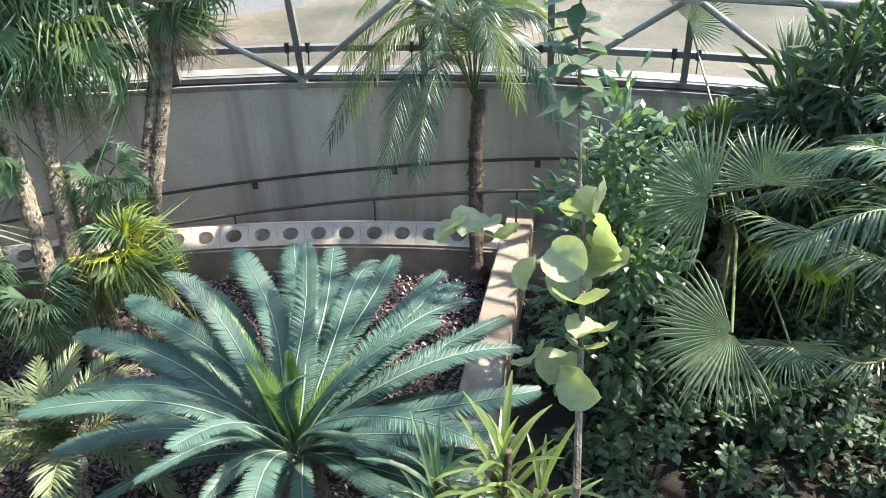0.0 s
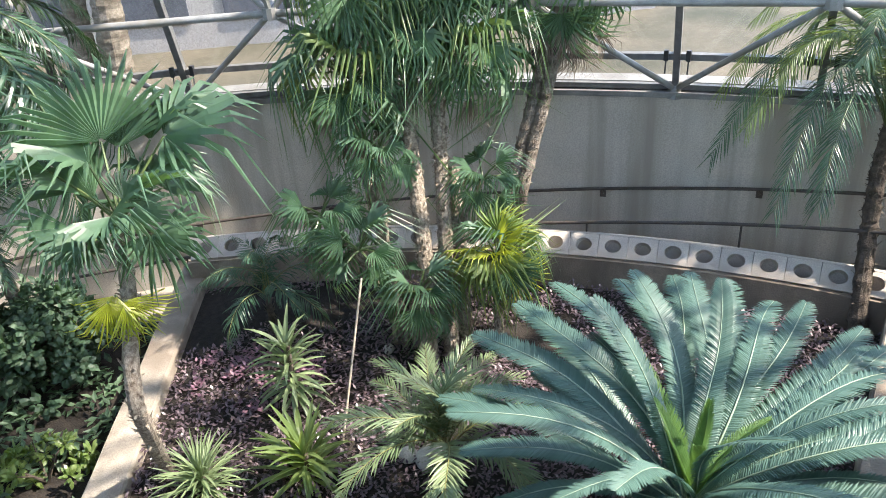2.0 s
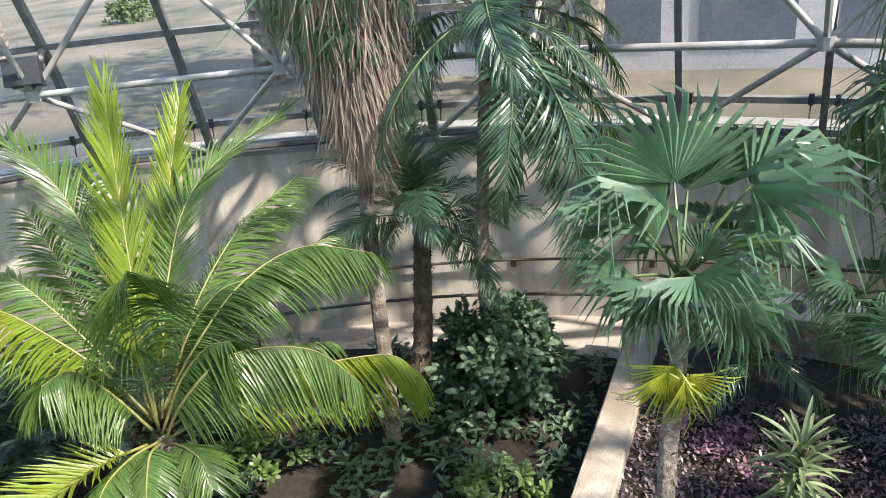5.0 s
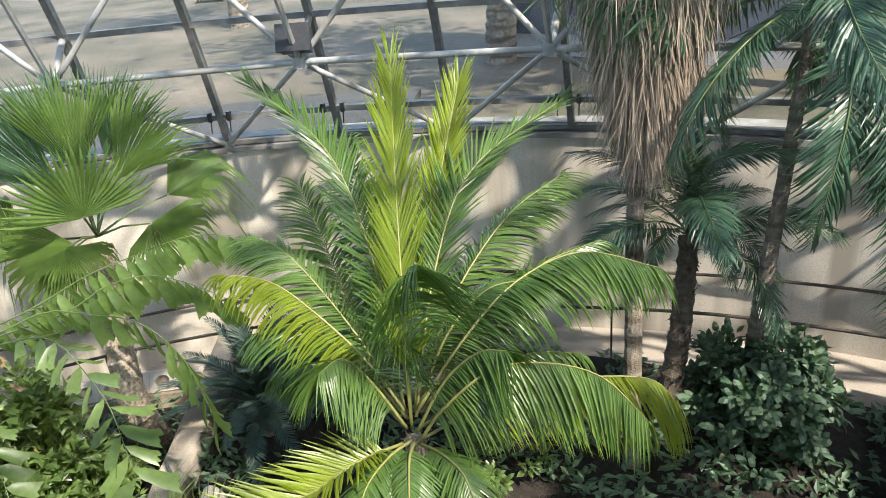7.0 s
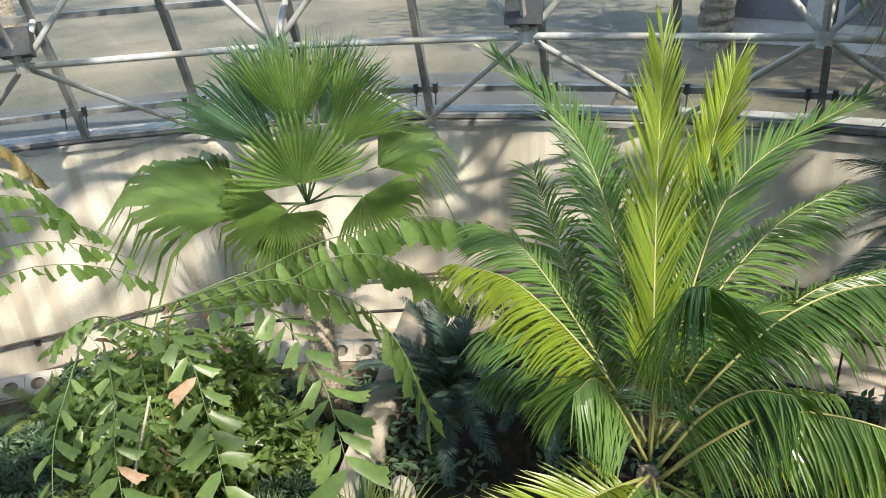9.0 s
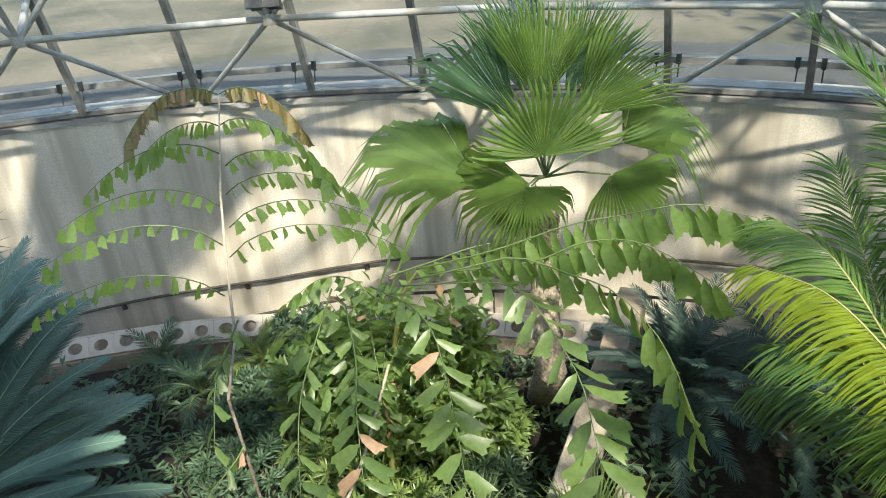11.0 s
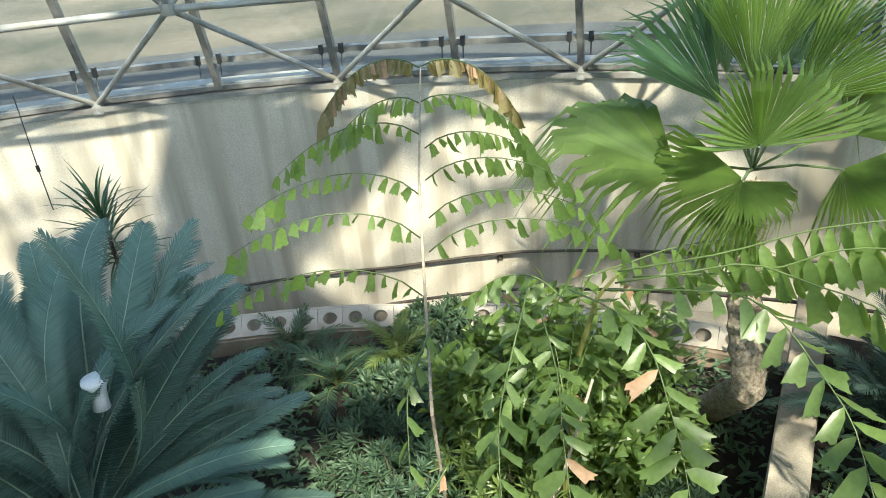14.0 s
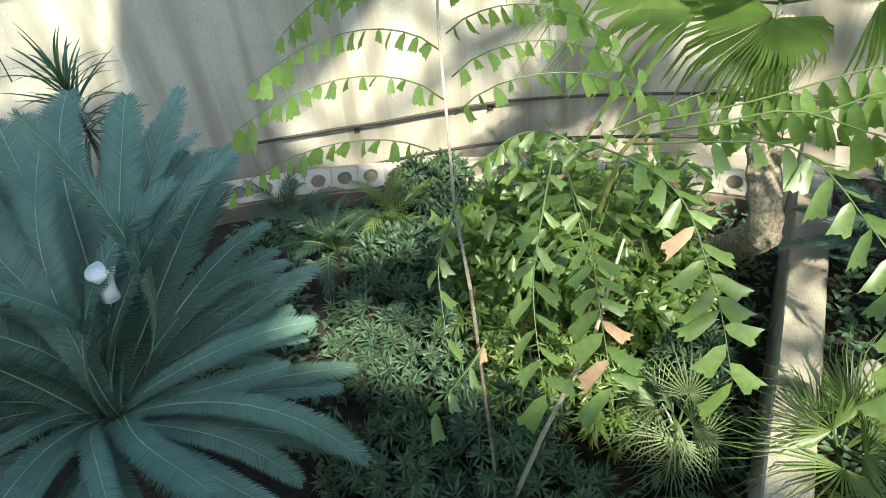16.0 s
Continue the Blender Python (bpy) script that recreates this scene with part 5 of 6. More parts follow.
skirt = thing("skirted_fan_palm", (-8.4, 3.1, 0.12), "tall fan palm with thatch of dead hanging leaves", "palm")
trunk(skirt, [(-8.35, 3.08, 0.12), (-8.62, 3.28, 1.18), (-9.02, 3.58, 2.63), (-9.0, 3.63, 4.2)], 0.085, 0.075, BARK, 0.04, 40)
r = random.Random(5)
vs, fs = [], []
for i in range(6500):
    a, h = r.uniform(0, 2 * math.pi), r.random()
    rad = 0.10 + 0.62 * (1 - h) ** 0.8 * r.random() ** 0.6
    p = Vector((-8.98, 3.62, 3.35 + 1.7 * (1 - h))) + Vector((math.cos(a), math.sin(a), 0)) * rad
    l = r.uniform(0.4, 0.9)
    s = Vector((-math.sin(a + r.uniform(-1, 1)), math.cos(a), 0)) * r.uniform(0.003, 0.008)
    d = Vector((math.cos(a) * r.uniform(-0.15, 0.35), math.sin(a) * r.uniform(-0.15, 0.35), -1)).normalized()
    o = len(vs)
    vs += [p - s, p + s, p + d * l * 0.5 + s, p + d * l * 0.5 - s, p + d * l + Vector((r.gauss(0, 0.06), r.gauss(0, 0.06), 0))]
    fs += [(o, o + 1, o + 2, o + 3), (o + 3, o + 2, o + 4)]
tagged(put("thatch", mesh_of("thatch", vs, fs, DEAD), skirt, None, "brown thatch of dead leaves"), kind="stuff")
crown_of_fans(skirt, (-8.98, 3.62, 4.7), 14, 0.5, 0.6, (FANS[0], FANS[1]), 14, -50, 70)
for i, z in enumerate((3.75, 4.1, 4.5)):
    crown_of_fans(skirt, (-8.98, 3.62, z), 9, 0.32, 0.6, FANS_D, 15 + 20 * i, -88, -50, 0.1, 2.0)

rh = Vector(ROYAL_HEART[0])
royal = thing("feather_palm", ROYAL_FOOT[0], "tall feather palm with smooth grey trunk and hanging fronds", "palm")
trunk(royal, [ROYAL_FOOT[0], ROYAL_FOOT[1], (rh.x, rh.y, rh.z - 0.1)], 0.085, 0.05, BARK, 0.02, 10)
ROYF = [pinnate(64, 0.28, 0.016, b, 55, 20, 50, 0.14, s, (FEATHER, GREEN_STALK), 0.008, 0.5, 0.15) for s, b in ((31, 0.14), (32, 0.2))]
fronds(royal, rh, ROYAL_TIPS, ROYF, 7, 25)
fronds(royal, rh, spray(rh, 10, 1.7, -65, 40, 81), ROYF, 33, 25)

# coconut palm
ch = Vector(COCO_HEART[0])
coco = thing("coconut_palm", (ch.x + 0.05, ch.y, 0.12), "young coconut palm with broad yellow-green arching fronds", "palm")
trunk(coco, [(ch.x + 0.05, ch.y, 0.12), (ch.x, ch.y, 0.9), ch - Vector((0, 0, 0.12))], 0.15, 0.08, FIBRE, 0.05, 260)
feather(coco, ((-8.15, 0.88, 1.68), (-8.49, 1.04, 2.39), (-8.96, 1.26, 3.21), (-9.43, 1.50, 4.05)), 80, 0.60, 0.030, COCONUT, 401, 30, 14, 24, 0.05, label="upright yellow-green frond")
feather(coco, ((-8.27, 0.96, 1.67), (-8.79, 1.35, 2.58), (-9.19, 1.77, 3.26), (-9.47, 2.09, 3.79)), 80, 0.52, 0.028, COCONUT, 402, 32, 16, 24, 0.08, label="upright yellow-green frond")
feather(coco, ((-8.17, 0.85, 1.74), (-8.75, 0.96, 2.61), (-9.46, 0.92, 3.42), (-10.10, 0.50, 3.98)), 84, 0.44, 0.024, COCONUT_DARK, 403, 50, 22, 24, 0.14)
feather(coco, ((-8.14, 0.92, 1.73), (-8.57, 1.34, 2.59), (-8.95, 1.91, 3.22), (-9.13, 2.93, 3.60)), 84, 0.48, 0.024, COCONUT_DARK, 404, 50, 22, 22, 0.14)
feather(coco, ((-8.11, 0.83, 1.84), (-8.35, 0.66, 2.21), (-8.60, 0.41, 2.56), (-8.88, 0.18, 2.76), (-9.12, -0.14, 2.82)), 72, 0.48, 0.024, COCONUT, 405, 58, 30, -25, 0.90)
feather(coco, ((-8.08, 0.92, 1.83), (-8.15, 1.33, 2.22), (-8.18, 1.83, 2.57), (-8.09, 2.36, 2.71), (-7.77, 2.82, 2.58)), 90, 0.66, 0.026, COCONUT_DARK, 406, 60, 34, -28, 0.90)
feather(coco, ((-7.95, 0.85, 1.65), (-7.79, 1.01, 2.00), (-7.62, 1.32, 2.31), (-7.43, 1.63, 2.36), (-7.20, 1.90, 2.29), (-6.93, 2.06, 2.06)), 90, 0.66, 0.028, COCONUT_DARK, 407, 62, 40, -35, 1.00)
feather(coco, ((-8.02, 0.93, 1.62), (-8.40, 1.95, 1.45), (-8.07, 2.92, 1.38), (-7.96, 3.26, 1.05)), 90, 0.80, 0.028, COCONUT, 408, 64, 40, -25, 0.80)
feather(coco, ((-8.12, 0.87, 1.66), (-8.14, 0.89, 2.17), (-8.10, 0.92, 2.68), (-7.93, 0.91, 3.03), (-7.72, 0.91, 3.18)), 84, 0.66, 0.028, COCONUT_DARK, 409, 58, 30, -25, 0.90)
feather(coco, ((-7.95, 0.73, 1.70), (-7.78, 0.36, 1.83), (-7.59, -0.11, 1.87), (-7.41, -0.73, 2.06)), 72, 0.46, 0.028, COCONUT, 410, 62, 34, 34, 0.12)
feather(coco, ((-8.31, 0.91, 1.60), (-8.90, 0.82, 2.03), (-9.49, 0.80, 2.50), (-10.01, 0.75, 3.03)), 72, 0.50, 0.024, COCONUT_DARK, 411, 56, 28, 5, 0.50)
feather(coco, ((-8.38, 1.01, 1.57), (-8.83, 1.51, 2.07), (-9.28, 2.29, 2.49), (-9.40, 2.86, 2.60)), 72, 0.50, 0.024, COCONUT_DARK, 412, 56, 28, 5, 0.50)
feather(coco, ((-8.06, 0.81, 1.73), (-8.09, 0.63, 2.15), (-8.03, 0.43, 2.48), (-7.84, 0.22, 2.56)), 76, 0.58, 0.026, COCONUT_DARK, 413, 60, 34, -25, 0.95)
feather(coco, ((-8.02, 0.87, 1.69), (-7.93, 1.09, 2.11), (-7.77, 1.29, 2.37), (-7.56, 1.40, 2.47)), 76, 0.58, 0.026, COCONUT_DARK, 414, 60, 34, -25, 0.95)
feather(coco, ((-8.21, 0.86, 1.60), (-8.64, 0.74, 1.69), (-9.12, 0.46, 1.79), (-9.39, 0.14, 1.67)), 70, 0.50, 0.024, COCONUT_DARK, 415, 60, 34, -15, 0.80)
feather(coco, ((-8.18, 0.96, 1.59), (-8.37, 1.50, 1.62), (-8.55, 2.11, 1.63), (-8.61, 2.70, 1.40)), 70, 0.50, 0.024, COCONUT_DARK, 416, 60, 34, -15, 0.80)
feather(coco, ((-8.05, 0.83, 1.61), (-7.80, 0.58, 1.76), (-7.55, 0.34, 1.82), (-7.34, 0.18, 1.76)), 70, 0.42, 0.026, COCONUT_DARK, 421, 60, 36, -10, 0.60)
feather(coco, ((-8.02, 0.88, 1.58), (-7.68, 0.91, 1.73), (-7.36, 0.93, 1.79), (-7.10, 0.90, 1.72)), 70, 0.42, 0.026, COCONUT_DARK, 422, 60, 36, -10, 0.60)
feather(coco, ((-8.00, 0.83, 1.62), (-7.67, 0.68, 1.80), (-7.36, 0.55, 1.80), (-7.12, 0.45, 1.72)), 70, 0.42, 0.026, COCONUT_DARK, 423, 60, 36, -10, 0.60)
feather(coco, ((-8.40, 0.97, 1.57), (-9.04, 1.14, 2.27), (-9.67, 1.19, 2.85), (-10.11, 1.25, 3.30)), 76, 0.52, 0.025, COCONUT_DARK, 431, 58, 30, -5, 0.55)
feather(coco, ((-8.38, 1.01, 1.57), (-8.77, 1.54, 2.19), (-9.04, 2.24, 2.69), (-9.10, 2.85, 2.93)), 76, 0.52, 0.025, COCONUT_DARK, 432, 58, 30, -5, 0.55)
feather(coco, ((-8.33, 0.92, 1.64), (-8.80, 0.71, 2.22), (-9.27, 0.42, 2.75), (-9.61, 0.21, 2.85)), 76, 0.52, 0.025, COCONUT_DARK, 433, 58, 30, -5, 0.55)
feather(coco, ((-8.30, 1.02, 1.63), (-8.45, 1.60, 2.05), (-8.56, 2.24, 2.41), (-8.62, 2.89, 2.46)), 76, 0.52, 0.025, COCONUT_DARK, 434, 58, 30, -5, 0.55)
feather(coco, ((-8.24, 0.88, 1.67), (-8.53, 0.64, 2.10), (-8.77, 0.32, 2.40), (-8.95, 0.02, 2.34)), 76, 0.52, 0.025, COCONUT_DARK, 435, 58, 30, -5, 0.55)
feather(coco, ((-8.27, 0.98, 1.67), (-8.37, 1.32, 2.18), (-8.31, 1.65, 2.50), (-8.15, 1.95, 2.58)), 76, 0.52, 0.025, COCONUT_DARK, 436, 58, 30, -5, 0.55)

# broad fan palm by the west planter wall
sh = Vector(SABAL_HEART[0])
sabal = thing("fan_palm", SABAL_TRUNK[0], "fan palm with broad pleated leaves and short brown trunk", "palm")
trunk(sabal, [SABAL_TRUNK[0], SABAL_TRUNK[1], SABAL_TRUNK[2], sh - Vector((0, 0, 0.1))], 0.15, 0.13, FIBRE, 0.08, 420)
SABF = [fan_blade(34, 140, 0.62, 0.98, 0.10, 0.9, s, SABAL, 0.10, 0.15, 2.2) for s in (51, 52, 53)]
SABU = [fan_blade(28, sp, 0.6, 0.96, 0.10, 0.35, s, mm, 0.14, fo, 1.9) for s, sp, mm, fo in ((54, 78, SABAL, 0.35), (55, 160, SABAL, 0.6), (56, 70, FAN, 0.6), (57, 74, SABAL, 0.5), (58, 56, FAN, 0.6), (59, 56, FAN, 0.6))]
for i, (c, t) in enumerate(zip(SABAL_CENTRES[:11], SABAL_TIPS)):
    if i > 5:
        fan_leaf(sabal, sh, c, t, SABF[i % 3], 0.5 if i in (7, 8) else 0.12)
    else:
        fan_leaf(sabal, sh, c, t, SABU[i], (0.9, 0.9, 0.6, 0.6, 0.9, 0.9)[i])

# fishtail palms
fish = thing("fishtail_palm", FISH_STEM[0], "fishtail palm frond with rows of hanging wedge leaflets", "palm")
bag = Bag()
bag.tube(FISH_STEM[:3], [0.012, 0.011, 0.010], 7)
put("stem", bag.mesh("stem", BARK), fish, None, "grey lower stem")
bag = Bag()
bag.tube(FISH_STEM[2:], [0.011, 0.010, 0.009, 0.005], 7)
put("stem", bag.mesh("stem", STICK), fish, None, "pale upper stem")
fishtail_spray(fish, ((-9.80, -3.54, 2.26), (-9.61, -3.64, 2.06), (-9.48, -3.70, 1.91), (-9.14, -3.67, 1.67)), 9, 0.19, 632, 0.0, 0.6, (0.3, 0.7))
fishtail_spray(fish, ((-9.07, -3.43, 1.72), (-8.99, -3.51, 1.63), (-8.88, -3.65, 1.52), (-8.76, -3.75, 1.47)), 7, 0.18, 633, 0.1, 0.6, (0.3, 0.7))
for i, (p, q) in enumerate(zip(FISH_ROOTS, FISH_TIPS)):
    fishtail_branch(fish, p, q, 64 if i < 2 else 15, 0.2 if i < 2 else 0.16, 0.125 if i < 2 else 0.14, 600 + i, 0.2 if i < 2 else 0.0, 1.0, (0.1, 0.5) if i < 2 else (0.0, 0.3), OLIVES if i < 2 else BROAD)
fish2 = thing("fishtail_palm", FISH2_STEM[0], "fishtail palm with broad glossy hanging leaflets", "palm")
bag = Bag()
bag.tube(FISH2_STEM, [0.03, 0.025, 0.018, 0.010], 7)
put("stem", bag.mesh("stem", RACHIS), fish2)
fishtail_spray(fish2, ((-10.60, -2.26, 2.13), (-10.41, -1.61, 2.36), (-10.26, -1.09, 2.60), (-10.14, -0.67, 2.72), (-10.07, -0.20, 2.80), (-9.95, 0.23, 2.71)), 25, 0.34, 640, 0.00, 1.00, (0, 0.25))
fishtail_spray(fish2, ((-10.55, -2.16, 2.11), (-10.24, -1.37, 2.32), (-10.15, -1.00, 2.50), (-10.05, -0.68, 2.56), (-9.93, -0.40, 2.48), (-9.76, -0.10, 2.31)), 21, 0.34, 641, 0.00, 1.00, (0, 0.25))
fishtail_spray(fish2, ((-10.52, -2.29, 2.08), (-10.33, -1.82, 2.27), (-10.21, -1.46, 2.39), (-10.00, -1.13, 2.35), (-9.78, -0.83, 2.31), (-9.50, -0.61, 2.16), (-9.24, -0.50, 1.98), (-8.94, -0.44, 1.73)), 26, 0.34, 642, 0.00, 0.90, (0.1, 0.4))
fishtail_spray(fish2, ((-10.40, -2.38, 2.10), (-10.18, -1.91, 2.22), (-10.02, -1.56, 2.27), (-9.79, -1.38, 2.23), (-9.51, -1.25, 2.10), (-9.22, -1.14, 1.96), (-9.00, -1.10, 1.77), (-8.77, -1.07, 1.55)), 24, 0.34, 643, 0.04, 0.35, (0.5, 0.9))
fishtail_spray(fish2, ((-10.39, -2.63, 2.12), (-10.16, -2.31, 2.06), (-9.89, -2.13, 1.95), (-9.56, -2.05, 1.73), (-9.34, -2.00, 1.54), (-9.06, -1.96, 1.22)), 18, 0.32, 644, 0.06, 0.25, (0.5, 0.9))
fishtail_spray(fish2, ((-10.31, -2.84, 2.02), (-9.85, -2.74, 1.79), (-9.55, -2.73, 1.65), (-9.33, -2.71, 1.45), (-9.08, -2.68, 1.20)), 16, 0.28, 645, 0.15, 0.30, (0.5, 0.9))
fishtail_spray(fish2, ((-10.61, -2.50, 2.08), (-10.86, -2.14, 2.05), (-11.04, -1.76, 2.07), (-11.09, -1.35, 2.08), (-10.97, -0.93, 1.98)), 18, 0.27, 646, 0.00, 0.80, (0.1, 0.4))
fishtail_spray(fish2, ((-10.28, -2.92, 2.19), (-9.91, -3.03, 1.96), (-9.55, -3.12, 1.74), (-9.26, -3.13, 1.52), (-8.97, -3.10, 1.31)), 14, 0.25, 647, 0.10, 0.30, (0.5, 0.9))
fishtail_spray(fish2, ((-10.60, -2.64, 1.88), (-10.76, -2.86, 2.00), (-10.82, -3.14, 1.97), (-10.71, -3.41, 1.83)), 14, 0.23, 648, 0.03, 0.60, (0.3, 0.7))
bag = Bag()
bag.tube(((-9.11, -3.46, -0.6), (-9.30, -3.10, 0.41), (-9.55, -2.73, 1.12), (-9.9, -2.5, 1.7)), [0.022, 0.018, 0.014, 0.01], 7)
put("stalk", bag.mesh("stalk", STICK), fish2, None, "bare brown leaf stalk")
fish3 = thing("fishtail_palm", FISH3_FOOT[0], "low fishtail palm with many sunlit wedge leaflets", "palm")
for i, q in enumerate([Vector(q) for q in FISH3_TIPS] + [Vector(q) + Vector((0.1, 0.28 - 0.12 * (k % 5), -0.3 - 0.1 * (k % 3))) for k, q in enumerate(FISH3_TIPS) if k % 3 == 0]):
    root = Vector(FISH3_FOOT[0]) + Vector((0, 0, 0.9 + 0.05 * (i % 5)))
    fishtail_branch(fish3, root, q, 20, 0.18, 0.18, 680 + i, 0.04, 0.6, (0.3, 0.8))
bag = Bag()
bag.tube([FISH3_FOOT[0], Vector(FISH3_FOOT[0]) + Vector((0, 0, 1.1))], [0.04, 0.025], 7)
put("stem", bag.mesh("stem", RACHIS), fish3)

# large shaded cycad with a white cup on a frond
h2 = Vector(CYCAD2_HEART[0])
cyc2 = thing("cycad", (h2.x, h2.y, -0.6), "very large deep blue-green cycad in the shade", "cycad")
trunk(cyc2, [(h2.x, h2.y, -0.6), h2 - Vector((0, 0, 0.05))], 0.24, 0.2, DARK_BARK, 0.08, 160)
CY2 = [pinnate(104, 0.092, 0.0145, b, 70, 12, 14, 0.05, s, (CYCAD_DARK, CYCAD_RIB), 0.0046, -1, 0.0, 0.18, 0.28, 0.95, 0.16) for s, b in ((71, 0.08), (72, 0.13), (73, 0.18))]
fronds(cyc2, h2, CYCAD2_TIPS, CY2, 11, 12)
open_side = Vector((0.78, 0.62, 0))


def clear_of_cup(tips):
    """Leaves out tips that would rise between the cup and the walkway."""
    return [q for q in tips if not (q.z > h2.z + 0.45 and (q - h2).to_2d().length > 0.2 and (q - h2).dot(open_side) > 0.35 * (q - h2).to_2d().length)]


fronds(cyc2, h2, clear_of_cup(spray(h2, 20, 1.95, 0, 75, 77)), CY2, 13, 12)
fronds(cyc2, h2, clear_of_cup(spray(h2, 10, 2.3, 40, 82, 82)), CY2, 14, 12)
fronds(cyc2, h2, clear_of_cup(spray(h2, 12, 1.6, -15, 28, 84)), CY2, 15, 12)
fronds(cyc2, h2, spray(h2, 26, 1.75, -14, 22, 85), CY2, 16, 12)
fronds(cyc2, h2, [q for q in spray(h2, 34, 2.15, 12, 62, 86) if (q - h2).dot(open_side) < 0.2], CY2, 17, 12)
fronds(cyc2, h2, CYCAD2_YOUNG, CYC_Y, 12, 8, "frond", "young green frond")
tp = Vector(TAG[0])
cup = thing("cup", tp, "small white plastic cup hung on a cycad frond", "cup")
bag = Bag()
bag.tube([tp + Vector((0.03, 0, -0.16)), tp + Vector((0.02, 0, -0.09)), tp + Vector((0, 0, -0.04)), tp, tp + Vector((0, 0, 0.05)), tp + Vector((0, 0, 0.07))], [0.06, 0.055, 0.05, 0.06, 0.095, 0.09], 16)
put("cup_body", bag.mesh("cup_body", WHITE, smooth=True), cup)
bag = Bag()
bag.tube([tp + Vector((0.05, 0.06, 0.04)), tp + Vector((0.08, 0.05, -0.02)), tp + Vector((0.03, 0.08, 0.13)), tp + Vector((-0.04, 0.02, 0.22))], 0.002, 4)
put("wire", bag.mesh("wire", STEEL), cup)

# ---- understorey ----
B = BED_PLANTS
strap_plant("strap_plant", B[0], 80, 0.42, 0.10, "upright grey-green strap-leaved plant in mulch", NEEDLE, 1, 0, 75, 0.75)
strap_plant("strap_plant", B[1], 60, 0.5, 0.10, "bright green strap-leaved plant beside the planter wall", FAN_LIGHT, 2, 10, 80, 0.35)
low = thing("feather_palm", B[2], "low grey-green feather palm leaning over mulch", "palm")
LOWF = [pinnate(40, 0.24, 0.02, 0.2, 55, 25, 25, 0.12, s, (NEEDLE, RACHIS), 0.008, 0.5, 0.15) for s in (81, 82)]
fronds(low, Vector(B[2]) + Vector((0, 0, 0.5)), spray(Vector(B[2]) + Vector((0, 0, 0.5)), 22, 0.95, -20, 70, 4), LOWF, 4)
trunk(low, [B[2], Vector(B[2]) + Vector((0, 0, 0.5))], 0.05, 0.04, FIBRE, 0.05, 60)
strap_plant("strap_plant", B[3], 120, 0.45, 0.05, "pale yellow-green grassy plant", NEEDLE, 3, 20, 85, 0.2)
small = thing("feather_palm", B[4], "small dark feather palm over purple ground cover", "palm")
trunk(small, [B[4], Vector(B[4]) + Vector((0, 0, 0.55))], 0.04, 0.03, DARK_BARK, 0.05, 50)
fronds(small, Vector(B[4]) + Vector((0, 0, 0.55)), spray(Vector(B[4]) + Vector((0, 0, 0.55)), 11, 0.85, -35, 60, 6), [pinnate(32, 0.3, 0.02, 0.25, 55, 10, 60, 0.1, 83, (FEATHER, RACHIS), 0.008)], 6)
stake = thing("stake", BED_STAKE[0], "thin pale wooden stake pushed into the mulch", "stake")
bag = Bag()
bag.tube([BED_STAKE[0], BED_STAKE_TOP[0]], 0.011, 6)
put("rod", bag.mesh("rod", STICK), stake)

shrub("shrub", (-8.05, 4.35, 0.12), (0.72, 0.72, 1.15), 2600, 0.12, "dense dark green broad-leaved shrub beside planter wall", SHRUB, 1, 0.62, 9)
for i, (p, n, s) in enumerate(zip(LOW_SHRUBS[1:], (500, 350, 700), (0.45, 0.35, 0.7))):
    shrub("shrub", p, (s, s, s * 0.9), n, 0.09, "small light green shrub on dark soil", SHRUB_LIGHT, 10 + i, 0.5, 5)

W = WEST_16
# same shrub in two leaf colours: the lighter one paints sunlight on it
WHORLS = (("narrow-leaved grey-green shrub with leaf brushes", SHRUB), ("narrow-leaved shrub with sunlight put into its light green leaves", SHRUB_LIGHT))
for i, (x, y, wd, hgt, k) in enumerate(((-10.49, -4.06, 0.7, 0.95, 0), (-10.30, -3.12, 0.55, 1.0, 1), (-9.73, -3.36, 0.6, 0.8, 0), (-9.61, -4.32, 0.65, 0.55, 0), (-11.72, -2.66, 0.6, 0.85, 1),
                                       (-11.1, -4.5, 0.6, 0.8, 0), (-10.1, -2.6, 0.5, 0.85, 1), (-9.2, -3.0, 0.55, 0.5, 0), (-9.0, -3.8, 0.6, 0.45, 0), (-11.0, -3.5, 0.6, 0.9, 1), (-10.4, -1.7, 0.45, 0.7, 0), (-11.6, -3.8, 0.6, 0.7, 0))):
    whorl_shrub("shrub", (x, y, -0.6), (wd, wd, hgt), 64, 0.19, WHORLS[k][0], WHORLS[k][1], 210 + i, 0.15)
pal = thing("palmetto", W[3], "low palmetto with narrow radiating leaf segments", "palm")
trunk(pal, [W[3], Vector(W[3]) + Vector((0, 0, 0.3))], 0.05, 0.04, FIBRE, 0.05, 60)
crown_of_fans(pal, Vector(W[3]) + Vector((0, 0, 0.3)), 11, 0.3, 0.5, [fan_blade(22, 240, 0.3, 0.55, 0.05, 0.2, 91, NEEDLE, 0.1)], 31, -5, 75)
pal = thing("palmetto", W[4], "low palmetto with pale radiating leaf segments", "palm")
crown_of_fans(pal, Vector(W[4]) + Vector((0, 0, 0.75)), 12, 0.35, 0.65, [fan_blade(22, 200, 0.3, 0.55, 0.05, 0.2, 92, FAN_LIGHT, 0.1)], 32, 0, 80)
trunk(pal, [W[4], Vector(W[4]) + Vector((0, 0, 0.75))], 0.05, 0.04, FIBRE, 0.05, 60)
strap_plant("bromeliad", W[5], 26, 0.4, 0.06, "yellow-green bromeliad rosette among shrubs", FAN_YELLOW, 33, 20, 80, 0.3)
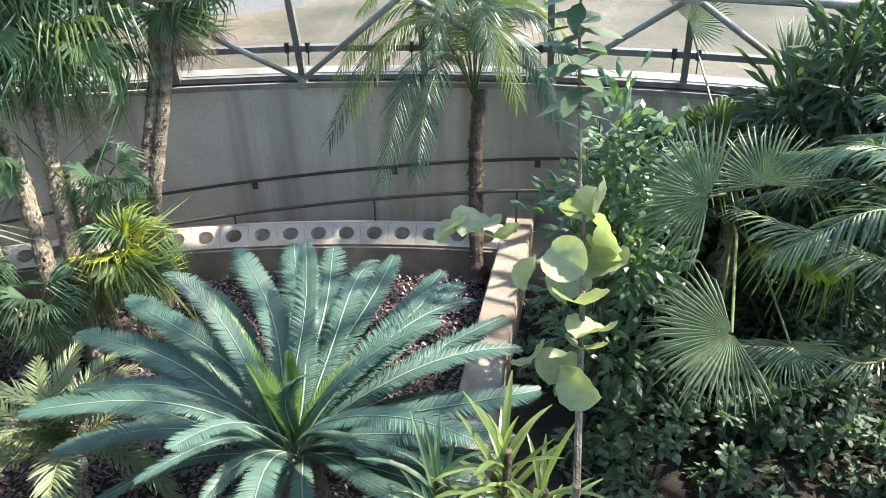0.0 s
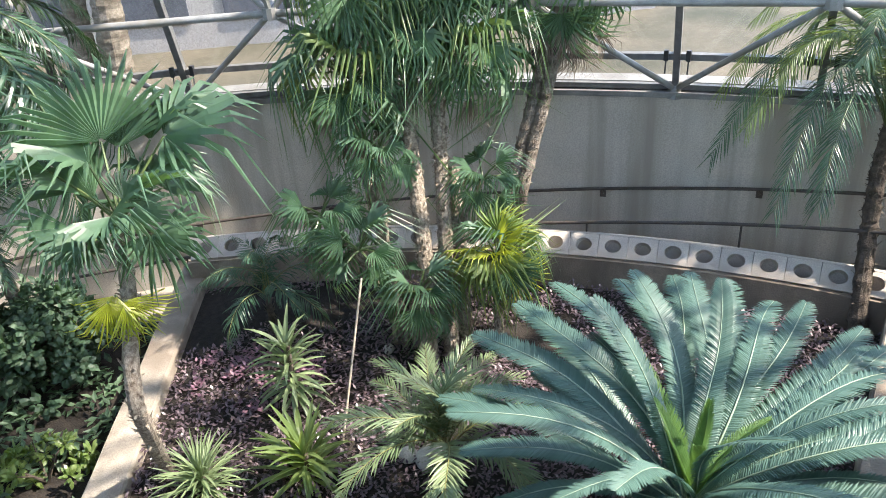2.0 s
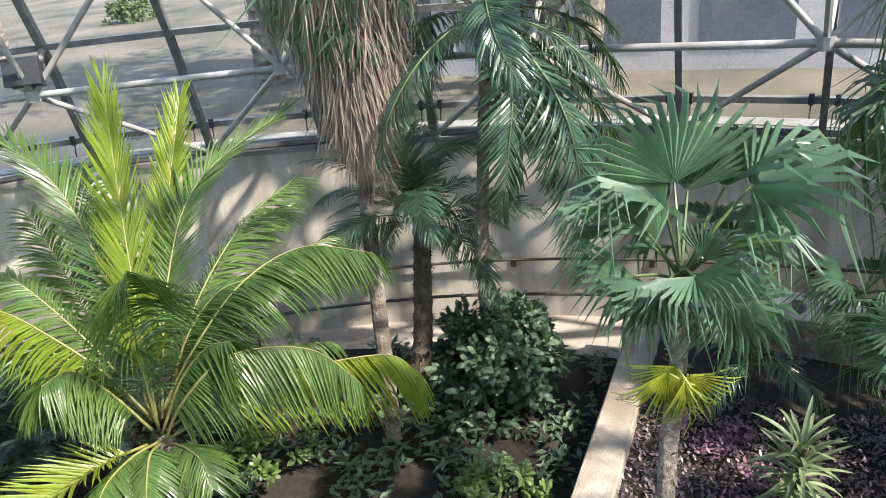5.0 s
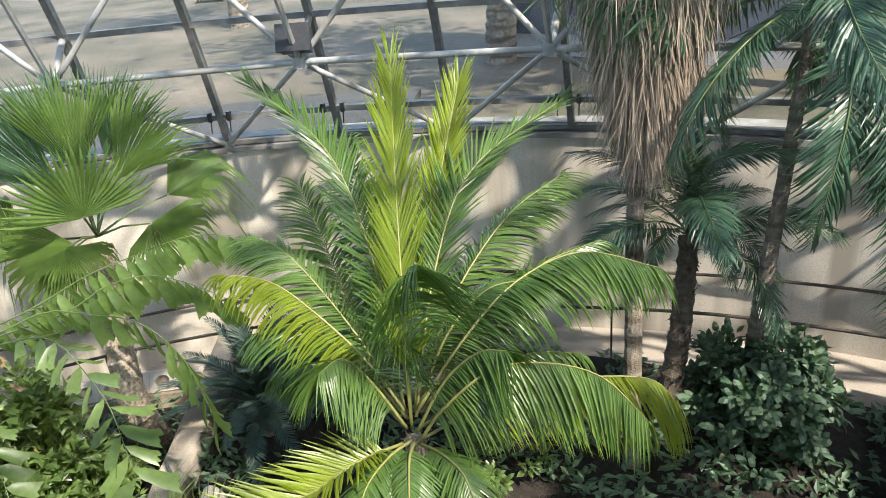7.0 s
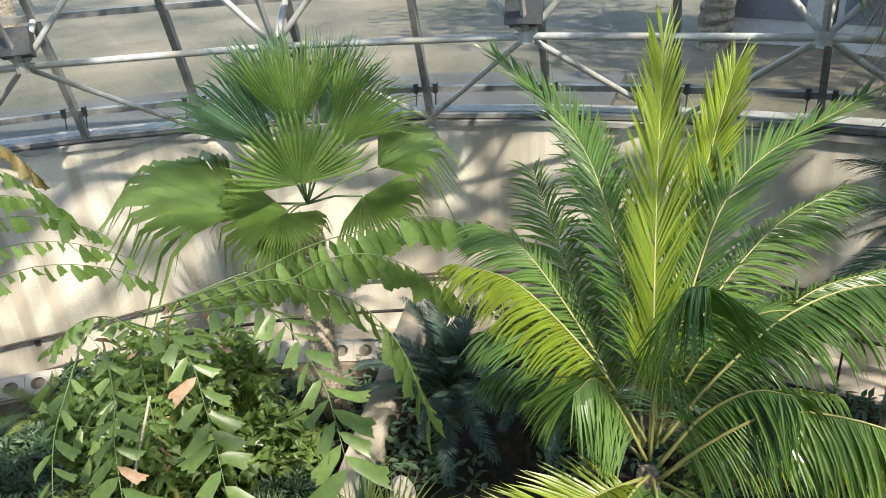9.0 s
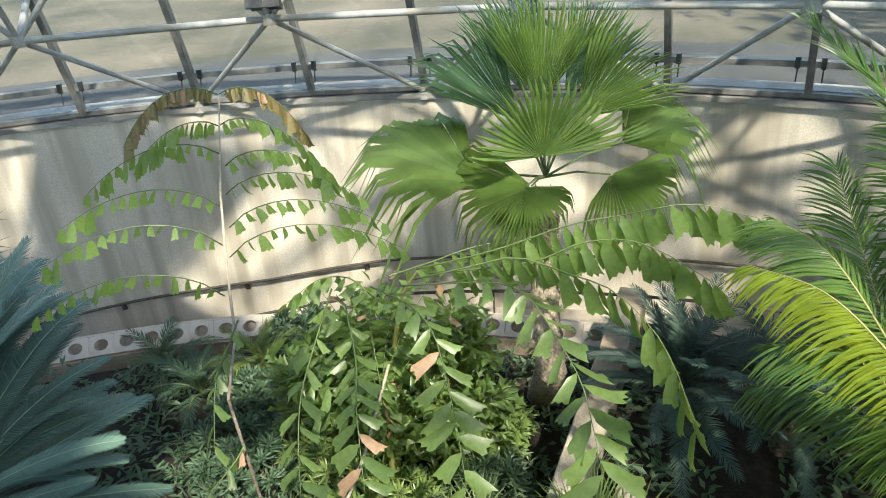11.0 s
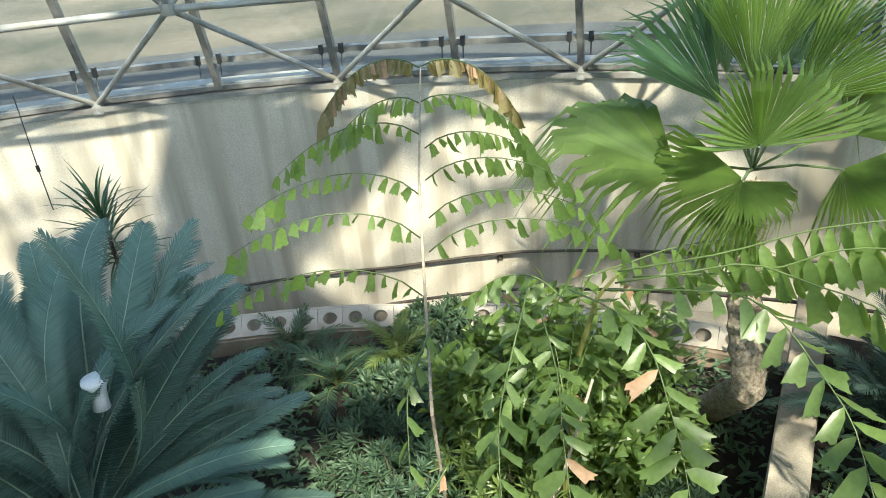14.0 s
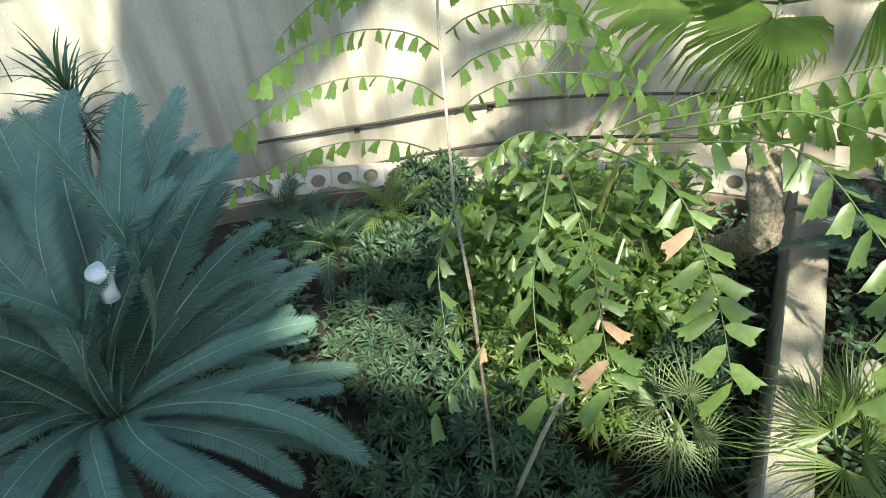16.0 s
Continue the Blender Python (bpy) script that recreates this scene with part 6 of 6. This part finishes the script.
for i, j in enumerate((7, 8, 12)):
    t = thing("feather_palm", W[j], "small feather palm in front of the kerb", "palm")
    hh = Vector(W[j]) + Vector((0, 0, 0.2))
    fronds(t, hh, spray(hh, 12, 0.72, 0, 70, 60 + i), [pinnate(34, 0.26, 0.02, 0.16, 55, 20, 30, 0.1, 84 + i, ((SHRUB_LIGHT, FEATHER, FEATHER)[i], RACHIS), 0.008)], 60 + i)
V = WEST_9
for i, p in enumerate(V):
    shrub("shrub", p, (0.6, 0.6, 0.6), 1500, 0.12, "dark green fine-leaved shrub under palms" if i % 2 == 0 else "light green fine-leaved shrub under palms", (SHRUB, SHRUB_LIGHT)[i % 2], 40 + i, 0.3, 7)
for i, (x, y, hgt) in enumerate(((-11.25, -2.7, 1.95), (-11.1, -2.1, 1.9), (-11.3, -3.3, 1.6))):
    shrub("fishtail_palm", (x, y, -0.6), (0.5, 0.5, hgt), 1250, 0.15, "bushy young fishtail palm with ragged sunlit leaflets", FISHTAIL, 140 + i, 0.62, 7, "palm", 0.4, RACHIS, True)
dp = Vector(DRACAENA[0])
strap_plant("dracaena", (dp.x, dp.y, -0.6), 80, 0.62, 0.055, "dark spiky dracaena on a thin stem", FEATHER, 34, 0, 85, dp.z + 0.55)

def undergrowth(name, a0, a1, r0, r1, z, n, height, leaf, mat, label, seed, wide=0.3, gap=-0.15):
    """Low mixed leaves that nobody could count."""
    r = random.Random(seed)
    lv, lf = [], []
    for i in range(n):
        a, rr = r.uniform(a0, a1), math.sqrt(r.uniform(r0 ** 2, r1 ** 2))
        p = ring(rr, a, z)
        d = noise.noise(Vector((p.x * 1.3, p.y * 1.3, seed)))
        if d < gap:
            continue
        p.z += r.random() * height * (0.5 + d)
        b = r.uniform(0, 6.283)
        x = Vector((math.cos(b), math.sin(b), r.uniform(-0.3, 1.0))).normalized() * leaf * r.uniform(0.6, 1.2)
        y = Vector((-math.sin(b), math.cos(b), r.uniform(-0.4, 0.4))) * leaf * wide * 0.5
        o = len(lv)
        lv += [p, p + x * 0.4 + y, p + x - Vector((0, 0, leaf * 0.15)), p + x * 0.4 - y]
        lf += [(o, o + 1, o + 2), (o, o + 2, o + 3)]
    tagged(new(name, mesh_of(name, lv, lf, mat)), label, "undergrowth", "", "stuff")


undergrowth("undergrowth", 158.8, 214, 6.0, 11.9, -0.6, 14000, 0.55, 0.16, SHRUB, "dense dark green undergrowth of narrow leaves", 5)
undergrowth("undergrowth", 121, 156.5, 6.0, 12.0, 0.12, 9000, 0.35, 0.14, SHRUB, "low dark undergrowth on the lower bed", 7, 0.4, 0.0)
undergrowth("undergrowth", 55, 80, 6.0, 12.0, 0.45, 6500, 0.3, 0.13, SHRUB, "low dark undergrowth in the east bed", 8, 0.4, -0.05)

# cycads between coconut palm and planter wall, their shade put into the leaf colour
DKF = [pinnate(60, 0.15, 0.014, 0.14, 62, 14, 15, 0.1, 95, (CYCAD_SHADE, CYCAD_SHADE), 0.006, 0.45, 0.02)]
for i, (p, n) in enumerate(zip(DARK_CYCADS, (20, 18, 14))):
    t = thing("cycad", p, "feathery cycad with deep shade put into its leaf colour", "cycad")
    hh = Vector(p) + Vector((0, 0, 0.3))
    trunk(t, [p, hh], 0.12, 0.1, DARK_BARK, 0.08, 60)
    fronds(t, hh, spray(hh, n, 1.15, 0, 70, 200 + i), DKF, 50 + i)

# east bed
grape = thing("sea_grape", (GRAPE_STEM[0][0], GRAPE_STEM[0][1], 0.45), "sea grape with large round pale green leaves", "tree")
bag = Bag()
bag.tube([(GRAPE_STEM[0][0], GRAPE_STEM[0][1], 0.45), *GRAPE_STEM], [0.02, 0.016, 0.014, 0.012, 0.010, 0.006], 7)
put("stem", bag.mesh("stem", BARK), grape)
vs, fs = [Vector((0.3, 0, -0.03))], []
for q in (0.4, 0.75, 1.0):
    for k in range(24):
        a = 2 * math.pi * k / 24
        rr = q * (1.0 - 0.14 * math.cos((a - math.pi) / 2) ** 16 + 0.025 * math.sin(5 * a))
        vs.append(Vector((0.5 + 0.5 * math.cos(a) * rr - 0.2 * (1 - q), 0.5 * math.sin(a) * rr, 0.24 * q * q * abs(math.sin(a)) + (0.022 if k % 2 else -0.012) * q + 0.04 * q * math.sin(3 * a))))
fs = [(0, k + 1, (k + 1) % 24 + 1) for k in range(24)]
for q in (0, 24):
    fs += [(q + k + 1, q + k + 25, q + (k + 1) % 24 + 25, q + (k + 1) % 24 + 1) for k in range(24)]
GR = mesh_of("leaf", vs, fs, GRAPE, smooth=True)
r = random.Random(8)
for p in GRAPE_LEAVES:
    p = Vector(p)
    q = p + Vector((r.uniform(-0.3, 0.3), -0.25, r.uniform(-0.25, 0.15))).normalized() * r.uniform(0.26, 0.36)
    x = (q - p).normalized()
    y = (LIGHT_SIDE - p).normalized().cross(x).normalized()
    z = x.cross(y)
    put("leaf", GR, grape, Matrix.Translation(p - x * 0.11) @ Matrix((x, y, z)).transposed().to_4x4() @ pose(0, 0, 0, r.uniform(-50, 50), r.uniform(-35, 35)) @ Matrix.Diagonal((*(Vector((1, 1, 1)) * r.uniform(0.16, 0.22)), 1)))

bag = Bag()
bag.tube(((0.42, 2.67, 3.69), (0.42, 2.86, 4.03), (0.42, 3.03, 4.33), (0.43, 3.16, 4.56)), [0.008, 0.008, 0.006, 0.004], 6)
put("stem", bag.mesh("stem", BARK), grape, None, "thin upper shoot")
vs = [Vector((u, v * 0.5, 0.05 * abs(v) - 0.12 * u * u)) for u, w in ((0, 0.0), (0.25, 0.36), (0.55, 0.46), (0.85, 0.26), (1, 0.02)) for v in (-w, 0, w)]
fs = [(k * 3 + j, k * 3 + j + 1, k * 3 + j + 4, k * 3 + j + 3) for k in range(4) for j in (0, 1)]
LONG = mesh_of("leaf", vs, fs, SHRUB, smooth=True)
r = random.Random(18)
for k in range(38):
    h = (k + 0.5) / 38
    p = Vector((0.42, 2.86, 4.03)).lerp(Vector((0.43, 3.16, 4.56)), h)
    w = 2.39996 * k
    m = Matrix.Translation(p) @ pose(0, 0, 0, 0, 0, math.degrees(w)) @ pose(0, 0, 0, r.uniform(-20, 20), r.uniform(-25, 25), 0)
    l = r.uniform(0.12, 0.20)
    put("leaf", LONG, grape, m @ Matrix.Diagonal((l, l, l, 1)))

E0 = EAST_0
strap_plant("strap_plant", (STRAP_TOP[0][0], STRAP_TOP[0][1], 0.45), 34, 0.42, 0.09, "bright green strap-leaved plant on a tall stem", FAN_LIGHT, 35, 5, 85, STRAP_TOP[0][2] - 0.45)
strap_plant("strap_plant", (-0.20, 2.70, 0.45), 36, 0.45, 0.07, "dark green strap-leaved plant beside the cycad", FAN, 36, 5, 85, 1.72)
strap_plant("strap_plant", (0.31, 2.51, 0.45), 30, 0.42, 0.08, "green strap-leaved plant under the sea grape", FAN_LIGHT, 37, 5, 85, 1.86)
efan = thing("fan_palm", (EAST_FANS[0][0] + 0.6, EAST_FANS[0][1] + 0.4, 0.45), "fan palm with large pale pleated leaves", "palm")
hub = Vector((EAST_FANS[0][0] + 0.6, EAST_FANS[0][1] + 0.4, EAST_FANS[0][2] - 0.5))
trunk(efan, [(hub.x, hub.y, 0.45), hub], 0.11, 0.09, FIBRE, 0.05, 160)
EASTF = fan_blade(34, 200, 0.5, 0.8, 0.06, 0.2, 57, FAN_PALE, 0.1, 0.1)
for c, t in zip(EAST_FANS[0::2], EAST_FANS[1::2]):
    fan_leaf(efan, hub, c, t, EASTF, 0.75)
for c, t in zip(EAST_BIG[0::2], EAST_BIG[1::2]):
    fan_leaf(efan, hub, c, t, EASTF, 0.95)
crown_of_fans(efan, hub, 8, 0.7, 0.75, SABF, 17, -20, 60, 0.5)
efe = thing("feather_palm", (3.35, 4.3, 0.45), "feather palm with silvery arching fronds", "palm")
trunk(efe, [(3.35, 4.3, 0.45), (3.3, 4.25, 2.5)], 0.10, 0.08, DARK_BARK, 0.08, 160)
feather(efe, ((3.27, 4.19, 2.57), (2.72, 4.34, 2.50), (2.38, 4.59, 2.56), (1.92, 4.96, 2.60)), 46, 0.34, 0.024, FAN_PALE, 451, 66, 34, 6, 0.45)
feather(efe, ((3.33, 4.33, 2.61), (2.90, 4.75, 2.99), (2.70, 5.02, 3.08), (2.31, 5.04, 2.74)), 46, 0.32, 0.024, FAN_PALE, 452, 66, 34, 6, 0.45)
feather(efe, ((3.20, 4.02, 2.47), (2.58, 3.87, 2.05), (2.20, 3.97, 2.06), (1.72, 4.05, 2.04)), 46, 0.26, 0.022, FEATHER, 453, 66, 34, 6, 0.3)
for k in range(15):
    w, e = 2.39996 * k, 0.25 + 0.8 * (k / 15)
    way = Vector((math.cos(w) * math.cos(e), math.sin(w) * math.cos(e), math.sin(e)))
    tip = Vector((3.3, 4.25, 2.55)) + way * 1.7 + Vector((0, 0, -0.55))
    feather(efe, ((3.3, 4.25, 2.55), Vector((3.3, 4.25, 2.6)) + way * 0.9, tip), 40, 0.34, 0.024, FEATHER, 460 + k, 62, 34, 6, 0.5)
for i, p in enumerate(E0[2:4] + E0[4:12]):
    s = (0.6, 0.7, 0.8, 0.9, 0.8, 0.7)[i % 6]
    shrub("shrub", (p[0], p[1], 0.45), (s, s, 0.5 + 0.15 * (i % 3)), 760, 0.12, "dark glossy shrub in the shaded east bed", SHRUB, 70 + i, 0.5, 7)
for i, (x, y, hgt, n, leaf, wide) in enumerate(((2.1, 7.0, 2.0, 1300, 0.24, 0.42), (3.3, 6.4, 3.1, 2400, 0.34, 0.13), (1.05, 5.18, 2.75, 1100, 0.17, 0.36))):
    t = shrub("small_tree", (x, y, 0.45), (0.75 if i < 2 else 0.42, 0.75 if i < 2 else 0.42, hgt), n, leaf, ("leafy small tree with thin dark stems", "small tree with narrow drooping leaves", "slender leafy tree beside the planter wall")[i], (SHRUB, SHRUB, FAN)[i], 90 + i, wide, 6, "tree")

# loose stones, a marker stone and a hanging wire
def stone(name, p, size, seed, label, category, mat=PALE_CONCRETE):
    r = random.Random(seed)
    bm = bmesh.new()
    bmesh.ops.create_icosphere(bm, subdivisions=2, radius=0.5)
    for v in bm.verts:
        v.co *= 1 + 0.25 * noise.noise(v.co * 2.2 + Vector((seed, 0, 0)))
        v.co = Vector((v.co.x * size[0], v.co.y * size[1], v.co.z * size[2] + size[2] * 0.42))
    me = bpy.data.meshes.new(name)
    bm.to_mesh(me)
    bm.free()
    me.materials.append(mat)
    ob = new(name, me)
    ob.matrix_world = Matrix.Translation(p) @ pose(0, 0, 0, 0, 0, r.uniform(0, 360))
    return tagged(ob, label, category)


stone("rock", STONES[0], (0.34, 0.26, 0.22), 1, "pale rounded rock lying on mulch", "rock")
stone("rock", STONES[1], (0.2, 0.16, 0.12), 2, "small pale rock lying on mulch", "rock")
stone("rock", STONES[2], (0.13, 0.11, 0.12), 3, "small white stone among purple leaves", "rock")
stone("marker_stone", STONES[3], (0.24, 0.14, 0.5), 4, "upright pale marker stone in dark soil", "stone")
wire = thing("hanging_wire", WIRE[2], "thin dark wire hanging before the wall", "wire")
bag = Bag()
bag.tube(WIRE, 0.006, 5)
bag.tube([Vector(WIRE[1]) - Vector((0, 0, 0.03)), Vector(WIRE[1]) + Vector((0, 0, 0.03))], 0.018, 6)
put("cable", bag.mesh("cable", BLACK), wire)

# purple ground cover, too small to count
r = random.Random(12)
lv, lf = [], []
for i in range(30000):
    a, rr = r.uniform(82.0, 118.6), math.sqrt(r.uniform(6.2 ** 2, 12.0 ** 2))
    p = ring(rr, a, 0.5)
    if noise.noise(p * 0.9) < -0.35:
        continue
    p.z += r.uniform(0.0, 0.10) * (1 + noise.noise(p * 1.7))
    b = r.uniform(0, 6.283)
    x = Vector((math.cos(b), math.sin(b), r.uniform(0.1, 0.9))).normalized() * r.uniform(0.035, 0.07)
    y = Vector((-math.sin(b), math.cos(b), r.uniform(-0.4, 0.4))) * 0.013
    o = len(lv)
    lv += [p, p + x * 0.5 + y, p + x, p + x * 0.5 - y]
    lf += [(o, o + 1, o + 2), (o, o + 2, o + 3)]
tagged(new("ground_cover", mesh_of("ground_cover", lv, lf, PURPLE)), "low dark purple leafy ground cover over mulch", "ground cover", "", "stuff")

# sunlit patch of the ground cover, its light painted as lighter pinkish leaves
lv, lf = [], []
for i in range(1500):
    w, q = r.uniform(0, 6.283), r.random() ** 0.5
    p = Vector((-5.38 + 0.75 * q * math.cos(w), 4.66 + 0.5 * q * math.sin(w), 0.53))
    if noise.noise(p * 2.5) < -0.1:
        continue
    p.z += r.uniform(0.04, 0.14)
    b = r.uniform(0, 6.283)
    x = Vector((math.cos(b), math.sin(b), r.uniform(0.0, 0.7))).normalized() * r.uniform(0.04, 0.075)
    y = Vector((-math.sin(b), math.cos(b), r.uniform(-0.4, 0.4))) * 0.015
    o = len(lv)
    lv += [p, p + x * 0.5 + y, p + x, p + x * 0.5 - y]
    lf += [(o, o + 1, o + 2), (o, o + 2, o + 3)]
tagged(new("ground_cover", mesh_of("ground_cover", lv, lf, PURPLE_SUNLIT)), "patch of purple leaves in mulch, sunlight put into their pinkish colour", "ground cover", "", "stuff")

# ---- outside ----
r = random.Random(4)
for i, (a, d, h, rad) in enumerate(((144.3, 18.6, 6, 0.30), (124.6, 16.2, 6, 0.24), (126.4, 16.4, 6, 0.2), (163, 27, 6, 0.3), (188, 27, 6, 0.3))):
    p = ring(d, a, 2.3)
    t = thing("garden_tree", p, "garden tree with bare pale trunk outside the glass", "tree")
    trunk(t, [p, p + Vector((0.2, 0.1, h * 0.5)), p + Vector((0.1, 0.3, h))], rad, rad * 0.6, BARK, 0.02, 0)
    lv, lf = [], []
    for k in range(1200):
        c = p + Vector((r.gauss(0, 1.6), r.gauss(0, 1.6), h + r.gauss(0.6, 0.8)))
        x, y = Vector((r.gauss(0, 1), r.gauss(0, 1), r.gauss(0, 1))).normalized() * 0.22, Vector((r.gauss(0, 1), r.gauss(0, 1), r.gauss(0, 1))).normalized() * 0.12
        o = len(lv)
        lv += [c - x, c + y, c + x, c - y]
        lf.append((o, o + 1, o + 2, o + 3))
    tagged(put("crown", mesh_of("crown", lv, lf, FAR_GREEN), t), kind="stuff")
for i, (a, d, s) in enumerate(((146, 30, 0.7), (157, 34, 0.9), (166, 36, 0.8))):
    shrub("garden_shrub", ring(d, a, 2.3), (s, s, s), 900, 0.2, "low rounded garden shrub on the dry lawn", FAR_GREEN, 120 + i, 0.5, 6)
hb = ring(17.2, 120, 2.25)
house = thing("garden_building", hb, "pale plastered building with arched windows", "building")
m = Matrix.Translation(hb) @ pose(0, 0, 0, 0, 0, 120 + 90)
bag = Bag()
bag.box(m @ Matrix.Translation((0, -1.0, 2.0)), 16, 1.6, 4.6)
put("wall", bag.mesh("wall", STONE), house)
for k in range(8):
    x = -7 + 2 * k
    vs = [m @ Vector((x + sx * 0.7, -0.17, z)) for sx, z in ((-1, 0.5), (1, 0.5))] + [m @ Vector((x + 0.7 * math.cos(q), -0.17, 2.0 + 0.7 * math.sin(q))) for q in [math.pi * j / 10 for j in range(11)]]
    bk = [v - (m.to_3x3() @ Vector((0, 0.06, 0))) for v in vs]
    nn = len(vs)
    put("window", mesh_of("window", vs + bk, [tuple(range(nn))] + [(j, (j + 1) % nn, nn + (j + 1) % nn, nn + j) for j in range(nn)], SHADE_GLASS), house)

for i, a in enumerate((141.2, 142.6)):
    p = ring(20.5, a, 2.33)
    t = thing("garden_bench", p, "pale slatted garden bench on the lawn", "bench", "garden benches")
    m = Matrix.Translation(p) @ pose(0, 0, 0, 0, 0, a + 90)
    for n, (x, y, z, sx, sy, sz) in (("seat", (0, 0, 0.42, 1.1, 0.42, 0.05)), ("backrest", (0, -0.2, 0.72, 1.1, 0.04, 0.36)), ("leg", (-0.5, 0, 0.2, 0.06, 0.4, 0.4)), ("leg", (0.5, 0, 0.2, 0.06, 0.4, 0.4))):
        bag = Bag()
        bag.box(m @ Matrix.Translation((x, y, z)), sx, sy, sz)
        put(n, bag.mesh(n, STICK), t)
